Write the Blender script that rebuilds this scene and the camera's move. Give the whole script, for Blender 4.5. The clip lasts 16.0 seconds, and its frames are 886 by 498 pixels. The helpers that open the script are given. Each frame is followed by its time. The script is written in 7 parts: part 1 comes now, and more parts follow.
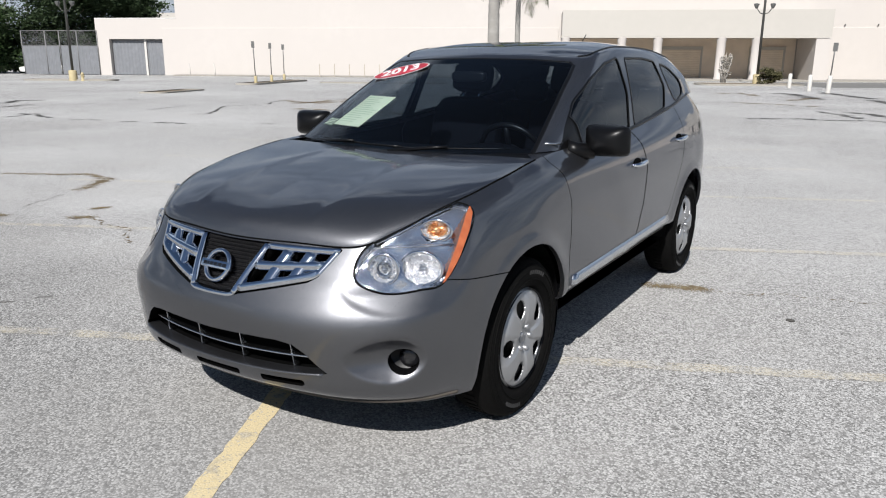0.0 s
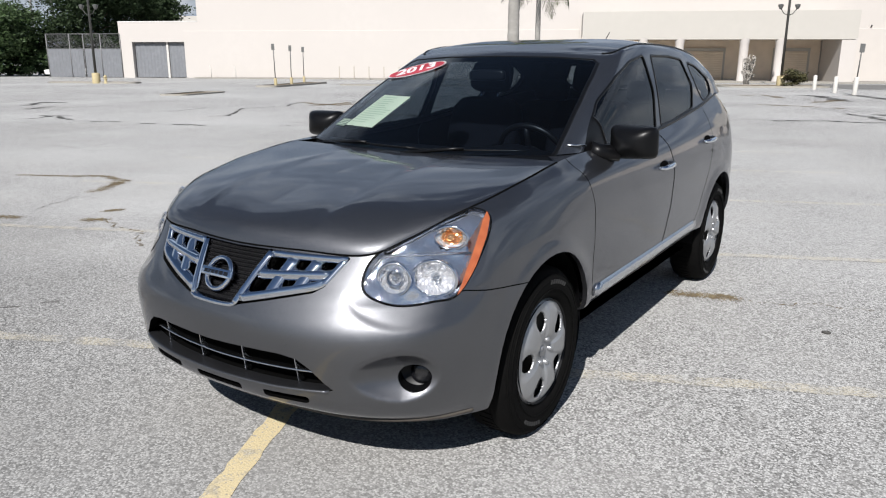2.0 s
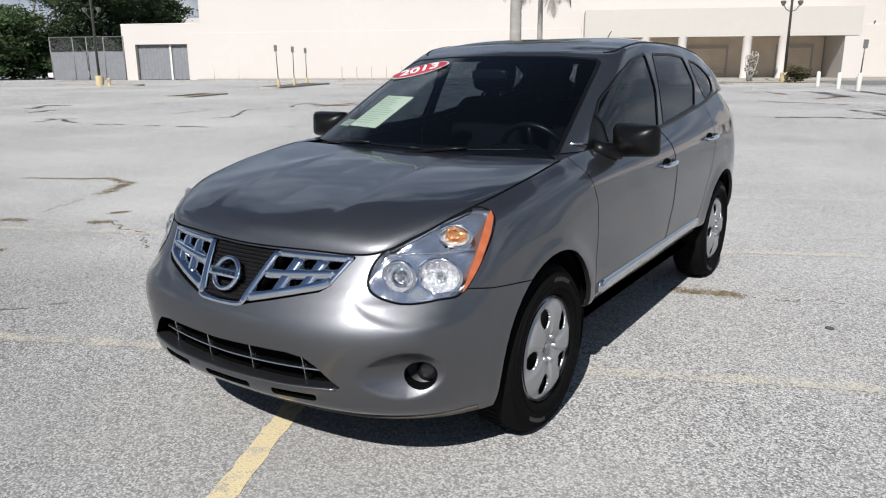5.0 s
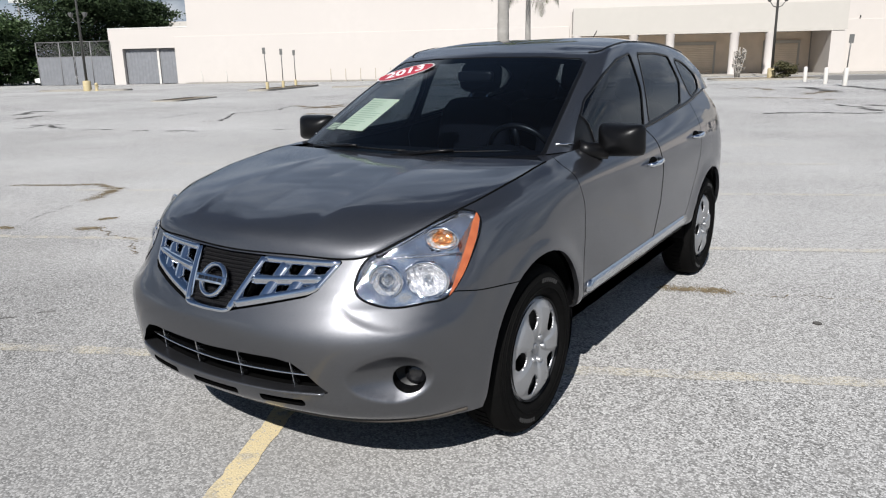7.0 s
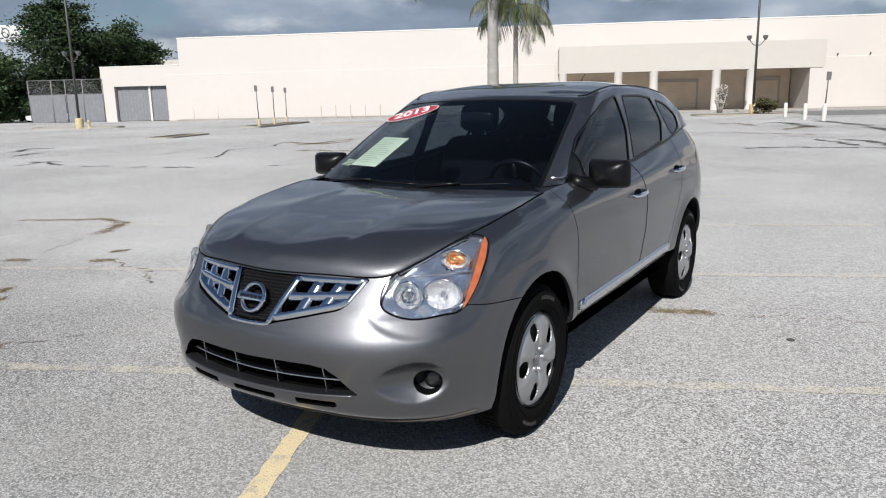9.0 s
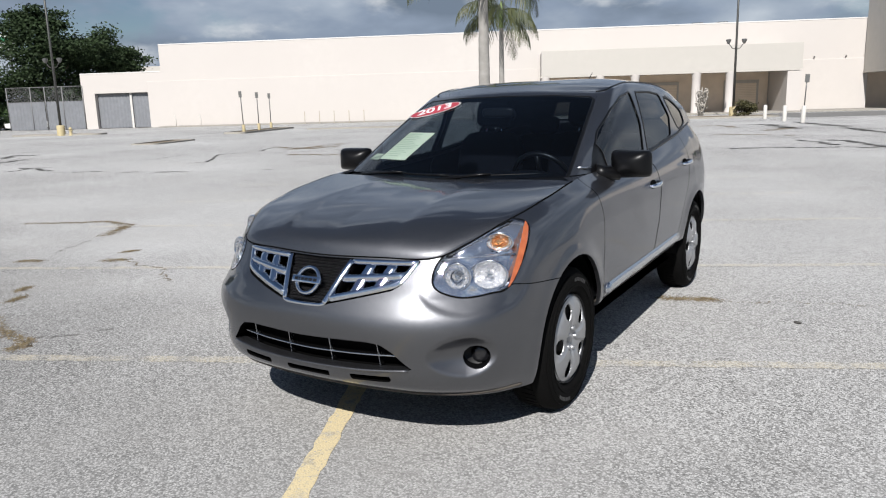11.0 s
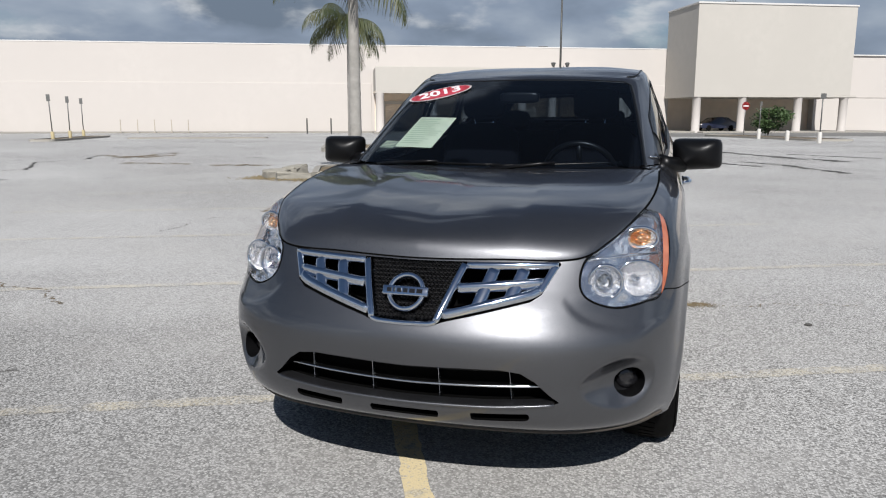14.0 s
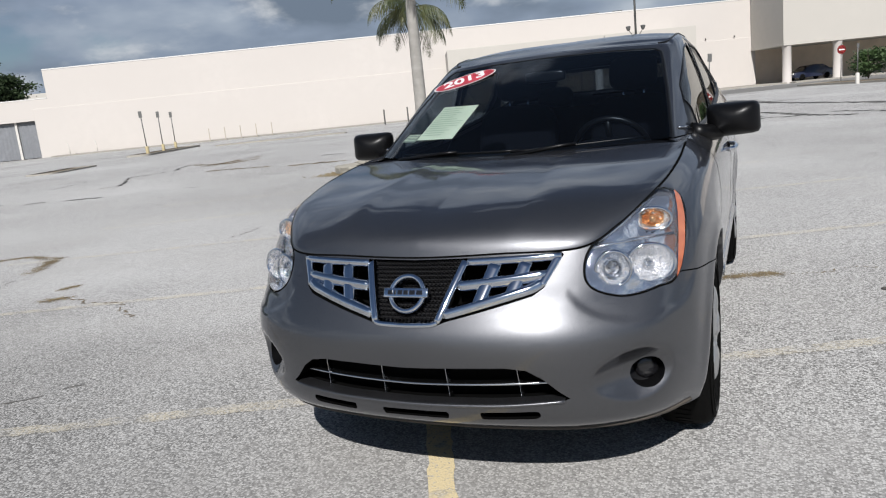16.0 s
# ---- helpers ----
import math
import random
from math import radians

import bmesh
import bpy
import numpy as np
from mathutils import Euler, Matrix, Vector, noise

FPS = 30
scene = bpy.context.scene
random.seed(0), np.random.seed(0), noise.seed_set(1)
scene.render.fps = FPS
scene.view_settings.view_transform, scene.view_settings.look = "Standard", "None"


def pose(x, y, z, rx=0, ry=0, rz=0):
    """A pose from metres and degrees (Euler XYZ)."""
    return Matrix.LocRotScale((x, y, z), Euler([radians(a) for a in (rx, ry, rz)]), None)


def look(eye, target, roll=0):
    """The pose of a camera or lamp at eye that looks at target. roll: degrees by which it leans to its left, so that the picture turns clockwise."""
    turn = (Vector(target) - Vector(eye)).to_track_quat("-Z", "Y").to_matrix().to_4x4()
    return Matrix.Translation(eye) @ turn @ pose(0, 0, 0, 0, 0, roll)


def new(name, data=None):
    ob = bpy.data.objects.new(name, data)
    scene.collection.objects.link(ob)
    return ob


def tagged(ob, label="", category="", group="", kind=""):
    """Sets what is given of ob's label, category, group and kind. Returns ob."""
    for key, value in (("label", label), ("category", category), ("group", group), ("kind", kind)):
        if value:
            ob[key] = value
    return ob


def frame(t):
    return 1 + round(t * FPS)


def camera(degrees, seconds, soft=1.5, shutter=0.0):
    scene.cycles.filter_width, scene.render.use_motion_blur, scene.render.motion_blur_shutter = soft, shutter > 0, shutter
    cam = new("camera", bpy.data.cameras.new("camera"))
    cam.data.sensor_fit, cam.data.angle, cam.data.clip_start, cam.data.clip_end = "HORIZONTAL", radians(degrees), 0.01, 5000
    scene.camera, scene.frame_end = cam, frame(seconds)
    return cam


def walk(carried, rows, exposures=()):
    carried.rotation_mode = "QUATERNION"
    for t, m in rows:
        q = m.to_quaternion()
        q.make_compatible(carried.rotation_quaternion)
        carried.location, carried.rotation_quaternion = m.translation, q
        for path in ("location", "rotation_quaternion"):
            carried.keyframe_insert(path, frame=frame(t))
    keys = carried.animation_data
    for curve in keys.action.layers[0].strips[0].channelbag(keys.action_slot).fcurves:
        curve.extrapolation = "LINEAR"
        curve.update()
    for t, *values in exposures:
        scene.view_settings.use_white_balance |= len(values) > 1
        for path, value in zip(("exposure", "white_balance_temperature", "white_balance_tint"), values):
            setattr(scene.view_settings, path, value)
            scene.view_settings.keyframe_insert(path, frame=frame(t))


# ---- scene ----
cam = camera(62.8, 16.0, soft=1.15)
PATH = [
    (0, (2.136, -2.697, 1.501), (1.111, -1.053, 1.004), 0.3),
    (0.5, (2.181, -2.651, 1.477), (1.123, -1.025, 0.990), 1.0),
    (1, (2.096, -2.547, 1.484), (1.032, -0.918, 1.017), -0.1),
    (1.5, (2.045, -2.520, 1.475), (0.984, -0.897, 0.988), -0.1),
    (2, (2.053, -2.539, 1.478), (0.984, -0.922, 0.987), 0.2),
    (2.5, (2.066, -2.553, 1.475), (0.995, -0.938, 0.980), 0.1),
    (3, (2.071, -2.560, 1.486), (0.997, -0.947, 0.992), -0.2),
    (3.5, (2.070, -2.568, 1.481), (0.988, -0.957, 0.995), -0.1),
    (4, (2.069, -2.574, 1.479), (0.982, -0.967, 0.991), -0.0),
    (6.5, (2.064, -2.544, 1.489), (1.006, -0.921, 0.995), -1.0),
    (7, (2.083, -2.552, 1.491), (1.023, -0.929, 0.999), -1.1),
    (7.5, (2.158, -2.608, 1.481), (1.089, -0.974, 1.047), 0.0),
    (8, (2.221, -2.673, 1.504), (1.156, -1.039, 1.063), -0.0),
    (8.5, (2.203, -2.807, 1.516), (1.145, -1.168, 1.076), -0.9),
    (8.7, (2.206, -2.865, 1.528), (1.161, -1.213, 1.108), -1.5),
    (10.8, (2.166, -3.166, 1.483), (1.134, -1.492, 1.118), 0.6),
    (11, (2.080, -3.230, 1.478), (1.076, -1.544, 1.091), -1.6),
    (11.5, (1.872, -3.224, 1.462), (0.868, -1.534, 1.096), -0.7),
    (12, (1.632, -3.190, 1.482), (0.644, -1.479, 1.174), 0.6),
    (12.5, (1.374, -3.380, 1.481), (0.472, -1.614, 1.217), -1.8),
    (13, (1.144, -3.322, 1.454), (0.366, -1.511, 1.110), -0.8),
    (13.5, (0.920, -3.237, 1.440), (0.252, -1.377, 1.136), -2.0),
    (14, (0.783, -3.070, 1.305), (0.214, -1.185, 0.954), -0.0),
    (14.5, (0.734, -2.872, 1.185), (0.122, -1.000, 0.832), 0.1),
    (15, (0.748, -2.774, 1.144), (0.104, -0.913, 0.795), -1.5),
    (15.5, (0.812, -2.758, 1.197), (0.143, -0.914, 0.806), -2.6),
    (16, (1.042, -2.911, 1.335), (0.243, -1.119, 0.946), -5.8),
]
walk(cam, [(t, look(eye, target, roll)) for t, eye, target, roll in PATH], [(0, 0.46), (12.0, 0.46), (12.6, 0.38), (14.0, 0.30), (16, 0.32)])

# ---- light ----
SUN = Vector((0.30, -1.05, 1.0)).normalized()
world = bpy.data.worlds.new("sky")
scene.world = world
world.use_nodes = True
wn, wl = world.node_tree.nodes, world.node_tree.links
wn.clear()
w_out, w_bg = wn.new("ShaderNodeOutputWorld"), wn.new("ShaderNodeBackground")
sky = wn.new("ShaderNodeTexSky")
sky.sky_type, sky.sun_disc = "NISHITA", False
sky.sun_elevation = math.asin(SUN.z)
sky.sun_rotation = math.atan2(SUN.x, SUN.y)
sky.air_density, sky.dust_density, sky.ozone_density = 1.0, 0.3, 3.0
tc = wn.new("ShaderNodeTexCoord")
sep = wn.new("ShaderNodeSeparateXYZ")
wl.new(tc.outputs["Generated"], sep.inputs[0])


def wmath(op, a, b=None, clamp=False):
    n = wn.new("ShaderNodeMath")
    n.operation, n.use_clamp = op, clamp
    for i, v in enumerate((a, b)):
        if v is None:
            continue
        if isinstance(v, (int, float)):
            n.inputs[i].default_value = v
        else:
            wl.new(v, n.inputs[i])
    return n.outputs[0]


# thick broken cloud: grey-blue masses, darker bases, a few white tops low down and blue gaps higher up


def wnoise(vec, scale, detail, rough, distortion=0.0):
    n = wn.new("ShaderNodeTexNoise")
    n.inputs["Scale"].default_value, n.inputs["Detail"].default_value, n.inputs["Roughness"].default_value = scale, detail, rough
    n.inputs["Distortion"].default_value = distortion
    wl.new(vec, n.inputs["Vector"])
    return n.outputs["Fac"]


def wrange(v, a, b, c=0.0, d=1.0):
    n = wn.new("ShaderNodeMapRange")
    n.interpolation_type = "SMOOTHSTEP"
    for i, k in enumerate((a, b, c, d)):
        n.inputs[i + 1].default_value = k
    wl.new(v, n.inputs[0])
    return n.outputs[0]


comb = wn.new("ShaderNodeCombineXYZ")
up = wmath("MAXIMUM", sep.outputs["Z"], 0.0)
wl.new(sep.outputs["X"], comb.inputs[0])
wl.new(sep.outputs["Y"], comb.inputs[1])
wl.new(wmath("MULTIPLY", up, 2.4), comb.inputs[2])
north = wmath("MULTIPLY", wrange(sep.outputs["Y"], -0.25, 0.45), 0.38)
low = wmath("SUBTRACT", up, north)
cover = wmath("ADD", wnoise(comb.outputs[0], 2.6, 7.0, 0.55, 0.2), wrange(low, 0.10, 0.46, 0.05, -0.42))
cover = wrange(cover, 0.375, 0.47)
ramp = wn.new("ShaderNodeValToRGB")
for k, (pos_, colour_) in enumerate(((0.34, (2.9, 3.65, 4.8)), (0.47, (4.6, 5.6, 7.3)), (0.58, (6.7, 7.7, 9.2)), (0.68, (10.0, 10.9, 12.0)))):
    e_ = ramp.color_ramp.elements[k] if k < 2 else ramp.color_ramp.elements.new(pos_)
    e_.position, e_.color = pos_, (*colour_, 1)
wl.new(wnoise(comb.outputs[0], 4.2, 5.0, 0.50, 0.1), ramp.inputs[0])
puffs = wrange(wnoise(comb.outputs[0], 7.5, 8.0, 0.52, 0.1), 0.55, 0.74)
puffs = wmath("MULTIPLY", puffs, wrange(up, 0.13, 0.24, 1.0, 0.45))
pmix = wn.new("ShaderNodeMix")
pmix.data_type = "RGBA"
pmix.inputs["B"].default_value = (11.9, 12.3, 12.8, 1)
wl.new(wmath("MULTIPLY", puffs, 0.9), pmix.inputs["Factor"])
wl.new(ramp.outputs[0], pmix.inputs["A"])
wmix = wn.new("ShaderNodeMix")
wmix.data_type = "RGBA"
wl.new(wmath("MULTIPLY", cover, 0.93), wmix.inputs["Factor"])
wl.new(sky.outputs[0], wmix.inputs["A"])
lit = wn.new("ShaderNodeVectorMath")
lit.operation = "SCALE"
wl.new(pmix.outputs["Result"], lit.inputs[0])
wl.new(wrange(up, 0.08, 0.46, 1.05, 1.62), lit.inputs["Scale"])
wl.new(lit.outputs[0], wmix.inputs["B"])
wl.new(wmix.outputs["Result"], w_bg.inputs["Color"])
w_bg.inputs["Strength"].default_value = 0.0415
wl.new(w_bg.outputs[0], w_out.inputs["Surface"])
sun_lamp = new("sun", bpy.data.lights.new("sun", "SUN"))
sun_lamp.data.energy, sun_lamp.data.angle, sun_lamp.data.color = 5.0, radians(0.53), (1.0, 0.98, 0.955)
sun_lamp.matrix_world = look(SUN * 50, (0, 0, 0))
scene.view_settings.exposure = 0.4

# ---- materials ----


def mat(name, colour, rough=0.6, metal=0.0, coat=0.0, coat_rough=0.03, noise_scale=0.0, noise_amount=0.0, second=None,
        bump_scale=0.0, bump=0.0, big_scale=0.0, big_amount=0.0, spec=0.5, rough_var=0.0, bump_dist=0.002):
    """A surface with fine grain and broad stains in its colour, and fine relief."""
    m = bpy.data.materials.new(name)
    m.use_nodes = True
    nt = m.node_tree
    b = nt.nodes["Principled BSDF"]
    b.inputs["Base Color"].default_value = (*colour, 1)
    b.inputs["Roughness"].default_value, b.inputs["Metallic"].default_value = rough, metal
    b.inputs["Specular IOR Level"].default_value = spec
    if coat:
        b.inputs["Coat Weight"].default_value, b.inputs["Coat Roughness"].default_value = coat, coat_rough
    tco = nt.nodes.new("ShaderNodeTexCoord")
    colour_out = None
    for scale, amount, det in ((big_scale, big_amount, 5.0), (noise_scale, noise_amount, 3.0)):
        if not amount:
            continue
        nz = nt.nodes.new("ShaderNodeTexNoise")
        nz.inputs["Scale"].default_value, nz.inputs["Detail"].default_value = scale, det
        nt.links.new(tco.outputs["Object"], nz.inputs["Vector"])
        mr = nt.nodes.new("ShaderNodeMapRange")
        mr.inputs[1].default_value, mr.inputs[2].default_value = 0.3, 0.7
        nt.links.new(nz.outputs["Fac"], mr.inputs[0])
        mx = nt.nodes.new("ShaderNodeMix")
        mx.data_type = "RGBA"
        lo = second if second else tuple(c * (1 - amount) for c in colour)
        mx.inputs["B"].default_value = (*lo, 1)
        if colour_out is None:
            mx.inputs["A"].default_value = (*colour, 1)
        else:
            nt.links.new(colour_out, mx.inputs["A"])
        f = nt.nodes.new("ShaderNodeMath")
        f.operation = "MULTIPLY"
        f.inputs[1].default_value = amount if second else 1.0
        nt.links.new(mr.outputs[0], f.inputs[0])
        nt.links.new(f.outputs[0], mx.inputs["Factor"])
        colour_out = mx.outputs["Result"]
        if rough_var and scale == noise_scale:
            rr = nt.nodes.new("ShaderNodeMapRange")
            rr.inputs[3].default_value, rr.inputs[4].default_value = rough - rough_var, rough + rough_var
            nt.links.new(nz.outputs["Fac"], rr.inputs[0])
            nt.links.new(rr.outputs[0], b.inputs["Roughness"])
    if colour_out is not None:
        nt.links.new(colour_out, b.inputs["Base Color"])
    if bump:
        nb = nt.nodes.new("ShaderNodeTexNoise")
        nb.inputs["Scale"].default_value, nb.inputs["Detail"].default_value = bump_scale, 4.0
        nt.links.new(tco.outputs["Object"], nb.inputs["Vector"])
        bp = nt.nodes.new("ShaderNodeBump")
        bp.inputs["Strength"].default_value, bp.inputs["Distance"].default_value = bump, bump_dist
        nt.links.new(nb.outputs["Fac"], bp.inputs["Height"])
        nt.links.new(bp.outputs[0], b.inputs["Normal"])
    return m


def glass(name, tint, gloss_rough=0.01, ior=1.5, dirt=0.02, gloss=1.0):
    """Thin pane: lets tinted light through, mirrors more at a slant."""
    m = bpy.data.materials.new(name)
    m.use_nodes = True
    nt = m.node_tree
    nt.nodes.clear()
    o, mx = nt.nodes.new("ShaderNodeOutputMaterial"), nt.nodes.new("ShaderNodeMixShader")
    tr, gl, lw = nt.nodes.new("ShaderNodeBsdfTransparent"), nt.nodes.new("ShaderNodeBsdfGlossy"), nt.nodes.new("ShaderNodeLayerWeight")
    tr.inputs[0].default_value = (*tint, 1)
    gl.inputs["Roughness"].default_value = gloss_rough
    lw.inputs["Blend"].default_value = 0.5
    f0 = ((ior - 1) / (ior + 1)) ** 2
    pw, ma = nt.nodes.new("ShaderNodeMath"), nt.nodes.new("ShaderNodeMath")
    pw.operation, ma.operation = "POWER", "MULTIPLY_ADD"
    pw.inputs[1].default_value, ma.inputs[1].default_value, ma.inputs[2].default_value = 5.0, (1 - f0) * gloss, f0 * gloss
    nt.links.new(lw.outputs["Facing"], pw.inputs[0])
    nt.links.new(pw.outputs[0], ma.inputs[0])
    nt.links.new(ma.outputs[0], mx.inputs[0])
    nt.links.new(tr.outputs[0], mx.inputs[1])
    nt.links.new(gl.outputs[0], mx.inputs[2])
    df, mx2 = nt.nodes.new("ShaderNodeBsdfDiffuse"), nt.nodes.new("ShaderNodeMixShader")
    df.inputs[0].default_value = (0.4, 0.4, 0.38, 1)
    mx2.inputs[0].default_value = dirt
    nt.links.new(mx.outputs[0], mx2.inputs[1])
    nt.links.new(df.outputs[0], mx2.inputs[2])
    nt.links.new(mx2.outputs[0], o.inputs[0])
    return m


def paint_material():
    """Grey metallic paint under clear coat, with fine flakes, dust and a broad unevenness."""
    m = mat("grey_metallic_paint", (0.140, 0.142, 0.152), 0.46, 1.0, 1.0, 0.045, noise_scale=900, noise_amount=0.22, big_scale=2.2, big_amount=0.10)
    nt = m.node_tree
    b = nt.nodes["Principled BSDF"]
    b.inputs["Coat IOR"].default_value = 1.5
    b.inputs["Specular Tint"].default_value = (0.42, 0.44, 0.50, 1)
    tco = nt.nodes.new("ShaderNodeTexCoord")
    nb = nt.nodes.new("ShaderNodeTexNoise")
    nb.inputs["Scale"].default_value, nb.inputs["Detail"].default_value = 3.0, 1.0
    nt.links.new(tco.outputs["Object"], nb.inputs["Vector"])
    bp = nt.nodes.new("ShaderNodeBump")
    bp.inputs["Strength"].default_value, bp.inputs["Distance"].default_value = 0.05, 0.004
    nt.links.new(nb.outputs["Fac"], bp.inputs["Height"])
    nt.links.new(bp.outputs[0], b.inputs["Coat Normal"])
    fk, sc_, fr_ = nt.nodes.new("ShaderNodeTexVoronoi"), nt.nodes.new("ShaderNodeSeparateColor"), nt.nodes.new("ShaderNodeMapRange")
    fk.inputs["Scale"].default_value = 1400
    fr_.inputs[3].default_value, fr_.inputs[4].default_value = 0.26, 0.64
    nt.links.new(tco.outputs["Object"], fk.inputs["Vector"])
    nt.links.new(fk.outputs["Color"], sc_.inputs[0])
    nt.links.new(sc_.outputs[0], fr_.inputs[0])
    nt.links.new(fr_.outputs[0], b.inputs["Roughness"])
    return m


def asphalt_material(name="bleached_asphalt", paint=None):
    """Sun-bleached asphalt: pale stones in darker binder, broad stains; paint: what is left of a painted line on the stones."""
    m = bpy.data.materials.new(name)
    m.use_nodes = True
    nt = m.node_tree
    b = nt.nodes["Principled BSDF"]
    N, L = nt.nodes.new, nt.links.new
    tco = N("ShaderNodeTexCoord")
    vo = N("ShaderNodeTexVoronoi")
    vo.inputs["Scale"].default_value = 114
    vo.inputs["Randomness"].default_value = 1.0
    L(tco.outputs["Object"], vo.inputs["Vector"])
    sp = N("ShaderNodeSeparateColor")
    L(vo.outputs["Color"], sp.inputs[0])
    stones = N("ShaderNodeValToRGB")
    cr_ = stones.color_ramp
    cr_.elements[0].position, cr_.elements[0].color = 0.0, (0.10, 0.098, 0.094, 1)
    cr_.elements[1].position, cr_.elements[1].color = 1.0, (0.60, 0.592, 0.578, 1)
    e = cr_.elements.new(0.22)
    e.color = (0.235, 0.231, 0.224, 1)
    e = cr_.elements.new(0.5)
    e.color = (0.425, 0.418, 0.408, 1)
    L(sp.outputs[0], stones.inputs[0])
    gaps = N("ShaderNodeMapRange")
    gaps.inputs[1].default_value, gaps.inputs[2].default_value = 0.35, 0.75
    gaps.inputs[3].default_value, gaps.inputs[4].default_value = 0.0, 0.62
    L(vo.outputs["Distance"], gaps.inputs[0])
    mx = N("ShaderNodeMix")
    mx.data_type = "RGBA"
    L(gaps.outputs[0], mx.inputs["Factor"])
    L(stones.outputs[0], mx.inputs["A"])
    mx.inputs["B"].default_value = (0.114, 0.111, 0.106, 1)
    out = mx.outputs["Result"]
    for scale, lo, hi, colour, amt in ((0.16, 0.40, 0.66, (0.55, 0.545, 0.535), 0.42), (0.55, 0.48, 0.72, (0.36, 0.345, 0.325), 0.30), (2.6, 0.52, 0.72, (0.30, 0.29, 0.275), 0.30), (9.0, 0.52, 0.74, (0.33, 0.32, 0.31), 0.22)):
        nz = N("ShaderNodeTexNoise")
        nz.inputs["Scale"].default_value, nz.inputs["Detail"].default_value, nz.inputs["Roughness"].default_value = scale, 9.0, 0.62
        L(tco.outputs["Object"], nz.inputs["Vector"])
        mr = N("ShaderNodeMapRange")
        mr.inputs[1].default_value, mr.inputs[2].default_value, mr.inputs[4].default_value = lo, hi, amt
        L(nz.outputs["Fac"], mr.inputs[0])
        m2 = N("ShaderNodeMix")
        m2.data_type = "RGBA"
        L(mr.outputs[0], m2.inputs["Factor"])
        L(out, m2.inputs["A"])
        m2.inputs["B"].default_value = (*colour, 1)
        out = m2.outputs["Result"]
    # asphalt darker and stronger in contrast towards the near, -y side
    sx = N("ShaderNodeSeparateXYZ")
    L(tco.outputs["Object"], sx.inputs[0])
    w1, w2, w3 = N("ShaderNodeMath"), N("ShaderNodeMath"), N("ShaderNodeMath")
    w1.operation = w2.operation = "MULTIPLY"
    w3.operation = "ADD"
    w1.inputs[1].default_value, w2.inputs[1].default_value = -0.25, -0.97
    L(sx.outputs[0], w1.inputs[0])
    L(sx.outputs[1], w2.inputs[0])
    L(w1.outputs[0], w3.inputs[0])
    L(w2.outputs[0], w3.inputs[1])
    nz = N("ShaderNodeTexNoise")
    nz.inputs["Scale"].default_value, nz.inputs["Detail"].default_value = 0.8, 5.0
    L(tco.outputs["Object"], nz.inputs["Vector"])
    w4 = N("ShaderNodeMath")
    w4.operation = "MULTIPLY_ADD"
    w4.inputs[1].default_value = 2.4
    L(nz.outputs["Fac"], w4.inputs[0])
    L(w3.outputs[0], w4.inputs[2])
    mr = N("ShaderNodeMapRange")
    mr.interpolation_type = "SMOOTHSTEP"
    mr.inputs[1].default_value, mr.inputs[2].default_value, mr.inputs[4].default_value = 0.1, 3.2, 0.58
    L(w4.outputs[0], mr.inputs[0])
    gm = N("ShaderNodeGamma")
    gm.inputs[1].default_value = 1.9
    L(out, gm.inputs[0])
    m3 = N("ShaderNodeMix")
    m3.data_type = "RGBA"
    L(mr.outputs[0], m3.inputs["Factor"])
    L(out, m3.inputs["A"])
    L(gm.outputs[0], m3.inputs["B"])
    out = m3.outputs["Result"]
    if paint:
        lo = None
        for scale, a0, a1 in (((9.0, 0.26, 0.46), (75.0, 0.26, 0.46)) if paint[3] > 0.9 else ((6.0, 0.34, 0.58), (75.0, 0.36, 0.56))):
            nz = N("ShaderNodeTexNoise")
            nz.inputs["Scale"].default_value, nz.inputs["Detail"].default_value = scale, 4.0
            L(tco.outputs["Object"], nz.inputs["Vector"])
            mr = N("ShaderNodeMapRange")
            mr.inputs[1].default_value, mr.inputs[2].default_value = a0, a1
            L(nz.outputs["Fac"], mr.inputs[0])
            if lo is None:
                lo = mr.outputs[0]
            else:
                mm = N("ShaderNodeMath")
                mm.operation = "MULTIPLY"
                L(lo, mm.inputs[0])
                L(mr.outputs[0], mm.inputs[1])
                lo = mm.outputs[0]
        m4 = N("ShaderNodeMix")
        m4.data_type = "RGBA"
        mm = N("ShaderNodeMath")
        mm.operation = "MULTIPLY"
        mm.inputs[1].default_value = paint[3]
        L(lo, mm.inputs[0])
        L(mm.outputs[0], m4.inputs["Factor"])
        L(out, m4.inputs["A"])
        m4.inputs["B"].default_value = (*paint[:3], 1)
        out = m4.outputs["Result"]
    L(out, b.inputs["Base Color"])
    b.inputs["Roughness"].default_value = 0.9
    b.inputs["Specular IOR Level"].default_value = 0.25
    bp = N("ShaderNodeBump")
    bp.inputs["Strength"].default_value, bp.inputs["Distance"].default_value = 0.35, 0.004
    inv = N("ShaderNodeMath")
    inv.operation = "SUBTRACT"
    inv.inputs[0].default_value = 1.0
    L(vo.outputs["Distance"], inv.inputs[1])
    L(inv.outputs[0], bp.inputs["Height"])
    L(bp.outputs[0], b.inputs["Normal"])
    return m


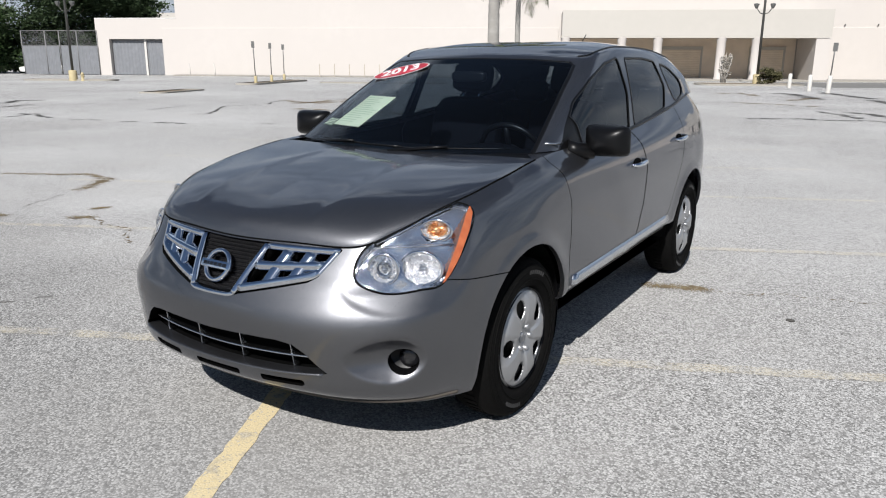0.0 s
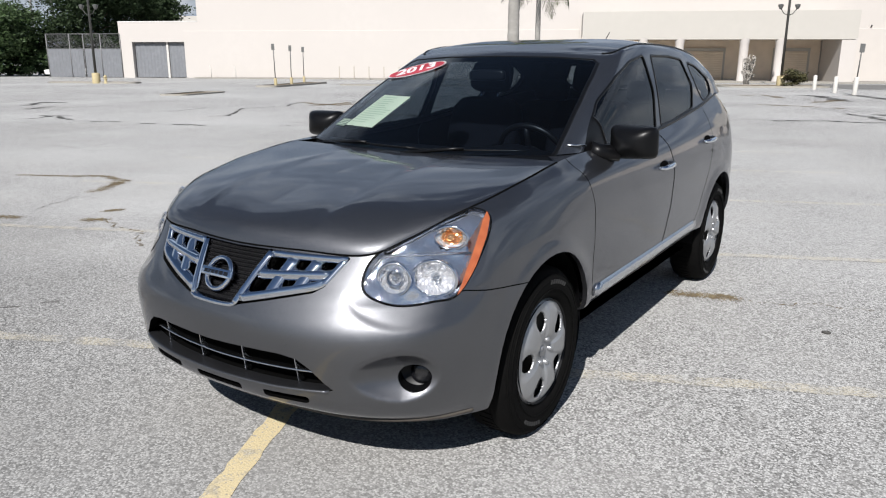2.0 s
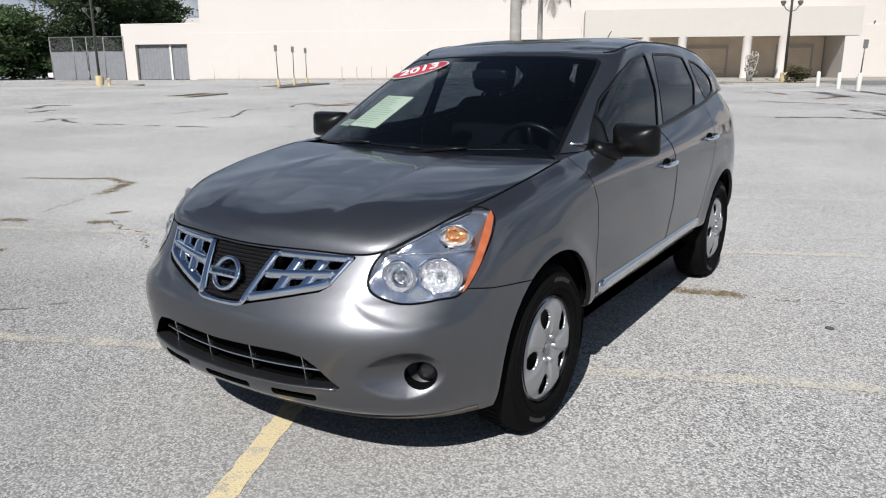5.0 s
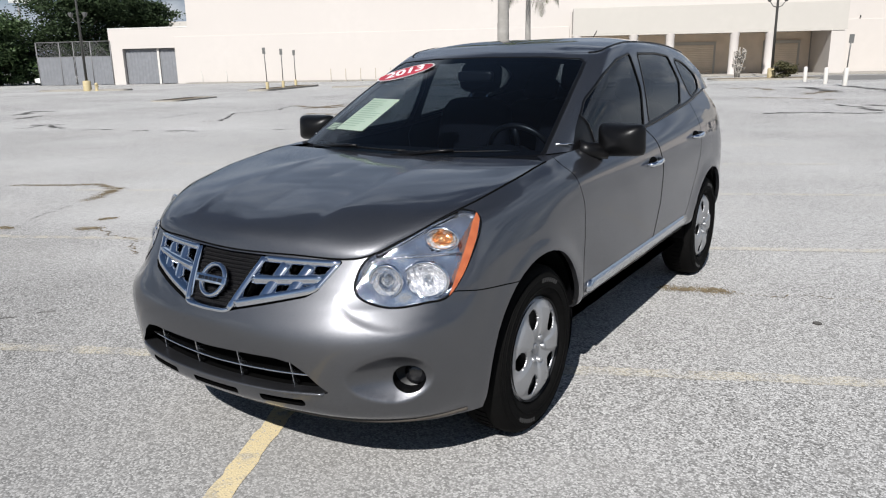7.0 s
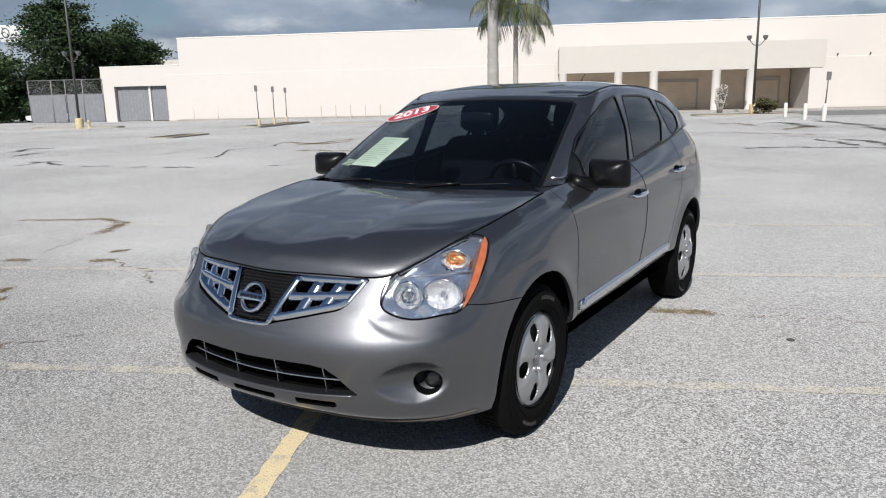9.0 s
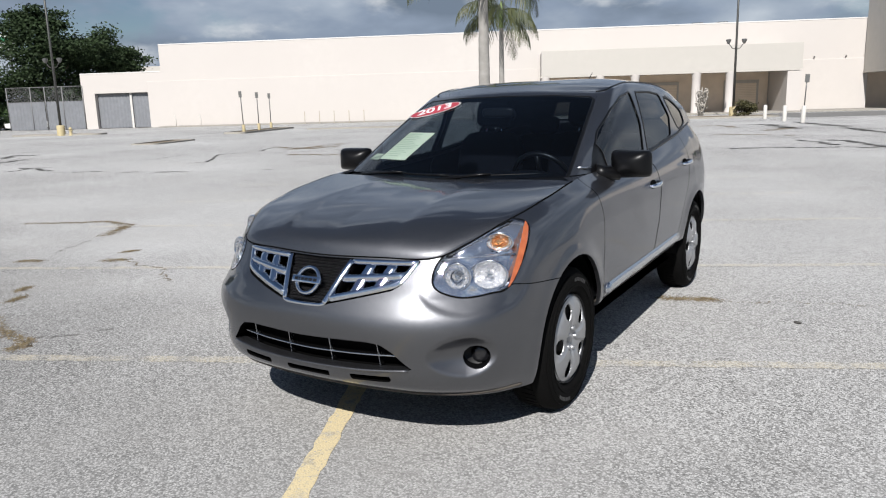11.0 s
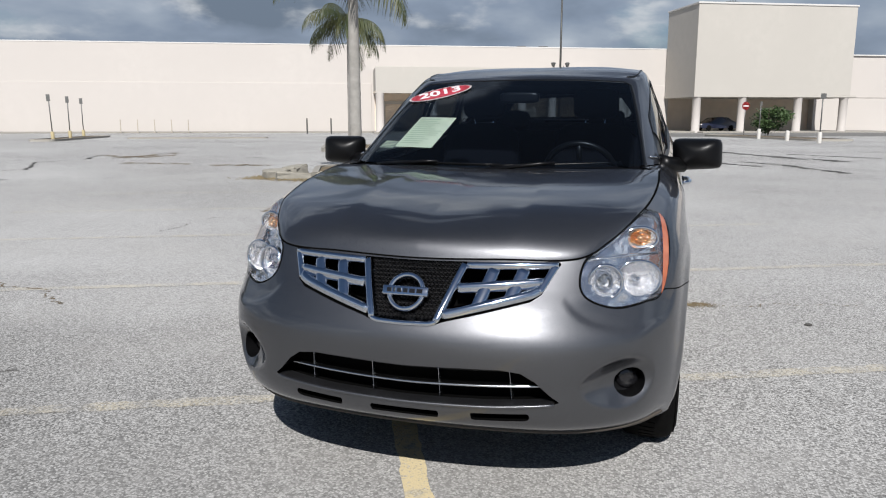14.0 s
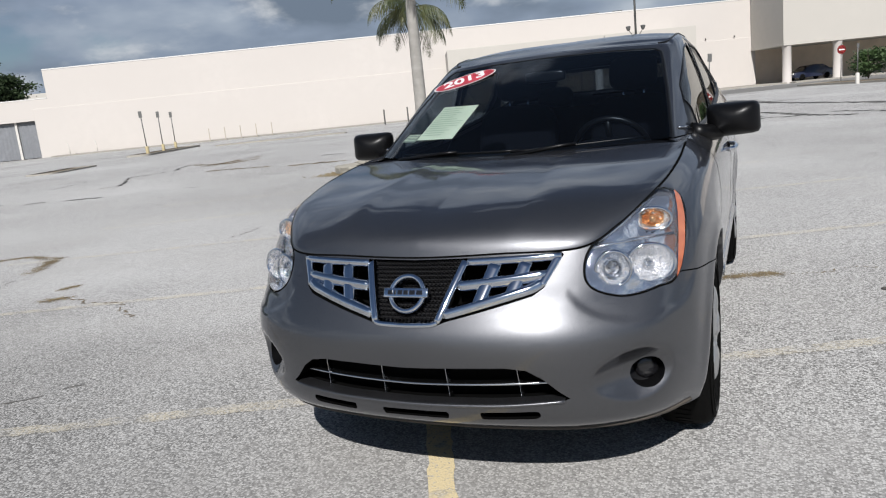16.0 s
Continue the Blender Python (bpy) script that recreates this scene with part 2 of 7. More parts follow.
PAINT = paint_material()
ASPHALT = asphalt_material()
CHROME = mat("chrome", (0.68, 0.71, 0.76), 0.08, 1.0, noise_scale=60, noise_amount=0.06)
SATIN = mat("satin_chrome", (0.55, 0.57, 0.60), 0.22, 1.0, noise_scale=80, noise_amount=0.08)
REFLECTOR = mat("lamp_reflector", (0.95, 0.95, 0.96), 0.10, 0.84, bump_scale=60, bump=0.25, bump_dist=0.003)
BEZEL = mat("lamp_bezel", (0.70, 0.73, 0.79), 0.07, 0.92, noise_scale=25, noise_amount=0.10, bump_scale=42, bump=0.55, bump_dist=0.006)
MESHBLACK = mat("grille_mesh_black", (0.022, 0.022, 0.024), 0.32, noise_scale=90, noise_amount=0.3)
FOGGLASS = mat("dark_fog_glass", (0.012, 0.012, 0.014), 0.08, 0.0, coat=0.4, noise_scale=60, noise_amount=0.5, bump_scale=90, bump=0.6, bump_dist=0.004)
BLACK = mat("black_plastic", (0.004, 0.004, 0.0045), 0.36, spec=0.2, noise_scale=200, noise_amount=0.3, bump_scale=700, bump=0.15, bump_dist=0.0005)
GLOSSBLACK = mat("gloss_black_trim", (0.008, 0.008, 0.009), 0.18, coat=0.3, noise_scale=50, noise_amount=0.2)
# near-black puts the shade of gaps, openings and handle cups into the colour
GAP = mat("panel_gap_shadow", (0.003, 0.003, 0.003), 0.9, spec=0.02, noise_scale=50, noise_amount=0.2)
RUBBER = mat("tyre_rubber", (0.0035, 0.0035, 0.0035), 0.8, spec=0.05, noise_scale=60, noise_amount=0.35, bump_scale=150, bump=0.2, big_scale=6, big_amount=0.15, second=(0.009, 0.0085, 0.008))
DUST = mat("road_dust_brown", (0.040, 0.034, 0.028), 0.8, noise_scale=14, noise_amount=0.5, second=(0.085, 0.070, 0.055))
TYREMARK = mat("raised_tyre_mark", (0.011, 0.011, 0.011), 0.6, noise_scale=40, noise_amount=0.3)
CAPSILVER = mat("hubcap_silver", (0.32, 0.325, 0.335), 0.36, 0.6, 0.3, noise_scale=300, noise_amount=0.08, big_scale=12, big_amount=0.10)
STEELBLACK = mat("black_steel_wheel", (0.008, 0.008, 0.009), 0.5, spec=0.2, noise_scale=40, noise_amount=0.3)
AMBER = mat("amber_lens", (0.40, 0.115, 0.045), 0.12, coat=1.0, noise_scale=26, noise_amount=0.6, second=(0.24, 0.05, 0.020), bump_scale=40, bump=0.7, bump_dist=0.004)
AMBERBULB = mat("amber_bulb_and_reflection", (0.86, 0.50, 0.25), 0.12, 0.9, bump_scale=60, bump=0.4, bump_dist=0.006)
LENS = glass("clear_lamp_lens", (0.97, 0.97, 0.97), 0.015, dirt=0.006)
WINDSHIELD = glass("windscreen_glass", (0.44, 0.55, 0.66), 0.008, ior=1.42, dirt=0.002, gloss=1.1)
TINTED = glass("tinted_side_glass", (0.17, 0.18, 0.185), 0.008, ior=1.75, dirt=0.003)
# charcoal taken down to near black to hold the cabin's shade
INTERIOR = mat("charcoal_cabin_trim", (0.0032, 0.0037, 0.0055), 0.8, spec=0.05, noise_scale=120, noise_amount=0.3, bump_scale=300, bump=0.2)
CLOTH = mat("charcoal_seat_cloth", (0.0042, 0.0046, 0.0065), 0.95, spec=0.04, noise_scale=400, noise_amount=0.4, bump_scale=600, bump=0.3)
PAPER = mat("pale_green_paper", (0.52, 0.63, 0.53), 0.8, noise_scale=12, noise_amount=0.06)
INK = mat("grey_green_print", (0.36, 0.50, 0.40), 0.8, noise_scale=200, noise_amount=0.2)
STICKERRED = mat("red_sticker", (0.56, 0.055, 0.085), 0.5, noise_scale=30, noise_amount=0.12)
STICKERWHITE = mat("white_sticker", (0.68, 0.663, 0.671), 0.5, noise_scale=30, noise_amount=0.05)
STUCCO = mat("cream_stucco", (0.505, 0.470, 0.440), 0.92, noise_scale=1.2, noise_amount=0.05, big_scale=0.12, big_amount=0.07, bump_scale=30, bump=0.25, bump_dist=0.01)
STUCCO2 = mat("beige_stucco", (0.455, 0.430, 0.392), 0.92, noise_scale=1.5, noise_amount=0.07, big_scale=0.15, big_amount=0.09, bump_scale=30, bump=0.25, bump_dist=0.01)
# tan of the shaded recesses, lightened in place of light bounced off the ground
SHADEBEIGE = mat("shaded_recess_tan", (0.74, 0.63, 0.51), 0.92, noise_scale=1.0, noise_amount=0.12, bump_scale=25, bump=0.2, bump_dist=0.01)
COPING = mat("pale_coping", (0.576, 0.562, 0.54), 0.7, noise_scale=2, noise_amount=0.08)
GATEGREY = mat("galvanised_gate", (0.216, 0.223, 0.238), 0.55, 0.25, noise_scale=2.5, noise_amount=0.18, big_scale=0.8, big_amount=0.15)
FENCEGREY = mat("fence_steel", (0.20, 0.20, 0.20), 0.6, 0.4, noise_scale=20, noise_amount=0.2)
POLE = mat("dark_bronze_pole", (0.07, 0.07, 0.065), 0.5, 0.3, noise_scale=8, noise_amount=0.3)
TANPOST = mat("weathered_tan_pipe", (0.42, 0.375, 0.31), 0.8, noise_scale=10, noise_amount=0.25)
FADEDTAG = mat("faded_tag", (0.17, 0.23, 0.21), 0.7, noise_scale=30, noise_amount=0.2)
YELLOW = mat("faded_yellow_paint", (0.37, 0.305, 0.17), 0.75, noise_scale=9, noise_amount=0.35, second=(0.55, 0.47, 0.30))
WHITEPAINT = mat("weathered_white_paint", (0.547, 0.526, 0.49), 0.75, noise_scale=10, noise_amount=0.15)
SIGNGREY = mat("sign_back_grey", (0.15, 0.15, 0.145), 0.5, 0.4, noise_scale=6, noise_amount=0.2)
SIGNRED = mat("sign_red", (0.33, 0.03, 0.03), 0.5, noise_scale=6, noise_amount=0.15)
LINE = asphalt_material("worn_yellow_line", (0.56, 0.465, 0.285, 1.0))
FAINT = asphalt_material("faint_yellow_line", (0.54, 0.475, 0.345, 0.50))
CRACK = mat("crack_dirt", (0.115, 0.085, 0.052), 0.95, noise_scale=30, noise_amount=0.5, second=(0.24, 0.19, 0.12), bump_scale=90, bump=0.6, bump_dist=0.006)
DARKCRACK = mat("tarred_crack", (0.072, 0.0684, 0.0634), 0.9, noise_scale=10, noise_amount=0.4)
SEAMGREY = mat("faint_crack_grey", (0.16, 0.152, 0.14), 0.9, noise_scale=10, noise_amount=0.4)
DRYGRASS = mat("dry_grass", (0.27, 0.215, 0.125), 0.9, noise_scale=15, noise_amount=0.45)
KERB = mat("worn_kerb_concrete", (0.331, 0.31, 0.274), 0.9, noise_scale=6, noise_amount=0.25, big_scale=0.7, big_amount=0.2)
KERBPALE = mat("pale_kerb_stone", (0.33, 0.31, 0.265), 0.9, noise_scale=7, noise_amount=0.3, big_scale=1.5, big_amount=0.25, bump_scale=20, bump=0.4, bump_dist=0.01)
ROADGREY = mat("drive_asphalt", (0.173, 0.169, 0.162), 0.9, noise_scale=20, noise_amount=0.2, big_scale=0.25, big_amount=0.2)
BARK = mat("palm_bark", (0.302, 0.288, 0.266), 0.9, noise_scale=6, noise_amount=0.25, bump_scale=18, bump=0.5, bump_dist=0.02)
SHAFT = mat("palm_crownshaft", (0.20, 0.27, 0.09), 0.6, noise_scale=4, noise_amount=0.3)
FROND = mat("palm_frond", (0.028, 0.042, 0.012), 0.55, noise_scale=1.5, noise_amount=0.5, second=(0.10, 0.088, 0.028))
BOARDGREEN = mat("board_green", (0.03, 0.22, 0.10), 0.5, noise_scale=8, noise_amount=0.1)
LEAF = mat("dark_tree_leaf", (0.019, 0.034, 0.013), 0.7, spec=0.25, noise_scale=1.1, noise_amount=0.5, second=(0.036, 0.058, 0.02))
LEAF2 = mat("shrub_leaf", (0.045, 0.085, 0.022), 0.65, noise_scale=4, noise_amount=0.4)
LEAF3 = mat("olive_shrub_leaf", (0.050, 0.050, 0.018), 0.7, noise_scale=4, noise_amount=0.5, second=(0.09, 0.075, 0.03))
TRUNK = mat("tree_bark", (0.12, 0.095, 0.07), 0.9, noise_scale=8, noise_amount=0.3)
DRYSHRUB = mat("grey_dry_shrub", (0.40, 0.37, 0.33), 0.9, noise_scale=8, noise_amount=0.3)
BLUEPAINT = mat("dark_blue_car_paint", (0.009, 0.012, 0.034), 0.3, 0.2, 1.0, noise_scale=100, noise_amount=0.2)
WHITEPLASTIC = mat("white_paint", (0.78, 0.78, 0.76), 0.4, noise_scale=20, noise_amount=0.05)
PROJECTOR = mat("lamp_projector_glass", (0.55, 0.58, 0.62), 0.06, 0.9, coat=1.0)

# ---- building blocks ----


def part(name, bm, material, parent=None, label="", smooth=True, normals=None):
    """One bmesh as one mesh object under a thing or a part."""
    me = bpy.data.meshes.new(name)
    if isinstance(bm, tuple):
        me.from_pydata([tuple(v) for v in bm[0]], [], [tuple(f) for f in bm[1]])
        me.update()
    else:
        bm.normal_update()
        bm.to_mesh(me)
        bm.free()
    for m in (material if isinstance(material, (list, tuple)) else [material]):
        me.materials.append(m)
    if len(me.polygons):
        me.polygons.foreach_set("use_smooth", [smooth] * len(me.polygons))
    if normals is not None:
        me.normals_split_custom_set_from_vertices(normals)
    ob = new(name, me)
    if parent is not None:
        ob.parent = parent
    if label:
        ob["label"] = label
    return ob


def thing(name, m=None, label="", category="", group="", kind=""):
    ob = new(name)
    ob.empty_display_size = 0.2
    if m is not None:
        ob.matrix_basis = m
    return tagged(ob, label, category, group, kind)


def add_box(bm, lo, hi, bevel=0.0, m=None):
    c = [(a + b) / 2 for a, b in zip(lo, hi)]
    s = [abs(b - a) for a, b in zip(lo, hi)]
    mm = Matrix.Translation(c) @ Matrix.Diagonal((*s, 1))
    r = bmesh.ops.create_cube(bm, size=1.0, matrix=(m @ mm) if m is not None else mm)
    if bevel:
        es = list({e for v in r["verts"] for e in v.link_edges})
        bmesh.ops.bevel(bm, geom=es, offset=bevel, segments=2, affect="EDGES", profile=0.5)


def box(lo, hi, bevel=0.0):
    bm = bmesh.new()
    add_box(bm, lo, hi, bevel)
    return bm


def lathe(profile, n=32, axis="z", sweep=1.0):
    """Turns (radius, height) points round an axis."""
    vs, fs = [], []
    closed = sweep >= 1.0
    cols = n if closed else n + 1
    for i in range(cols):
        a = 2 * math.pi * sweep * i / n
        for r, h in profile:
            p = (r * math.cos(a), r * math.sin(a), h)
            vs.append(p if axis == "z" else (h, p[0], p[1]))
    k = len(profile)
    for i in range(n):
        j = (i + 1) % cols
        for q in range(k - 1):
            fs.append((i * k + q, j * k + q, j * k + q + 1, i * k + q + 1))
    bm = bmesh.new()
    bv = [bm.verts.new(v) for v in vs]
    for f in fs:
        bm.faces.new([bv[q] for q in f])
    bmesh.ops.remove_doubles(bm, verts=bm.verts, dist=1e-5)
    bmesh.ops.recalc_face_normals(bm, faces=bm.faces)
    return bm


def add_tube(bm, pts, radius, n=8, closed=False, cap=True):
    """A round bar along points; radius may be a list."""
    pts = [Vector(p) for p in pts]
    rings = []
    k = len(pts)
    up = Vector((0, 0, 1))
    for i, p in enumerate(pts):
        a = pts[(i - 1) % k] if (closed or i) else p
        b = pts[(i + 1) % k] if (closed or i < k - 1) else p
        t = (b - a)
        t = t.normalized() if t.length > 1e-9 else Vector((0, 0, 1))
        u = t.cross(up)
        if u.length < 0.05:
            u = t.cross(Vector((1, 0, 0)))
        u.normalize()
        w = t.cross(u)
        r = radius[i] if isinstance(radius, (list, tuple)) else radius
        rings.append([bm.verts.new(p + u * (r * math.cos(2 * math.pi * q / n)) + w * (r * math.sin(2 * math.pi * q / n))) for q in range(n)])
    for i in range(k if closed else k - 1):
        A, B = rings[i], rings[(i + 1) % k]
        for q in range(n):
            bm.faces.new((A[q], A[(q + 1) % n], B[(q + 1) % n], B[q]))
    if cap and not closed:
        bm.faces.new(rings[0][::-1])
        bm.faces.new(rings[-1])


def tube(pts, radius, n=8, closed=False):
    bm = bmesh.new()
    add_tube(bm, pts, radius, n, closed)
    return bm


def mirrored(bm):
    """The same on the other side of the car."""
    b2 = bm.copy()
    bmesh.ops.scale(b2, vec=(-1, 1, 1), verts=b2.verts)
    bmesh.ops.reverse_faces(b2, faces=b2.faces)
    return b2


def transform(bm, m):
    bmesh.ops.transform(bm, matrix=m, verts=bm.verts)
    return bm

# ---- the car: its skin is one surface through design lines, cut into panels ----
CAR = thing("compact_suv", None, "grey metallic compact sport utility car with dark tinted windows", "car")


def spline(P, u, ghost0=None, ghost1=None):
    """Catmull-Rom through the rows of P (n, ..., 3) at the index u."""
    P = np.asarray(P, float)
    n = len(P)
    g0 = 2 * P[0] - P[1] if ghost0 is None else ghost0
    g1 = 2 * P[-1] - P[-2] if ghost1 is None else ghost1
    Q = np.concatenate([g0[None], P, g1[None]])
    i = min(max(int(math.floor(u)), 0), n - 2)
    t = u - i
    a, b, c, d = Q[i], Q[i + 1], Q[i + 2], Q[i + 3]
    return 0.5 * ((2 * b) + (c - a) * t + (2 * a - 5 * b + 4 * c - d) * t * t + (3 * b - a - 3 * c + d) * t ** 3)


FLIP = np.array([-1.0, 1, 1])


def loft(rows, u, v):
    """A point of the skin that passes through the rows, u along them and v across."""
    R = np.asarray(rows, float)
    cols = np.swapaxes(R, 0, 1)
    line = spline(cols, u, cols[1] * FLIP, cols[-2] * FLIP)
    return spline(line, v)


# lower body: from the nose's middle, round the corner, along the side to the tail's middle
R0 = [(0, -0.805, 0.265), (0.28, -0.79, 0.265), (0.515, -0.737, 0.26), (0.68, -0.632, 0.252), (0.782, -0.507, 0.25), (0.842, -0.37, 0.262), (0.85, 0, 0.3), (0.80, 0.42, 0.405), (0.80, 1.35, 0.412), (0.805, 2.25, 0.42), (0.842, 2.7, 0.35), (0.815, 3.12, 0.38), (0.64, 3.38, 0.38), (0, 3.46, 0.38)]
R1 = [(0, -0.918, 0.335), (0.28, -0.9, 0.335), (0.52, -0.835, 0.33), (0.7, -0.71, 0.325), (0.808, -0.555, 0.325), (0.862, -0.38, 0.335), (0.875, 0, 0.4), (0.866, 0.42, 0.425), (0.866, 1.35, 0.434), (0.870, 2.25, 0.444), (0.877, 2.7, 0.44), (0.845, 3.14, 0.45), (0.67, 3.44, 0.45), (0, 3.52, 0.45)]
R2 = [(0, -0.945, 0.45), (0.28, -0.925, 0.45), (0.52, -0.862, 0.45), (0.713, -0.735, 0.445), (0.823, -0.575, 0.445), (0.875, -0.385, 0.455), (0.893, 0, 0.5), (0.886, 0.42, 0.52), (0.888, 1.35, 0.53), (0.888, 2.25, 0.54), (0.889, 2.7, 0.54), (0.86, 3.15, 0.55), (0.69, 3.47, 0.55), (0, 3.55, 0.55)]
R3 = [(0, -0.957, 0.585), (0.28, -0.935, 0.585), (0.52, -0.868, 0.59), (0.712, -0.742, 0.6), (0.818, -0.588, 0.61), (0.874, -0.39, 0.62), (0.898, 0, 0.64), (0.889, 0.42, 0.66), (0.893, 1.35, 0.67), (0.893, 2.25, 0.68), (0.894, 2.7, 0.68), (0.865, 3.15, 0.69), (0.7, 3.46, 0.69), (0, 3.54, 0.69)]
R4 = [(0, -0.934, 0.662), (0.28, -0.902, 0.672), (0.52, -0.818, 0.69), (0.692, -0.685, 0.705), (0.805, -0.548, 0.72), (0.867, -0.375, 0.735), (0.897, 0, 0.77), (0.892, 0.42, 0.78), (0.898, 1.35, 0.79), (0.898, 2.25, 0.8), (0.897, 2.7, 0.81), (0.87, 3.12, 0.82), (0.71, 3.41, 0.82), (0, 3.48, 0.82)]
R5 = [(0, -0.872, 0.755), (0.28, -0.842, 0.76), (0.52, -0.762, 0.772), (0.675, -0.635, 0.8), (0.793, -0.482, 0.825), (0.855, -0.335, 0.84), (0.888, 0, 0.87), (0.892, 0.42, 0.885), (0.899, 1.35, 0.905), (0.899, 2.25, 0.925), (0.894, 2.7, 0.935), (0.865, 3.09, 0.95), (0.71, 3.36, 0.95), (0, 3.43, 0.95)]
R6 = [(0, -0.808, 0.833), (0.28, -0.782, 0.838), (0.52, -0.716, 0.843), (0.655, -0.595, 0.888), (0.765, -0.418, 0.932), (0.812, -0.28, 0.952), (0.848, 0, 0.985), (0.868, 0.42, 1.015), (0.876, 1.35, 1.035), (0.874, 2.25, 1.075), (0.86, 2.7, 1.11), (0.83, 3.04, 1.13), (0.69, 3.29, 1.13), (0, 3.37, 1.13)]
R7 = [(0, -0.795, 0.847), (0.28, -0.77, 0.852), (0.525, -0.708, 0.856), (0.628, -0.592, 0.906), (0.705, -0.425, 0.968), (0.745, -0.25, 1.005), (0.768, 0, 1.048), (0.772, 0.42, 1.095), (0.803, 1.35, 1.128), (0.8, 2.25, 1.215), (0.774, 2.7, 1.27), (0.74, 2.97, 1.3), (0.6, 3.18, 1.3), (0, 3.26, 1.3)]
RING = [R0, R1, R2, R3, R4, R5, R6, R7]
# cabin: from the windscreen's middle round the pillars to the tail's middle
G0 = [(0, 0.215, 1.085), (0.36, 0.255, 1.09), (0.645, 0.335, 1.097), (0.748, 0.475, 1.1), (0.785, 0.75, 1.1), (0.803, 1.5, 1.14), (0.8, 2.25, 1.215), (0.778, 2.8, 1.28), (0.72, 3.12, 1.3), (0.45, 3.26, 1.3), (0, 3.29, 1.3)]
G1 = [(0, 0.66, 1.32), (0.34, 0.685, 1.32), (0.612, 0.755, 1.323), (0.7, 0.865, 1.325), (0.735, 1.02, 1.33), (0.745, 1.55, 1.355), (0.742, 2.25, 1.385), (0.712, 2.85, 1.4), (0.655, 3.1, 1.42), (0.42, 3.17, 1.43), (0, 3.2, 1.43)]
G2 = [(0, 1.105, 1.523), (0.34, 1.11, 1.518), (0.57, 1.135, 1.508), (0.645, 1.19, 1.507), (0.667, 1.31, 1.528), (0.672, 1.6, 1.552), (0.668, 2.3, 1.545), (0.638, 2.9, 1.5), (0.585, 3.04, 1.49), (0.37, 3.08, 1.515), (0, 3.1, 1.52)]
G3 = [(0, 1.185, 1.556), (0.33, 1.19, 1.55), (0.54, 1.215, 1.542), (0.602, 1.27, 1.548), (0.622, 1.38, 1.575), (0.625, 1.68, 1.603), (0.62, 2.3, 1.595), (0.583, 2.9, 1.55), (0.53, 3.02, 1.53), (0.34, 3.06, 1.545), (0, 3.07, 1.55)]
CABIN = [G0, G1, G2, G3]


def smooth_poly(pts, n=5):
    """A closed outline rounded through its points."""
    P = [np.array(p, float) for p in pts]
    k = len(P)
    res = []
    for i in range(k):
        a, b, c, d = P[i - 1], P[i], P[(i + 1) % k], P[(i + 2) % k]
        for q in range(n):
            t = q / n
            v = .5 * (2 * b + (c - a) * t + (2 * a - 5 * b + 4 * c - d) * t * t + (3 * b - a - 3 * c + d) * t ** 3)
            res.append((float(v[0]), float(v[1])))
    return res


LAMP_OUT = smooth_poly([(.012, .8575), (.13, .914), (.265, .968), (.34, .985), (.415, .957), (.385, .865), (.288, .728), (.20, .708), (.075, .700), (-.022, .734), (-.036, .785)], 5)


def to_lamp(h, z):
    """Distance from the headlamp's outline."""
    best = 9.0
    for (x0, y0), (x1, y1) in zip(LAMP_OUT, LAMP_OUT[1:] + LAMP_OUT[:1]):
        dx, dy = x1 - x0, y1 - y0
        t = max(0, min(1, ((h - x0) * dx + (z - y0) * dy) / (dx * dx + dy * dy + 1e-12)))
        best = min(best, math.hypot(h - x0 - t * dx, z - y0 - t * dy))
    return best


def dents(p):
    """The pocket round the fog lamp, and the crease that runs back from it."""
    q = p.copy()
    h, z = .86 * p[0] + .5 * p[1], p[2]
    if p[0] > .5 and p[1] < -.3:
        d = math.hypot((h - .225) / (.165 if h < .225 else .135), (z - .462) / (.092 - .10 * max(0, .225 - h)))
        if d < 1:
            s = (1 - d * d) ** 1.05
            q[0] -= .45 * .058 * s
            q[1] += .85 * .058 * s
        if .56 < p[2] < .86 and p[1] < -.35:
            d = to_lamp(.78 * p[0] + .62 * p[1], z)
            f = min(1, max(0, (.080 - d) / .026))
            f = f * f * (3 - 2 * f) * min(1, max(0, (.748 - z) / .05)) * min(1, max(0, (-.35 - p[1]) / .12))
            q[0] -= .55 * .0065 * f
            q[1] += .80 * .0065 * f
    for hy in (0.0, 2.70):
        d = math.hypot(p[1] - hy, p[2] - .355)
        if p[0] > .75 and p[2] < .95:
            q[0] += .012 * math.exp(-((d - .415) / .045) ** 2) * min(1, max(0, (.95 - p[2]) / .15))
    return q


def grid_bm(fn, us, vs):
    bm = bmesh.new()
    g = [[bm.verts.new(fn(u, v)) for v in vs] for u in us]
    for i in range(len(us) - 1):
        for j in range(len(vs) - 1):
            bm.faces.new((g[i][j], g[i + 1][j], g[i + 1][j + 1], g[i][j + 1]))
    return bm


def steps(a, b, n):
    return [a + (b - a) * i / n for i in range(n + 1)]


ring_us = steps(0, 4.6, 138) + steps(4.6, 6, 22)[1:] + steps(6, 11, 60)[1:] + steps(11, 13, 16)[1:]
ring_bm = grid_bm(lambda u, v: dents(loft(RING, u, v)), ring_us, steps(0, 7, 92))
cabin_bm = grid_bm(lambda u, v: loft(CABIN, u, v), steps(0, 10, 110), steps(0, 3, 30))


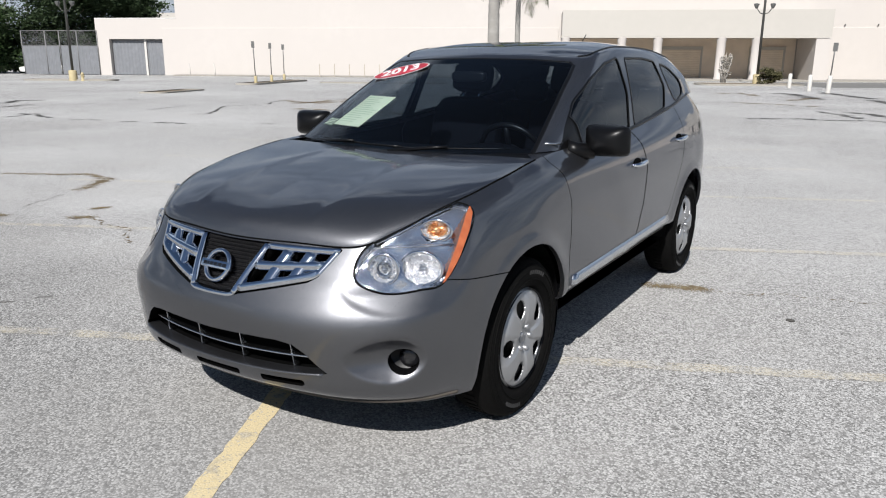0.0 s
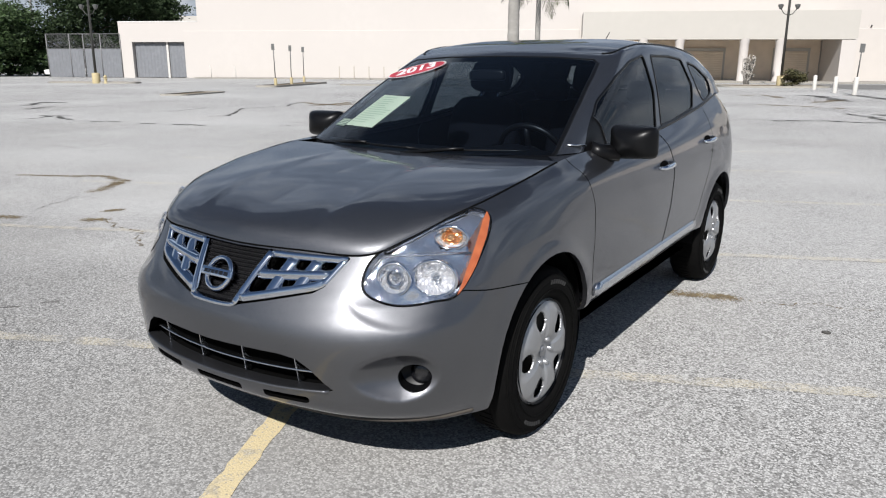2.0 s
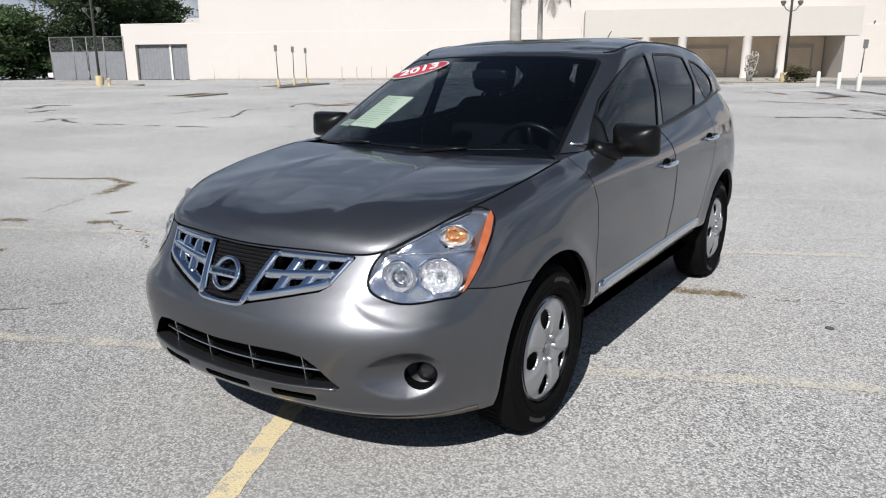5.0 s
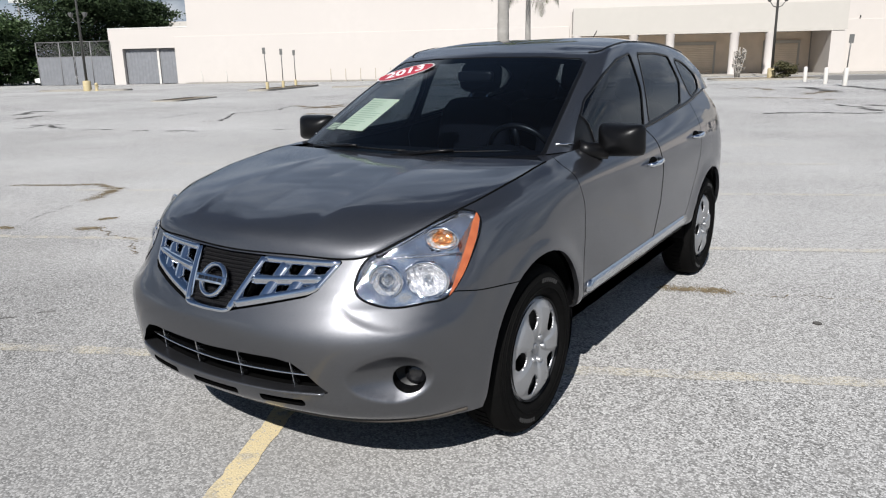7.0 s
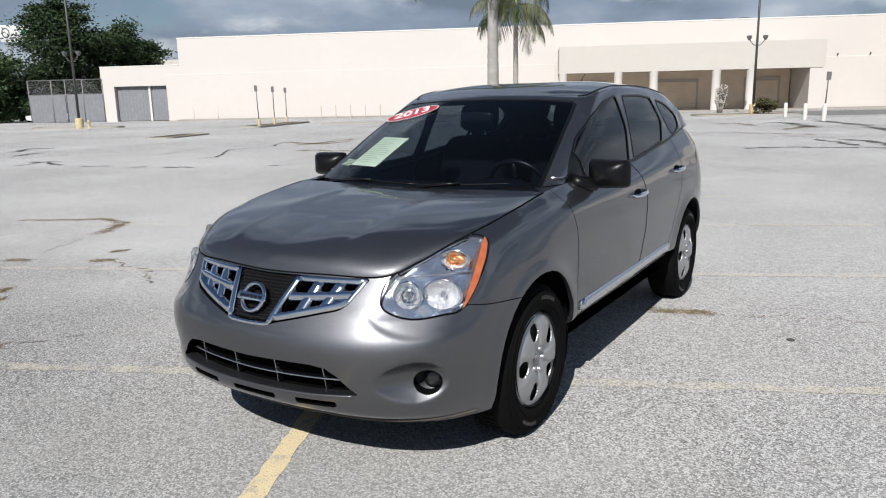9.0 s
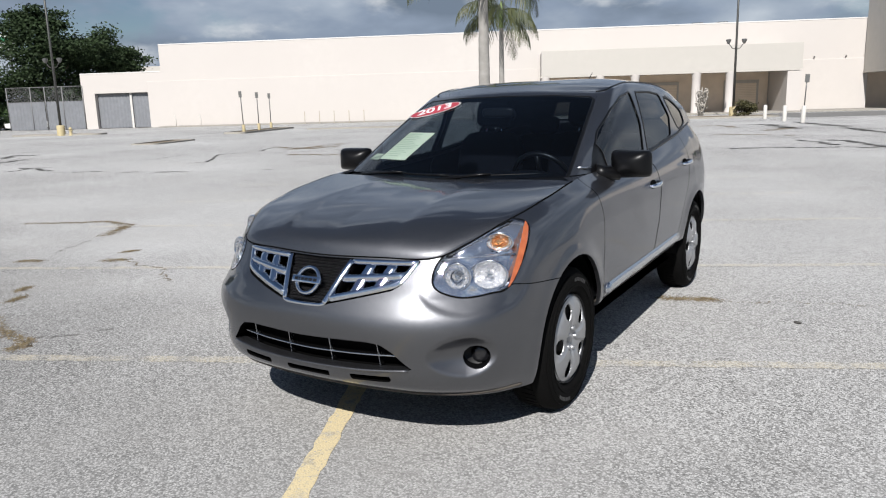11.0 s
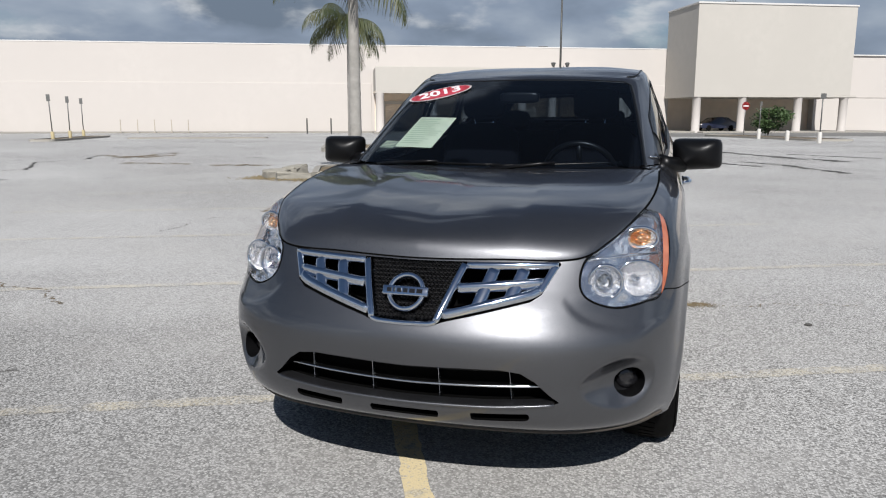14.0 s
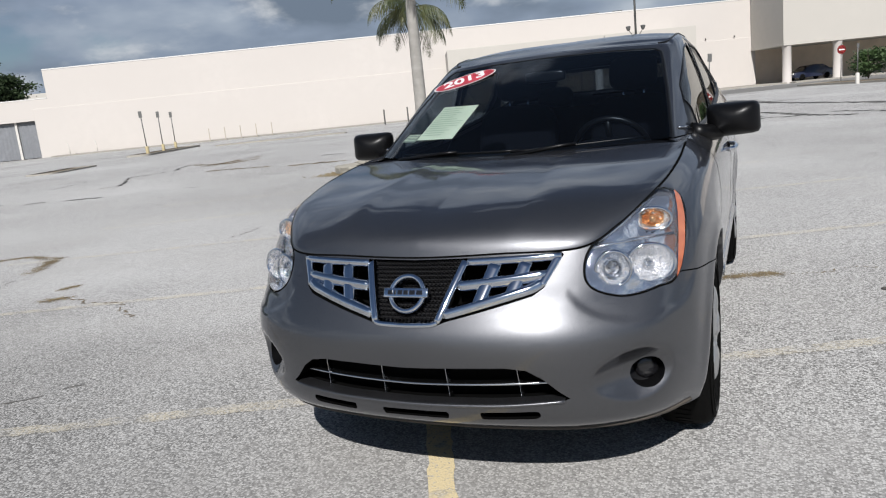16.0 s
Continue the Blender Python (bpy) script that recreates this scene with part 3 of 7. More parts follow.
def coons(L, Rr, F, K, s, t):
    """A patch inside four edge lines: L and Rr run back, F and K run across."""
    a, b, c, d = F(0), F(1), K(0), K(1)
    return (1 - s) * L(t) + s * Rr(t) + (1 - t) * F(s) + t * K(s) - ((1 - s) * (1 - t) * a + s * (1 - t) * b + (1 - s) * t * c + s * t * d)


HOOD_MID = [(0, -.795, .847), (0, -.748, .896), (0, -.66, .937), (0, -.55, .973), (0, -.35, 1.020), (0, -.05, 1.060), (0, .215, 1.080)]
COWL_END = 6.74


def hood_point(s, t):
    tt = t ** 1.25
    p = coons(lambda k: spline(HOOD_MID, 6 * k ** .92), lambda k: loft(RING, 2.12 + (COWL_END - 2.12) * k, 7),
              lambda k: loft(RING, 2.12 * k, 7), lambda k: np.array([(.770 * k), .215 + .085 * k ** 2 - .0 * k, 1.080 + .010 * k - .002 * k * k]) * (1 - k ** 6) + k ** 6 * loft(RING, COWL_END, 7), s, tt)
    # crown and the two folded lines that fan out towards the nose
    crown = math.sin(math.pi * min(1, max(0, s))) * math.sin(math.pi * min(1, tt * 1.02)) * .012
    roll = .024 * (1 + .6 * s * s) * (tt / .20) * math.exp(1 - tt / .20) * (1 - s ** 7)
    p[1] -= roll * .55
    p[2] += roll * .55
    x0 = .50 - .10 * tt
    d = (s - x0)
    ridge = .0032 * math.exp(-(d / .06) ** 2) * min(1, tt * 4) * min(1, (1.02 - tt) * 6) if d < 0 else .0032 * math.exp(-(d / .18) ** 2) * min(1, tt * 4) * min(1, (1.02 - tt) * 6)
    p[2] += crown + ridge
    return p


hood_bm = grid_bm(hood_point, steps(0, 1, 84), steps(0, 1, 70))
ROOF_MID = [(0, 1.185, 1.556), (0, 1.40, 1.605), (0, 1.85, 1.638), (0, 2.4, 1.625), (0, 2.85, 1.58), (0, 3.07, 1.55)]
roof_bm = grid_bm(lambda s, t: coons(lambda k: spline(ROOF_MID, 5 * k), lambda k: loft(CABIN, 2.55 + 5.25 * k, 3), lambda k: loft(CABIN, 2.55 * k, 3),
                                     lambda k: loft(CABIN, 10 - 2.2 * k, 3), s, t) + np.array([0, 0, .012 * math.sin(math.pi * s) * math.sin(math.pi * t)]), steps(0, 1, 24), steps(0, 1, 40))


def inside(poly, x, y):
    c = False
    j = len(poly) - 1
    for i in range(len(poly)):
        (xi, yi), (xj, yj) = poly[i], poly[j]
        if (yi > y) != (yj > y) and x < (xj - xi) * (y - yi) / (yj - yi) + xi:
            c = not c
        j = i
    return c


FRONT = (Vector((1, 0, 0)), Vector((0, 0, 1)))
SIDE = (Vector((0, 1, 0)), Vector((0, 0, 1)))
CORNER = (Vector((.78, .62, 0)), Vector((0, 0, 1)))
FOGV = (Vector((.86, .5, 0)), Vector((0, 0, 1)))


def carve(bm, view, poly, group, only=lambda c: True, layer="g", keep=0):
    """Cuts the outline poly, seen along a view, into the skin and marks the faces inside it with a group's number."""
    lay = bm.faces.layers.int.get(layer) or bm.faces.layers.int.new(layer)
    ax, ay = view
    xs, ys = [p[0] for p in poly], [p[1] for p in poly]
    x0, x1, y0, y1 = min(xs) - .002, max(xs) + .002, min(ys) - .002, max(ys) + .002

    def near(fs, a0, a1, b0, b1):
        res = []
        for f in fs:
            hs = [v.co.dot(ax) for v in f.verts]
            zs = [v.co.dot(ay) for v in f.verts]
            if min(hs) <= a1 and max(hs) >= a0 and min(zs) <= b1 and max(zs) >= b0:
                res.append(f)
        return res
    cand = [f for f in near(bm.faces, x0, x1, y0, y1) if only(f.calc_center_median())]
    for i in range(len(poly)):
        p, q = poly[i], poly[(i + 1) % len(poly)]
        d = Vector((q[0] - p[0], q[1] - p[1]))
        if d.length < 1e-6:
            continue
        cand = [f for f in cand if f.is_valid]
        sel = near(cand, min(p[0], q[0]) - .0005, max(p[0], q[0]) + .0005, min(p[1], q[1]) - .0005, max(p[1], q[1]) + .0005)
        if not sel:
            continue
        no = (ax * d.y - ay * d.x).normalized()
        geom = list({e for f in sel for e in f.edges}) + sel + list({v for f in sel for v in f.verts})
        r = bmesh.ops.bisect_plane(bm, geom=geom, dist=1e-5, plane_co=ax * (p[0] / ax.length_squared) + ay * p[1], plane_no=no)
        cand = list({*cand, *[g for g in r["geom"] if isinstance(g, bmesh.types.BMFace)]})
    cand = [f for f in cand if f.is_valid]
    for f in cand:
        c = f.calc_center_median()
        if f[lay] == keep and inside(poly, c.dot(ax), c.dot(ay)):
            f[lay] = group


def rounded(pts, r=.02, n=4):
    """A closed outline with its corners rounded off."""
    res = []
    k = len(pts)
    for i in range(k):
        p, a, b = Vector(pts[i]), Vector(pts[i - 1]), Vector(pts[(i + 1) % k])
        da, db = (a - p), (b - p)
        ra, rb = min(r, da.length * .45), min(r, db.length * .45)
        s, e = p + da.normalized() * ra, p + db.normalized() * rb
        for q in range(n + 1):
            t = q / n
            v = s * (1 - t) ** 2 + p * 2 * t * (1 - t) + e * t * t
            res.append((v.x, v.y))
    return res


def circle(cx, cy, r, n=28, a0=0.0):
    return [(cx + r * math.cos(a0 + 2 * math.pi * i / n), cy + r * math.sin(a0 + 2 * math.pi * i / n)) for i in range(n)]


HUB_F, HUB_R, HUB_Z = 0.0, 2.70, 0.345
BUMPER, ARCH, GRILLE, LOWER, FOG, LAMP, MARKER, DOORF, DOORR, SLOT = 1, 2, 3, 4, 5, 6, 7, 8, 9, 10
GLASSF, GLASSR, GLASSQ, SCREEN, REARGLASS, PILLAR = 11, 12, 13, 14, 15, 16
front_only = lambda c: c.y < -.12
side_only = lambda c: c.x > .6
carve(ring_bm, SIDE, circle(HUB_F - .005, HUB_Z + .015, .405, 40), ARCH, lambda c: c.x > .6 and c.y < .8)
carve(ring_bm, SIDE, [(HUB_F - .41, .0), (HUB_F + .392, .0), (HUB_F + .40, .36), (HUB_F - .409, .36)], ARCH, lambda c: c.x > .7 and c.y < .8)
carve(ring_bm, SIDE, circle(HUB_R, HUB_Z + .02, .405, 40), ARCH, side_only)
carve(ring_bm, SIDE, [(HUB_R - .40, .0), (HUB_R + .40, .0), (HUB_R + .404, .36), (HUB_R - .404, .36)], ARCH, lambda c: c.x > .7)
GRILLE_OUT = [(-.01, .8405), (.28, .8445), (.475, .846), (.482, .840), (.432, .752), (.40, .731), (.26, .697), (.135, .668), (.10, .655), (-.01, .652)]
carve(ring_bm, FRONT, GRILLE_OUT, GRILLE, front_only)
LOWER_OUT = [(-.01, .522), (.20, .527), (.32, .527), (.385, .517), (.43, .487), (.475, .440), (.505, .415), (.49, .410), (.30, .401), (-.01, .397)]
carve(ring_bm, FRONT, LOWER_OUT, LOWER, front_only)
SLOTS = [[(-.01, .369), (.115, .369), (.12, .360), (.115, .343), (-.01, .343)], rounded([(.225, .372), (.41, .376), (.415, .358), (.40, .348), (.228, .345)], .008, 2)]
for s_ in SLOTS:
    carve(ring_bm, FRONT, s_, SLOT, front_only)
FOG_C = (.272, .446)
carve(ring_bm, FOGV, [(FOG_C[0] + .058 * math.cos(a), FOG_C[1] + .050 * math.sin(a)) for a in steps(0, 2 * math.pi, 30)[:-1]], FOG, front_only)
carve(ring_bm, CORNER, LAMP_OUT, LAMP, front_only)
MARKER_OUT = [(.405, .972), (.384, .947), (.340, .848), (.268, .70), (.286, .70), (.347, .80), (.394, .895), (.412, .95)]
carve(ring_bm, CORNER, MARKER_OUT, MARKER, front_only, keep=LAMP)
BUMP_OUT = [(-1, .1), (-.20, .1), (-.20, .70), (-.352, .712), (-.45, .722), (-.52, .733), (-1, .733)]
carve(ring_bm, SIDE, BUMP_OUT, BUMPER, lambda c: c.y < .2)
carve(ring_bm, FRONT, [(-.01, .6), (.68, .6), (.71, .735), (.61, .80), (.60, .90), (-.01, .90)], BUMPER, front_only)
DOORF_OUT = [(.40, 1.3), (.345, 1.06), (.415, .90), (.44, .72), (.435, .52), (.47, .435), (1.42, .435), (1.55, .70), (1.555, .92), (1.50, 1.05), (1.46, 1.12), (1.46, 1.3)]
DOORR_OUT = [(1.47, 1.3), (1.47, 1.12), (1.508, 1.05), (1.563, .92), (1.558, .70), (1.43, .435), (2.05, .435), (2.20, .60), (2.34, .80), (2.42, 1.0), (2.40, 1.3)]
carve(ring_bm, SIDE, DOORF_OUT, DOORF, side_only)
carve(ring_bm, SIDE, DOORR_OUT, DOORR, side_only)
# cabin cuts
WF = rounded([(.58, 1.108), (.665, 1.190), (.84, 1.312), (1.09, 1.425), (1.32, 1.503), (1.535, 1.537), (1.555, 1.34), (1.475, 1.135)], .03, 4)
SAIL_OUT = [(.53, 1.085), (.565, 1.108), (.655, 1.19), (.74, 1.250), (.775, 1.20), (.80, 1.085)]
WR = rounded([(1.565, 1.150), (1.66, 1.535), (2.0, 1.537), (2.25, 1.520), (2.315, 1.36), (2.20, 1.222), (1.85, 1.178)], .025, 4)
WQ = rounded([(2.36, 1.508), (2.60, 1.477), (2.80, 1.395), (2.74, 1.30), (2.47, 1.245), (2.40, 1.36)], .07, 6)
carve(cabin_bm, SIDE, SAIL_OUT, PILLAR, side_only)
carve(cabin_bm, SIDE, WF, GLASSF, side_only)
carve(cabin_bm, SIDE, WR, GLASSR, side_only)
carve(cabin_bm, SIDE, WQ, GLASSQ, side_only)
SCREEN_OUT = [(-.01, 1.0), (.70, 1.0), (.702, 1.11), (.680, 1.20), (.652, 1.31), (.612, 1.44), (.592, 1.490), (.56, 1.508), (.34, 1.522), (-.01, 1.527)]
carve(cabin_bm, FRONT, SCREEN_OUT, SCREEN, lambda c: c.y < 1.3)
carve(cabin_bm, FRONT, [(-.01, 1.315), (.50, 1.315), (.53, 1.36), (.44, 1.50), (-.01, 1.51)], REARGLASS, lambda c: c.y > 3)


def pull(bm, groups, layer="g"):
    """Takes the faces of some groups out of a skin: points, faces and their smooth normals."""
    lay = bm.faces.layers.int[layer]
    bm.normal_update()
    idx, vs, fs, ns = {}, [], [], []
    for f in bm.faces:
        if f[lay] in groups:
            row = []
            for v in f.verts:
                if v not in idx:
                    idx[v] = len(vs)
                    vs.append(v.co.copy())
                    ns.append(v.normal.copy())
                row.append(idx[v])
            fs.append(row)
    return vs, fs, ns


def rims(bm, groups, layer="g", others=None):
    """Pairs of points along the border of some groups, with the skin's normal there."""
    lay = bm.faces.layers.int[layer]
    res = []
    for e in bm.edges:
        gs = [f[lay] in groups for f in e.link_faces]
        if len(gs) == 2 and gs[0] != gs[1]:
            if others is None or any(f[lay] in others for f in e.link_faces):
                res.append((e.verts[0].co.copy(), e.verts[1].co.copy(), e.verts[0].normal.copy(), e.verts[1].normal.copy()))
    return res


def ribbon(segs, width, lift, sides=1):
    """A flat strip along border pieces, lying on the skin."""
    vs, fs = [], []
    for a, b, na, nb in segs:
        t = (b - a)
        if t.length < 1e-6:
            continue
        t.normalize()
        ext = t * (width * .25)
        sa, sb = t.cross(na).normalized() * width / 2, t.cross(nb).normalized() * width / 2
        k = len(vs)
        for p, s, n, x in ((a, sa, na, -ext), (b, sb, nb, ext)):
            vs += [p - s + x - n * .001, p - s * .6 + n * lift + x, p + s * .6 + n * lift + x, p + s + x - n * .001]
        for q in range(3):
            fs.append((k + q, k + q + 1, k + 4 + q + 1, k + 4 + q))
    return vs, fs


def flip(data):
    vs, fs = data[0], data[1]
    r = [[Vector((-v[0], v[1], v[2])) for v in vs], [list(f)[::-1] for f in fs]]
    if len(data) > 2:
        r.append([Vector((-n[0], n[1], n[2])) for n in data[2]])
    return tuple(r)


def join(*ds):
    vs, fs, ns = [], [], []
    for d in ds:
        k = len(vs)
        vs += list(d[0])
        fs += [[i + k for i in f] for f in d[1]]
        if len(d) > 2:
            ns += list(d[2])
    return (vs, fs, ns)


def shifted(d, amount):
    return ([v + n * amount for v, n in zip(d[0], d[2])], d[1], d[2])


def panel(name, data, material, parent=CAR, label="", both=True, central=False):
    """A panel of the skin on both sides: one mesh when it crosses the middle, otherwise two."""
    made = []
    for d in ([join(data, flip(data))] if central else [data, flip(data)] if both else [data]):
        ns = d[2] if len(d) > 2 and len(d[2]) == len(d[0]) else None
        made.append(part(name, (d[0], d[1]), material, parent, label, True, ns))
    return made


def whole(data):
    vs, fs = join(data, flip(data))[:2]
    return vs, fs


# panels
hood_bm.normal_update()
hd = ([v.co.copy() for v in hood_bm.verts], [[v.index for v in f.verts] for f in hood_bm.faces], [v.normal.copy() for v in hood_bm.verts])
hood_bm.verts.index_update()
hd = ([v.co.copy() for v in hood_bm.verts], [[v.index for v in f.verts] for f in hood_bm.faces], [v.normal.copy() for v in hood_bm.verts])
for i, v in enumerate(hood_bm.verts):
    if abs(v.co.x) < 1e-5:
        hd[2][i].x = 0
        hd[2][i].normalize()
panel("hood", hd, PAINT, CAR, "grey metallic hood with two folded lines", central=True)
roof_bm.normal_update()
roof_bm.verts.index_update()
rd = ([v.co.copy() for v in roof_bm.verts], [[v.index for v in f.verts] for f in roof_bm.faces], [v.normal.copy() for v in roof_bm.verts])
panel("roof", rd, PAINT, CAR, central=True)
panel("front_bumper", pull(ring_bm, (BUMPER,)), PAINT, CAR, "painted front bumper with dusty lower lip", central=True)
body_d = pull(ring_bm, (0,))
panel("body", body_d, PAINT, CAR, central=True)
door_f, door_f2 = panel("front_door", pull(ring_bm, (DOORF,)), PAINT, CAR)
door_r, door_r2 = panel("rear_door", pull(ring_bm, (DOORR,)), PAINT, CAR)
panel("cabin_frame", pull(cabin_bm, (0,)), PAINT, CAR, "painted roof pillars and rails", central=True)
panel("windscreen", shifted(pull(cabin_bm, (SCREEN,)), .001), WINDSHIELD, CAR, "clear windscreen", central=True)
for nm, g in (("front_door_glass", GLASSF), ("rear_door_glass", GLASSR), ("quarter_glass", GLASSQ)):
    panel(nm, shifted(pull(cabin_bm, (g,)), -.004), TINTED, CAR, "dark tinted window glass")
panel("mirror_sail", shifted(pull(cabin_bm, (PILLAR,)), -.002), BLACK, CAR, "black plastic corner piece at the mirror")
panel("rear_window", shifted(pull(cabin_bm, (REARGLASS,)), -.003), TINTED, CAR, central=True)
for o in CAR.children:
    if "glass" in o.name or o.name in ("windscreen", "rear_window"):
        o.visible_shadow = False
# black surrounds and shut lines
for g in (GLASSF, GLASSR, GLASSQ):
    panel("window_trim", ribbon(rims(cabin_bm, (g,)), .015, .003), BLACK, CAR, "black window surround")
panel("windscreen_seal", ribbon(rims(cabin_bm, (SCREEN,)), .022, .003), BLACK, CAR, central=True)
panel("rear_window_seal", ribbon(rims(cabin_bm, (REARGLASS,)), .03, .003), BLACK, CAR, central=True)
for g, o_ in ((DOORF, None), (DOORR, (0,)), (BUMPER, (0,))):
    panel("shut_line", ribbon(rims(ring_bm, (g,), others=o_), .0058, .0006), GAP, CAR, "dark gap between panels")
hood_edge = [Vector(loft(RING, u, 7)) for u in steps(0, COWL_END, 150)]
nose_seg = [(a, b, Vector((0, -.75, .66)) if a.y < -.68 else Vector((.45, -.1, .88)).normalized(), Vector((0, -.75, .66)) if b.y < -.68 else Vector((.45, -.1, .88)).normalized()) for a, b in zip(hood_edge, hood_edge[1:])]
panel("hood_gap", ribbon(nose_seg, .0095, .0012), GAP, CAR, central=True)
panel("lamp_seal", ribbon(rims(ring_bm, (LAMP, MARKER), others=(0, BUMPER)), .009, .0012), GAP, CAR)
# wheel arches
for near_front in (True, False):
    lip_v, lip_f = [], []
    for a, b, na, nb in rims(ring_bm, (ARCH,)):
        if (a.y < 1.3) != near_front:
            continue
        k = len(lip_v)
        ina = Vector((-.022, 0, 0))
        lip_v += [a, b, b + ina, a + ina]
        lip_f.append((k, k + 1, k + 2, k + 3))
    panel("arch_lip", (lip_v, lip_f), PAINT, CAR)
for hy in (HUB_F, HUB_R):
    ln = bmesh.new()
    pts = [(hy + .415 * math.cos(a), HUB_Z + .012 + .415 * math.sin(a)) for a in steps(-.36, math.pi + .06, 30)]
    vs_ = [[ln.verts.new((x, p[0], p[1])) for p in pts] for x in (.40, .848)]
    for i in range(len(pts) - 1):
        ln.faces.new((vs_[0][i], vs_[0][i + 1], vs_[1][i + 1], vs_[1][i]))
    c0 = [ln.verts.new((.40, p[0], p[1])) for p in pts]
    ln.faces.new(c0)
    part("wheel_well", mirrored(ln), BLACK, CAR)
    part("wheel_well", ln, BLACK, CAR)
ub = bmesh.new()
ub.faces.new([ub.verts.new((x, y, .285)) for x, y in ((-.56, -.66), (.56, -.66), (.70, -.50), (.78, -.42), (.78, 3.05), (.60, 3.3), (-.60, 3.3), (-.78, 3.05), (-.78, -.42), (-.70, -.50))])
bmesh.ops.solidify(ub, geom=ub.faces[:], thickness=.04)
part("underbody", ub, BLACK, CAR, smooth=False)
und = bmesh.new()
add_box(und, (-.44, -.52, .21), (.44, 3.1, .28), .02)
part("chassis", und, BLACK, CAR, smooth=False)

# dusty lower edges of bumper and sills
edge_b = bmesh.new()
edge_pts = [Vector(loft(RING, u, .30)) for u in steps(0, 4.4, 60)]
add_tube(edge_b, [Vector((-p.x, p.y, p.z)) for p in edge_pts[:0:-1]] + edge_pts, .008, 6)
part("bumper_edge", edge_b, DUST, CAR, "dusty brown lower bumper edge")
for sx in (1, -1):
    edge_s = bmesh.new()
    add_tube(edge_s, [Vector((sx * p[0], p[1], p[2])) for p in (loft(RING, u, .55) for u in steps(7.05, 8.92, 40))], .012, 6)
    part("sill_edge", edge_s, DUST, CAR, "dusty brown lower sill edge")

# rocker mouldings
for sx in (1, -1):
    rk = bmesh.new()
    prof = [(.0, -.028), (.016, -.022), (.020, .0), (.014, .026), (.0, .030)]
    rows_ = []
    for k in range(31):
        y = .50 + (2.13 - .50) * k / 30
        zc_ = .478 + .022 * k / 30
        u = 7 + (y - .42) / .93 if y < 1.35 else 8 + (y - 1.35) / .9
        x = max(loft(RING, u, 1.45)[0], loft(RING, u, 1.7)[0]) - .003
        rows_.append([rk.verts.new((sx * (x + dx), y, zc_ + dz)) for dx, dz in prof])
    for a, b in zip(rows_, rows_[1:]):
        for q in range(4):
            rk.faces.new((a[q], b[q], b[q + 1], a[q + 1]))
    rk.faces.new(rows_[0])
    rk.faces.new(rows_[-1][::-1])
    bmesh.ops.recalc_face_normals(rk, faces=rk.faces)
    part("side_moulding", rk, SATIN, CAR, "bright moulding along the sill")

# grille: tray blackened for its shaded depth, chrome surround, V strips, bars, mesh centre


NOSE_UV = [(3.2 * i / 119, 1.5 + 5.5 * j / 79) for i in range(120) for j in range(80)]
NOSE = np.array([loft(RING, u, v) for u, v in NOSE_UV])


def on_nose(x, z, off=0.0):
    """The nose's skin at x and z, moved out by off."""
    k = int(np.argmin((NOSE[:, 0] - abs(x)) ** 2 + (NOSE[:, 2] - z) ** 2))
    u, v = NOSE_UV[k]
    for _ in range(3):
        p = loft(RING, u, v)
        a, b = (loft(RING, u + .01, v) - p) / .01, (loft(RING, u, v + .01) - p) / .01
        det = a[0] * b[2] - a[2] * b[0]
        if abs(det) < 1e-9:
            break
        dx, dz = abs(x) - p[0], z - p[2]
        u = min(3.4, max(0, u + (dx * b[2] - dz * b[0]) / det))
        v = min(7, max(.5, v + (dz * a[0] - dx * a[2]) / det))
    return Vector((x, loft(RING, u, v)[1] - off, z))


def nose_line(pts, off, n=10):
    """A line over the nose through (x, z) points."""
    res = []
    for (x0, z0), (x1, z1) in zip(pts, pts[1:]):
        for q in range(n):
            t = q / n
            res.append(on_nose(x0 + (x1 - x0) * t, z0 + (z1 - z0) * t, off))
    res.append(on_nose(*pts[-1], off))
    return res


def smoothed(pts, k=2):
    for _ in range(k):
        pts = [pts[0]] + [(a + b * 2 + c) / 4 for a, b, c in zip(pts, pts[1:], pts[2:])] + [pts[-1]]
    return pts


def strip(bm, line, w, depth, up=Vector((0, 0, 1))):
    """A flat-faced bar with chamfered edges along a line, w across and depth back."""
    rows_ = []
    for i, p in enumerate(line):
        a, b = line[max(0, i - 1)], line[min(len(line) - 1, i + 1)]
        t = (b - a).normalized()
        o = Vector((0, -1, 0))
        s = t.cross(o).normalized()
        prof = [(-.5, depth), (-.5, .010), (-.40, .0035), (-.22, .0006), (.22, .0006), (.40, .0035), (.5, .010), (.5, depth)]
        rows_.append([bm.verts.new(p + s * (w * q) - o * d) for q, d in prof])
    for a, b in zip(rows_, rows_[1:]):
        for q in range(7):
            bm.faces.new((a[q], b[q], b[q + 1], a[q + 1]))
    bm.faces.new(rows_[0][::-1])
    bm.faces.new(rows_[-1])


grille = new("grille")
grille.parent = CAR
grille["label"] = "chrome grille of square openings round a dark mesh centre"
gd = pull(ring_bm, (GRILLE,))
tray = [v + Vector((0, .10, 0)) for v in gd[0]]
tray_d = join((tray, gd[1], gd[2]), flip((tray, gd[1], gd[2])))
part("grille_tray", (tray_d[0], tray_d[1]), GAP, grille)
edge_v, edge_f = [], []
for a, b, na, nb in rims(ring_bm, (GRILLE,)):
    k = len(edge_v)
    edge_v += [a, b, b + Vector((0, .102, 0)), a + Vector((0, .102, 0))]
    edge_f.append((k, k + 1, k + 2, k + 3))
ed = whole((edge_v, edge_f))
part("grille_wall", ed, GAP, grille)
VTOP, VBOT = (.174, .836), (.110, .668)
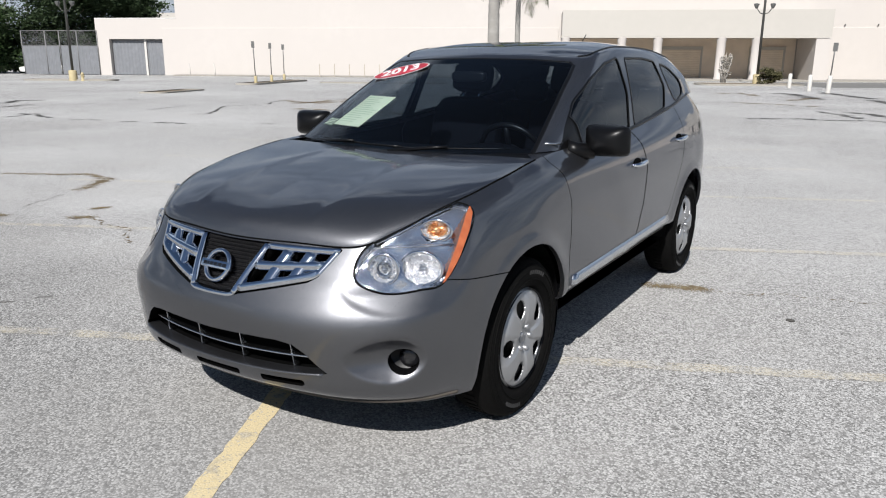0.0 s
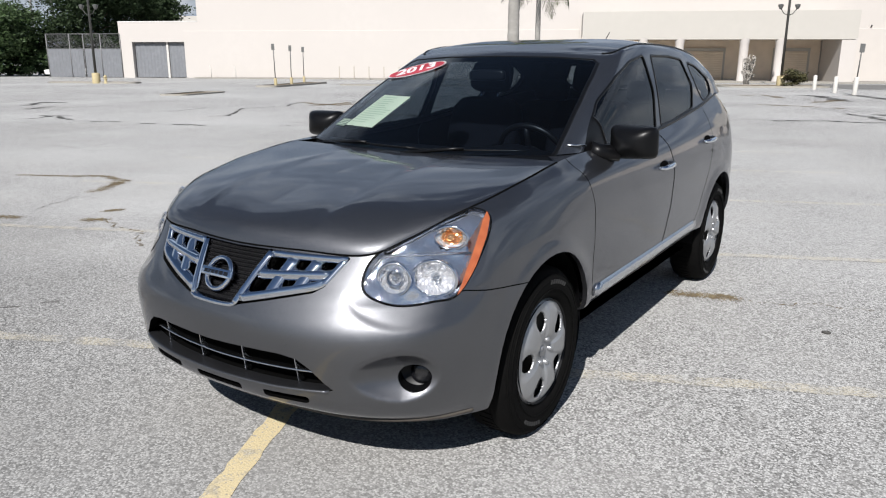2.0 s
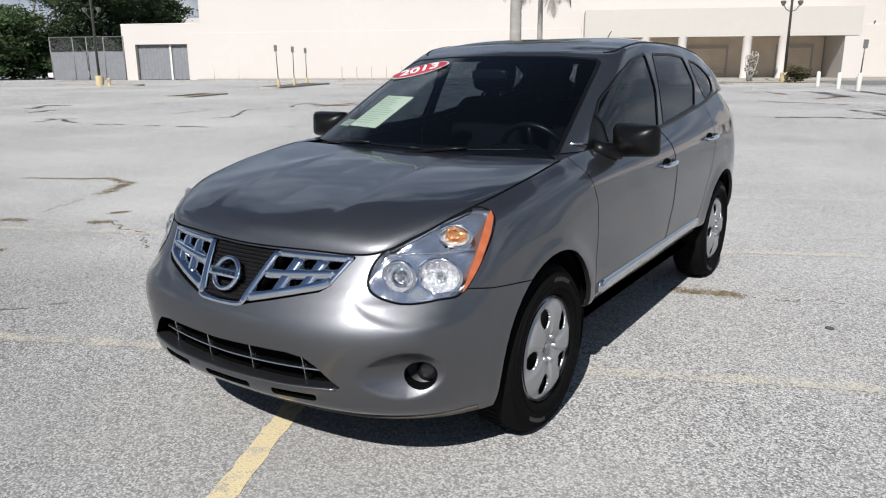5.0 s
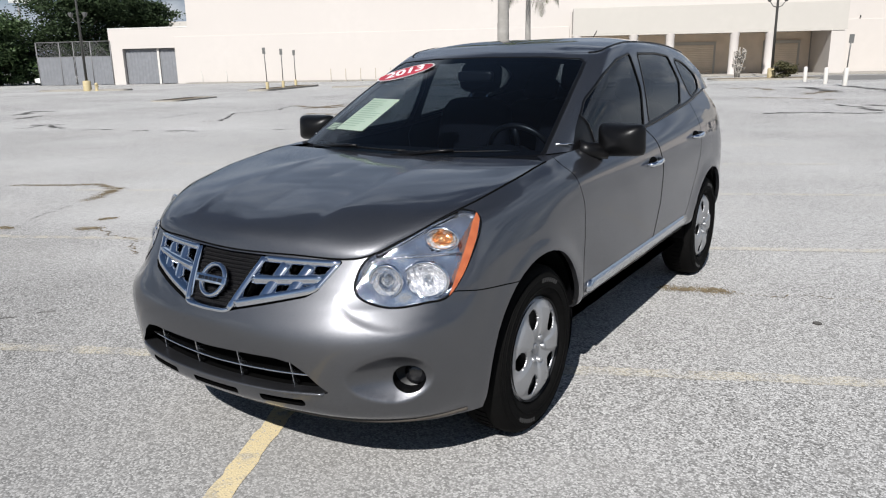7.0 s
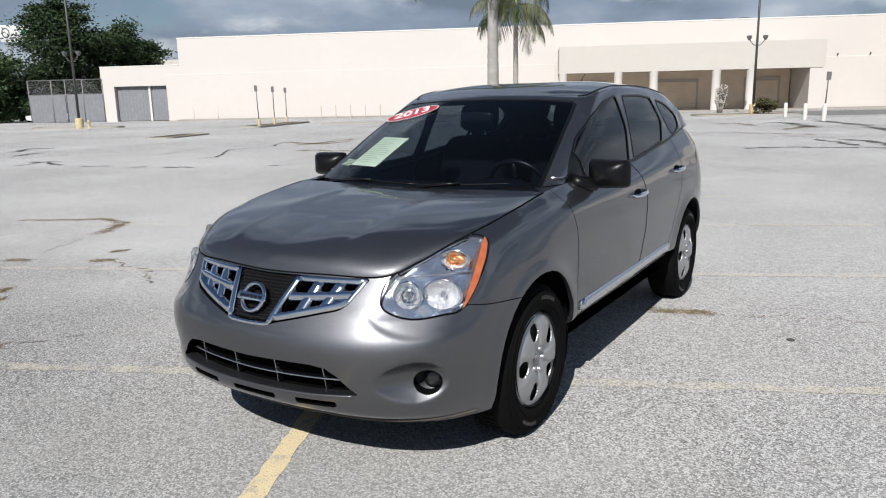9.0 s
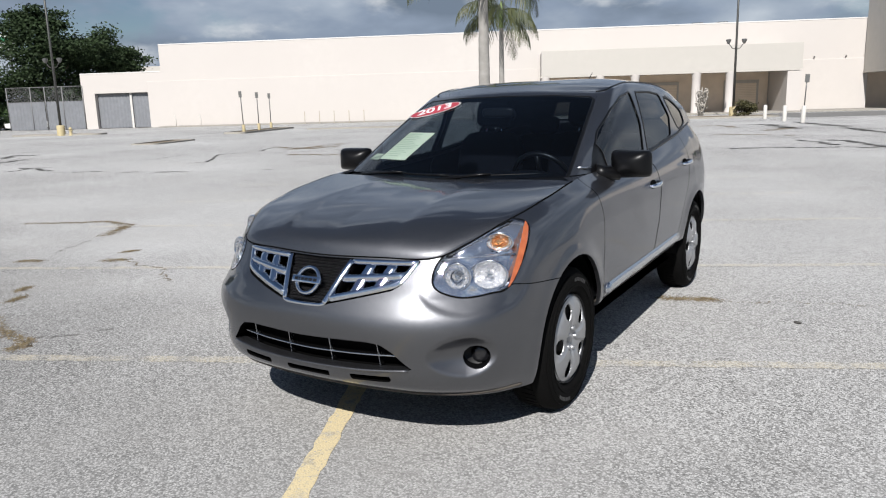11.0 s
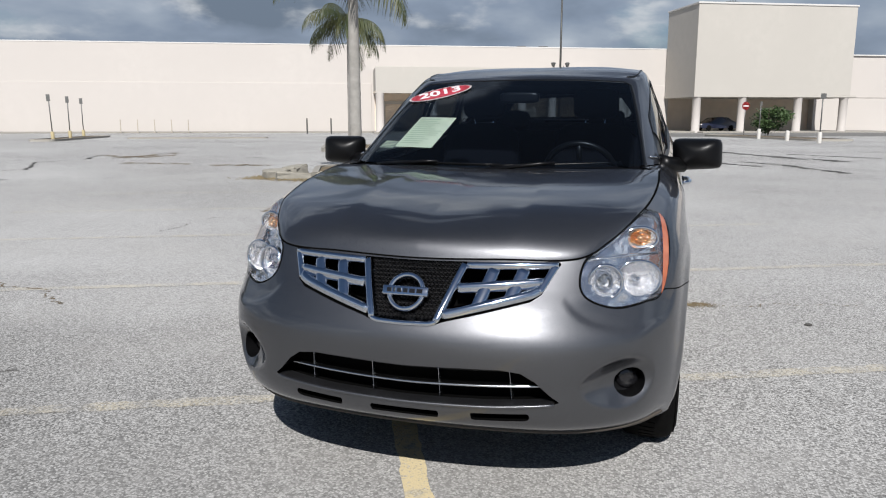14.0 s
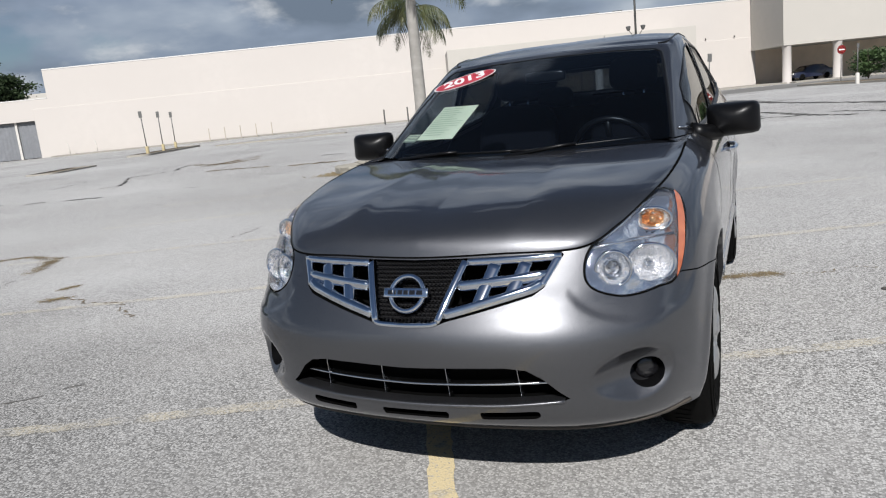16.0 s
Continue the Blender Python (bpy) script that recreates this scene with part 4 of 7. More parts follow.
for sx in (1, -1):
    fr = bmesh.new()
    strip(fr, smoothed([Vector((sx * p.x, p.y, p.z)) for p in nose_line([(.182, .830), (.474, .834)], .004, 14)]), .026, .03)
    strip(fr, smoothed([Vector((sx * p.x, p.y, p.z)) for p in nose_line([(.468, .838), (.423, .758)], .004, 10)]), .026, .03)
    strip(fr, smoothed([Vector((sx * p.x, p.y, p.z)) for p in nose_line([(.426, .761), (.395, .746), (.25, .712), (.130, .684)], .004, 8)], 3), .035, .04)
    bmesh.ops.recalc_face_normals(fr, faces=fr.faces)
    part("grille_frame", fr, CHROME, grille)
    vb = bmesh.new()
    strip(vb, smoothed([Vector((sx * p.x, p.y, p.z)) for p in nose_line([VTOP, VBOT], .008, 14)]), .026, .04)
    bmesh.ops.recalc_face_normals(vb, faces=vb.faces)
    part("grille_v_strip", vb, CHROME, grille, "polished chrome V strip")
    hb = bmesh.new()
    strip(hb, smoothed([Vector((sx * p.x, p.y, p.z)) for p in nose_line([(.165, .762), (.30, .772), (.432, .782)], .001, 10)]), .036, .06)
    bmesh.ops.recalc_face_normals(hb, faces=hb.faces)
    part("grille_bar", hb, CHROME, grille)
    for xt, xb in ((.272, .232), (.368, .330)):
        vv = bmesh.new()
        zb = .698 + (xb - .25) * .21
        strip(vv, smoothed([Vector((sx * p.x, p.y, p.z)) for p in nose_line([(xt, .824), (xb, zb + .016)], .001, 10)]), .042, .06)
        bmesh.ops.recalc_face_normals(vv, faces=vv.faces)
        part("grille_bar", vv, CHROME, grille)
vb = bmesh.new()
strip(vb, smoothed(nose_line([(-.112, .667), (-.09, .660), (0, .658), (.09, .660), (.112, .667)], .008, 8), 3), .018, .04)
bmesh.ops.recalc_face_normals(vb, faces=vb.faces)
part("grille_v_strip", vb, CHROME, grille, "polished chrome V strip")
# mesh centre: a honeycomb of small raised cells
hx = bmesh.new()
cell = .0135
for r in range(15):
    z = .668 + r * cell * .866
    wx = .098 + (z - .668) / (.836 - .668) * .066
    for c in range(-15, 16):
        x = (c + (r % 2) * .5) * cell
        if abs(x) > wx:
            continue
        p = on_nose(x, z, -.016)
        ring6 = [(cell * .5 * math.cos(a), cell * .5 * math.sin(a)) for a in [math.pi / 6 + q * math.pi / 3 for q in range(6)]]
        o = [hx.verts.new((p.x + a, p.y, p.z + b)) for a, b in ring6]
        i_ = [hx.verts.new((p.x + a * .68, p.y + .012, p.z + b * .68)) for a, b in ring6]
        for q in range(6):
            hx.faces.new((o[q], o[(q + 1) % 6], i_[(q + 1) % 6], i_[q]))
        hx.faces.new(i_)
bmesh.ops.recalc_face_normals(hx, faces=hx.faces)
mesh_centre = part("grille_mesh", hx, MESHBLACK, grille, "black honeycomb mesh", smooth=False)
mesh_centre["kind"] = "stuff"
emb = new("emblem")
emb.parent = grille
emb_c = Vector((0, -.892, .752))
emb_m = Matrix.Translation(emb_c) @ Euler((radians(-28), 0, 0)).to_matrix().to_4x4()
rg = lathe([(.048, -.006), (.050, .004), (.056, .009), (.063, .007), (.067, -.002), (.066, -.010), (.048, -.010)], 40)
transform(rg, emb_m @ Euler((radians(90), 0, 0)).to_matrix().to_4x4())
emb_ring = part("emblem_ring", rg, CHROME, grille)
bar = box((-.078, -.014, -.0155), (.078, .004, .0155), .003)
transform(bar, emb_m)
part("emblem_bar", bar, CHROME, grille)
for k, (a, b) in enumerate(((-.062, -.046), (-.040, -.034), (-.027, -.012), (-.006, .009), (.015, .034), (.040, .060))):
    br = box((a, -.0156, -.007), (b, -.0138, .007))
    transform(br, emb_m)
    part("emblem_mark", br, GLOSSBLACK, grille, smooth=False)
bpy.data.objects.remove(emb)

# lower intake
low = new("lower_intake")
low.parent = CAR
low["label"] = "dark lower intake with thin bright bars"
# tray and walls coloured near-black for the shade inside the opening
ld = pull(ring_bm, (LOWER, SLOT))
lt = [v + Vector((0, .09, 0)) for v in ld[0]]
part("intake_tray", whole((lt, ld[1])), GAP, low)
ev, ef = [], []
for a, b, na, nb in rims(ring_bm, (LOWER, SLOT)):
    k = len(ev)
    ev += [a, b, b + Vector((0, .1, 0)), a + Vector((0, .1, 0))]
    ef.append((k, k + 1, k + 2, k + 3))
part("intake_wall", whole((ev, ef)), GAP, low)
hb = bmesh.new()
strip(hb, smoothed(nose_line([(-.445, .462), (-.30, .458), (0, .452), (.30, .458), (.445, .462)], -.03, 12), 3), .010, .03)
bmesh.ops.recalc_face_normals(hb, faces=hb.faces)
part("intake_bar", hb, SATIN, low, "thin satin bar")
hb = bmesh.new()
strip(hb, smoothed(nose_line([(-.44, .508), (-.30, .505), (0, .50), (.30, .505), (.44, .508)], -.06, 12), 3), .012, .03)
bmesh.ops.recalc_face_normals(hb, faces=hb.faces)
part("intake_bar", hb, BLACK, low)
hb = bmesh.new()
strip(hb, smoothed(nose_line([(-.488, .408), (-.30, .398), (0, .394), (.30, .398), (.488, .408)], .010, 12), 3), .013, .06)
bmesh.ops.recalc_face_normals(hb, faces=hb.faces)
part("intake_lip", hb, PAINT, low, "painted lower edge")
for x in (-.345, -.115, .115, .345):
    rb = bmesh.new()
    strip(rb, nose_line([(x, .52), (x * 1.02, .405)], -.036, 6), .0028, .03)
    bmesh.ops.recalc_face_normals(rb, faces=rb.faces)
    part("intake_rib", rb, SATIN, low)

# fog lamps
fd = pull(ring_bm, (FOG,))
fv, ff = [], []
FIN = Vector((-.45, .89, 0))
for a, b, na, nb in rims(ring_bm, (FOG,)):
    k = len(fv)
    fv += [a, b, b + FIN * .065, a + FIN * .065]
    ff.append((k, k + 1, k + 2, k + 3))
fog_back = ([v + FIN * .065 for v in fd[0]], fd[1])
fc = sum(fd[0], Vector()) / len(fd[0])
for sgn in (1, -1):
    fog = new("fog_lamp")
    fog.parent = CAR
    fog["label"] = "round fog lamp in a dark recess"
    d1, d2 = ((fv, ff), fog_back) if sgn == 1 else (flip((fv, ff)), flip(fog_back))
    # body-coloured hole walls made black to carry the shade inside
    part("fog_recess", d1, BLACK, fog)
    part("fog_back", d2, BLACK, fog)
    lens = lathe([(0, .006), (.020, .005), (.034, .001), (.039, -.005), (.042, -.02)], 24)
    rot = Vector((.42, -.9, .02)).to_track_quat("Z", "Y").to_matrix().to_4x4()
    transform(lens, Matrix.Translation(fc + FIN * .056 + Vector((.016, 0, -.004))) @ rot)
    part("fog_lens", lens if sgn == 1 else mirrored(lens), FOGGLASS, fog)

# headlamps
lens_d = pull(ring_bm, (LAMP,))
mark_d = pull(ring_bm, (MARKER,))
all_d = pull(ring_bm, (LAMP, MARKER))
LIN = Vector((-.55, .80, -.10)).normalized()
wall_v, wall_f = [], []
for a, b, na, nb in rims(ring_bm, (LAMP, MARKER)):
    k = len(wall_v)
    wall_v += [a, b, b + LIN * .080, a + LIN * .080]
    wall_f.append((k, k + 1, k + 2, k + 3))
lamp_mid = sum(all_d[0], Vector()) / len(all_d[0])


def lamp_at(h, z, depth):
    """A point inside the headlamp, depth behind the lens."""
    best = min(all_d[0], key=lambda v: (v.dot(CORNER[0]) - h) ** 2 + (v.z - z) ** 2)
    return best + LIN * depth


LAMP_ROT = Vector((.36, -.93, .06)).to_track_quat("Z", "Y").to_matrix().to_4x4()


def facet_bowl(c, r, deep, rings, segs, seed, jitter, squash=1.0, flutes=False):
    """A bowl of small flat mirrors, or of upright flutes, open along the lamp's axis."""
    rr_ = random.Random(seed)
    bm = bmesh.new()
    g = []
    for i in range(rings + 1):
        q = .16 + .84 * i / rings
        row = []
        for j in range(segs):
            a = 2 * math.pi * j / segs
            z = -deep * (1 - q * q)
            if 0 < i < rings:
                z += rr_.uniform(-jitter, jitter)
                if flutes:
                    z += .0050 * math.cos(q * r * math.cos(a) * 2 * math.pi / .020)
            row.append(bm.verts.new((q * r * math.cos(a), q * r * squash * math.sin(a), z)))
        g.append(row)
    for i in range(rings):
        for j in range(segs):
            bm.faces.new((g[i][j], g[i + 1][j], g[i + 1][(j + 1) % segs], g[i][(j + 1) % segs]))
    bm.faces.new(g[0][::-1])
    return transform(bm, Matrix.Translation(c) @ LAMP_ROT)


BOWLS = ((.066, .782, .056, .034, .020, 1.0, 6, 20, .0035, False), (.205, .776, .078, .044, .022, .80, 12, 48, .0010, True), (.262, .896, .060, .030, .022, .66, 6, 18, .0060, False))


def open_face(f):
    c = sum((all_d[0][i] for i in f), Vector()) / len(f)
    return any(math.hypot(c.dot(CORNER[0]) - h, (c.z - z) / sq) < r * .90 for h, z, r, _, _, sq, *_ in BOWLS)


bezel_f = [f for f in all_d[1] if not open_face(f)]
for sgn in (1, -1):
    lamp = new("headlamp")
    lamp.parent = CAR
    lamp["label"] = "clear headlamp with chrome bowls and an amber edge"
    fl = (lambda d: d) if sgn == 1 else flip
    ml = (lambda b: b) if sgn == 1 else mirrored
    back = [v + LIN * (.030 + .006 * math.sin(v.z * 52) * math.sin(v.dot(CORNER[0]) * 38)) for v in all_d[0]]
    part("lamp_bezel", fl((back, bezel_f)), BEZEL, lamp, "smooth silver surround inside the lamp")
    part("lamp_wall", fl((wall_v, wall_f)), BEZEL, lamp)
    d = fl(shifted(lens_d, .002))
    part("lamp_lens", (d[0], d[1]), LENS, lamp, "clear plastic lens", True, d[2]).visible_shadow = False
    d = fl(shifted(mark_d, .002))
    part("side_marker", (d[0], d[1]), AMBER, lamp, "amber side marker", True, d[2])
    # inner high beam, outer low beam, turn signal above
    for (h, z, r, deep, dep, squash, rings, segs, jit, fluted) in BOWLS:
        c = lamp_at(h, z, dep)
        part("lamp_bowl", ml(facet_bowl(c, r, deep, rings, segs, int(h * 1000), jit, squash, fluted)), REFLECTOR, lamp, "faceted chrome reflector", smooth=False)
        rim_ = bmesh.new()
        add_tube(rim_, [Vector((r * math.cos(a), r * squash * math.sin(a), .001)) for a in steps(0, 2 * math.pi, 36)[:-1]], .0058, 6, True)
        transform(rim_, Matrix.Translation(c) @ LAMP_ROT)
        part("lamp_ring", ml(rim_), CHROME, lamp)
        bulb = lathe([(0, .002), (.006, .0), (.009, -.006), (.009, -.016), (.013, -.020), (.014, -.030)] if z < .85 else [(0, .004), (.008, .002), (.013, -.006), (.014, -.016), (.010, -.024)], 16)
        transform(bulb, Matrix.Translation(c) @ LAMP_ROT)
        part("lamp_bulb", ml(bulb), PROJECTOR if z < .85 else AMBERBULB, lamp)
    # extra amber bowl stands for the bulb mirrored in the chrome
    part("lamp_bowl", ml(facet_bowl(lamp_at(.272, .898, .030), .038, .012, 5, 14, 71, .0050, .72)), AMBERBULB, lamp, "small amber bowl standing for the bulb's reflection", smooth=False)
    cup_ = lathe([(.022, -.018), (.026, -.004), (.030, -.002), (.031, -.020)], 24)
    transform(cup_, Matrix.Translation(lamp_at(.066, .782, .022)) @ LAMP_ROT)
    part("lamp_ring", ml(cup_), CHROME, lamp)
    shelf = bmesh.new()
    a, b = lamp_at(.00, .850, .024), lamp_at(.335, .842, .026)
    add_tube(shelf, [a, a.lerp(b, .5) + Vector((.006, -.008, .004)), b], [.005, .007, .005], 8)
    part("lamp_trim", ml(shelf), BEZEL, lamp)
    brow = bmesh.new()
    pts_ = [lamp_at(h, z, .016) for h, z in ((.045, .862), (.13, .900), (.23, .942), (.325, .968))]
    add_tube(brow, pts_, [.003, .0055, .0055, .003], 8)
    part("lamp_trim", ml(brow), BEZEL, lamp)
    shell = [v + LIN * .100 for v in all_d[0]]
    part("lamp_housing", fl((shell, all_d[1])), BLACK, lamp)

# mirrors
for sx in (1, -1):
    mir = new("door_mirror")
    mir.parent = CAR
    mir["label"] = "black plastic door mirror"
    hm = bmesh.new()
    bmesh.ops.create_uvsphere(hm, u_segments=36, v_segments=20, radius=1.0)
    for v in hm.verts:
        x, y, z = v.co
        p = 8.0
        k = (abs(x) ** p + abs(z) ** p) ** (1 / p)
        n2 = math.hypot(x, z)
        s = n2 / k if k > 1e-6 else 1
        x, z = x * s, z * s
        yy = y * (.95 if y < 0 else .35)
        taper = 1 - .10 * (x + 1) / 2 * (1 if z < 0 else .3)
        v.co = Vector((x * .116, yy * .095, z * .076 * (1 - .05 * x)))
    transform(hm, Matrix.Translation((.941, .735, 1.139)) @ Euler((0, radians(-2), radians(-9))).to_matrix().to_4x4())
    part("mirror_shell", hm if sx == 1 else mirrored(hm), BLACK, mir, "textured black shell")
    gl_ = box((.850, .752, 1.085), (1.020, .756, 1.195), .002)
    transform(gl_, Matrix.Translation((0, 0, 0)))
    part("mirror_glass", gl_ if sx == 1 else mirrored(gl_), CHROME, mir)
    ft = bmesh.new()
    add_tube(ft, [(.765, .64, 1.098), (.80, .66, 1.090), (.88, .71, 1.085)], [.045, .042, .036], 10)
    part("mirror_foot", ft if sx == 1 else mirrored(ft), BLACK, mir)
# door handles
for sx in (1, -1):
    for dob, dob2, y, z, x in ((door_f, door_f2, 1.372, .955, .903), (door_r, door_r2, 2.275, 1.022, .896)):
        hnd = bmesh.new()
        add_tube(hnd, [(x - .012, y - .095, z - .004), (x + .022, y - .075, z - .001), (x + .032, y - .02, z + .003), (x + .032, y + .04, z + .006), (x + .022, y + .085, z + .009), (x - .012, y + .10, z + .010)], [.010, .012, .013, .013, .012, .010], 8)
        bmesh.ops.scale(hnd, vec=(1, 1, 1), verts=hnd.verts)
        part("door_handle", hnd if sx == 1 else mirrored(hnd), CHROME, dob if sx == 1 else dob2, "chrome pull handle")
        # cup coloured near-black for the shade behind the handle
        cup = bmesh.new()
        bmesh.ops.create_uvsphere(cup, u_segments=16, v_segments=10, radius=1)
        bmesh.ops.transform(cup, matrix=Matrix.Translation((x - .012, y, z)) @ Matrix.Diagonal((.013, .075, .030, 1)), verts=cup.verts)
        part("handle_cup", cup if sx == 1 else mirrored(cup), GAP, dob if sx == 1 else dob2)

# tail lamps, rear spoiler, antenna, wipers
for sx in (1, -1):
    tl = bmesh.new()
    bmesh.ops.create_uvsphere(tl, u_segments=20, v_segments=12, radius=1)
    transform(tl, Matrix.Translation((.742, 3.10, 1.04)) @ Euler((radians(14), 0, radians(25))).to_matrix().to_4x4() @ Matrix.Diagonal((.060, .09, .15, 1)))
    part("tail_lamp", tl if sx == 1 else mirrored(tl), SIGNRED, CAR, "red tail lamp")
sp_ = bmesh.new()
rows_ = []
for k in range(25):
    x = -.54 + 1.08 * k / 24
    c = 1 - (abs(x) / .54) ** 3
    rows_.append([sp_.verts.new(p) for p in ((x, 2.93, 1.545 + .01 * c), (x, 3.08, 1.548 + .014 * c), (x, 3.15 + .03 * c, 1.530 + .012 * c), (x, 3.13 + .03 * c, 1.505 + .01 * c), (x, 2.98, 1.50))])
for a, b in zip(rows_, rows_[1:]):
    for q in range(4):
        sp_.faces.new((a[q], b[q], b[q + 1], a[q + 1]))
sp_.faces.new(rows_[0][::-1])
sp_.faces.new(rows_[-1])
bmesh.ops.recalc_face_normals(sp_, faces=sp_.faces)
part("rear_spoiler", sp_, PAINT, CAR)
an = bmesh.new()
add_tube(an, [(.0, 2.62, 1.615), (.0, 2.66, 1.635)], [.022, .014], 10)
add_tube(an, [(.0, 2.66, 1.63), (.0, 2.78, 1.715)], [.004, .0028], 6)
part("antenna", an, BLACK, CAR)
cw = bmesh.new()
rows_ = []
for k in range(41):
    x = -.72 + 1.44 * k / 40
    s = abs(x) / .70
    y0 = .215 + .085 * min(1, s) ** 2
    rows_.append([cw.verts.new(p) for p in ((x, y0 - .012, 1.070), (x, y0 + .035, 1.066), (x, y0 + .09, 1.085))])
for a, b in zip(rows_, rows_[1:]):
    for q in range(2):
        cw.faces.new((a[q], b[q], b[q + 1], a[q + 1]))
part("cowl", cw, BLACK, CAR, "black plastic cowl below the windscreen")
for x0, x1, y1 in ((-.56, .06, .0), (.02, .60, .0)):
    wp = bmesh.new()
    pts = []
    for k in range(9):
        x = x0 + (x1 - x0) * k / 8
        p = loft(CABIN, min(2.6, abs(x) / .30), .035 + .02 * k / 8)
        pts.append(Vector((x, p[1] - .003, p[2] + .003)))
    add_tube(wp, pts, .005, 6)
    add_tube(wp, [pts[0] + Vector((-.02, -.02, -.02)), pts[3] + Vector((0, -.012, .004)), pts[4] + Vector((0, -.008, .008))], [.012, .009, .006], 6)
    part("wiper", wp, BLACK, CAR)
for sx in (1, -1):
    gar = bmesh.new()
    add_tube(gar, [(sx * .722, .475, 1.135), (sx * .772, .56, 1.128)], .0055, 6)
    part("pillar_clip", gar, SATIN, CAR)
    rail = bmesh.new()
    add_tube(rail, [Vector((sx * loft(CABIN, u, 2.93)[0], loft(CABIN, u, 2.93)[1], loft(CABIN, u, 2.93)[2] + .001)) for u in steps(2.2, 7.9, 60)], .0042, 6)
    part("roof_channel", rail, BLACK, CAR)
    sidebar = bmesh.new()
    line_ = [loft(RING, u, 7) for u in steps(7.28, 10.6, 60)]
    add_tube(sidebar, [Vector((sx * (p[0] + .002), p[1], p[2])) for p in line_], .010, 6)
    part("belt_moulding", sidebar, BLACK, CAR)


# wheels
def wheel_thing(x_sign, y, name="wheel"):
    w = new(name)
    w.parent = CAR
    R = .352
    prof = [(.222, -.085), (.236, -.100), (.275, -.112), (.312, -.108), (.337, -.092), (.349, -.075), (R, -.04), (R, .04), (.349, .075), (.337, .092), (.312, .108), (.275, .112), (.236, .100), (.222, .085), (.215, .0), (.222, -.085)]
    ty = lathe(prof, 72, "x")
    m = Matrix.Translation((x_sign * .772, y, HUB_Z)) @ (Matrix.Identity(4) if x_sign > 0 else Euler((0, 0, math.pi)).to_matrix().to_4x4())
    transform(ty, m)
    tyre = part("tyre", ty, RUBBER, w, "black road tyre")
    tr = bmesh.new()
    for k in range(60):
        a = 2 * math.pi * k / 60
        for (x0, x1, sk) in ((-.092, -.040, .03), (-.030, .030, -.02), (.040, .092, .03)):
            rr = .3515 if abs(x0 + x1) < .02 else .347
            add_box(tr, (x0, -.0125, -.006), (x1, .0125, .0035), 0, Euler((a, 0, 0)).to_matrix().to_4x4() @ Matrix.Translation((0, 0, rr)) @ Euler((0, (.16 if x0 > .03 else -.16 if x0 < -.03 else 0), sk * 6)).to_matrix().to_4x4())
    transform(tr, m)
    tread = part("tread", tr, RUBBER, tyre, smooth=False)
    tread["kind"] = "stuff"
    ridge = bmesh.new()
    for rr, xx in ((.300, .1105), (.262, .1115), (.322, .1045)):
        add_tube(ridge, [(xx, rr * math.cos(a), rr * math.sin(a)) for a in steps(0, 2 * math.pi, 60)[:-1]], .0025, 5, True)
    transform(ridge, m)
    part("sidewall_ring", ridge, RUBBER, tyre)
    for k in range(14):
        a = 1.05 + .075 * k + (.8 * math.pi if k > 6 else 0)
        mk = box((-.0015, -.009, -.012), (.0022, .009, .012), .001)
        transform(mk, m @ Euler((a - math.pi / 2, 0, 0)).to_matrix().to_4x4() @ Matrix.Translation((.1095, 0, .290)) @ Euler((0, radians(8), 0)).to_matrix().to_4x4())
        part("sidewall_mark", mk, TYREMARK, tyre, smooth=False)
    rim = lathe([(.218, .098), (.212, .090), (.205, .06), (.190, .03), (.10, .045), (0, .05)], 48, "x")
    transform(rim, m)
    part("rim", rim, STEELBLACK, w, "black steel wheel")
    # hub cap: a dished disc with five openings between broad spokes
    cap = bmesh.new()
    nr, na = 44, 200

    def cap_x(r, a):
        s = (a * 5 / (2 * math.pi)) % 1
        spoke = min(1, max(0, (math.cos(2 * math.pi * s) + .25) * 1.6))
        base_ = .078 + .030 * math.sin(math.pi * min(1, r / .22) * .9)
        if r > .214:
            base_ -= (r - .214) * 1.1
        return base_ + .009 * spoke * min(1, max(0, (r - .045) / .03)) * min(1, max(0, (.212 - r) / .03))
    g = []
    for i in range(nr + 1):
        r = .006 + (.231 - .006) * i / nr
        g.append([cap.verts.new((cap_x(r, 2 * math.pi * j / na), r * math.cos(2 * math.pi * j / na), r * math.sin(2 * math.pi * j / na))) for j in range(na)])

    def open_at(r, a):
        s = ((a * 5 / (2 * math.pi)) + .5) % 1 - .5
        ang = (.5 - abs(s)) * 2 * math.pi / 5
        side = .040 if r > .148 else max(.01, .040 - .35 * (.148 - r))
        return (abs(r - .148) / .044) ** 2.6 + (ang * r / side) ** 2.6 < 1
    for i in range(nr):
        for j in range(na):
            r, a = .006 + .225 * (i + .5) / nr, 2 * math.pi * (j + .5) / na
            if not open_at(r, a):
                cap.faces.new((g[i][j], g[i + 1][j], g[i + 1][(j + 1) % na], g[i][(j + 1) % na]))
    cap.faces.new(g[0])
    loose = [v for v in cap.verts if not v.link_faces]
    bmesh.ops.delete(cap, geom=loose, context="VERTS")
    bmesh.ops.recalc_face_normals(cap, faces=cap.faces)
    border = [e for e in cap.edges if e.is_boundary]
    ex = bmesh.ops.extrude_edge_only(cap, edges=border)
    for v in ex["geom"]:
        if isinstance(v, bmesh.types.BMVert):
            v.co.x -= .009
    transform(cap, m)
    hc = part("hubcap", cap, CAPSILVER, w, "silver plastic hubcap with five openings")
    for k in range(5):
        a = 2 * math.pi * (k + .0) / 5
        nut = lathe([(0, .012), (.009, .011), (.012, .004), (.014, -.008)], 10, "x")
        transform(nut, m @ Matrix.Translation((.100, .052 * math.cos(a), .052 * math.sin(a))))
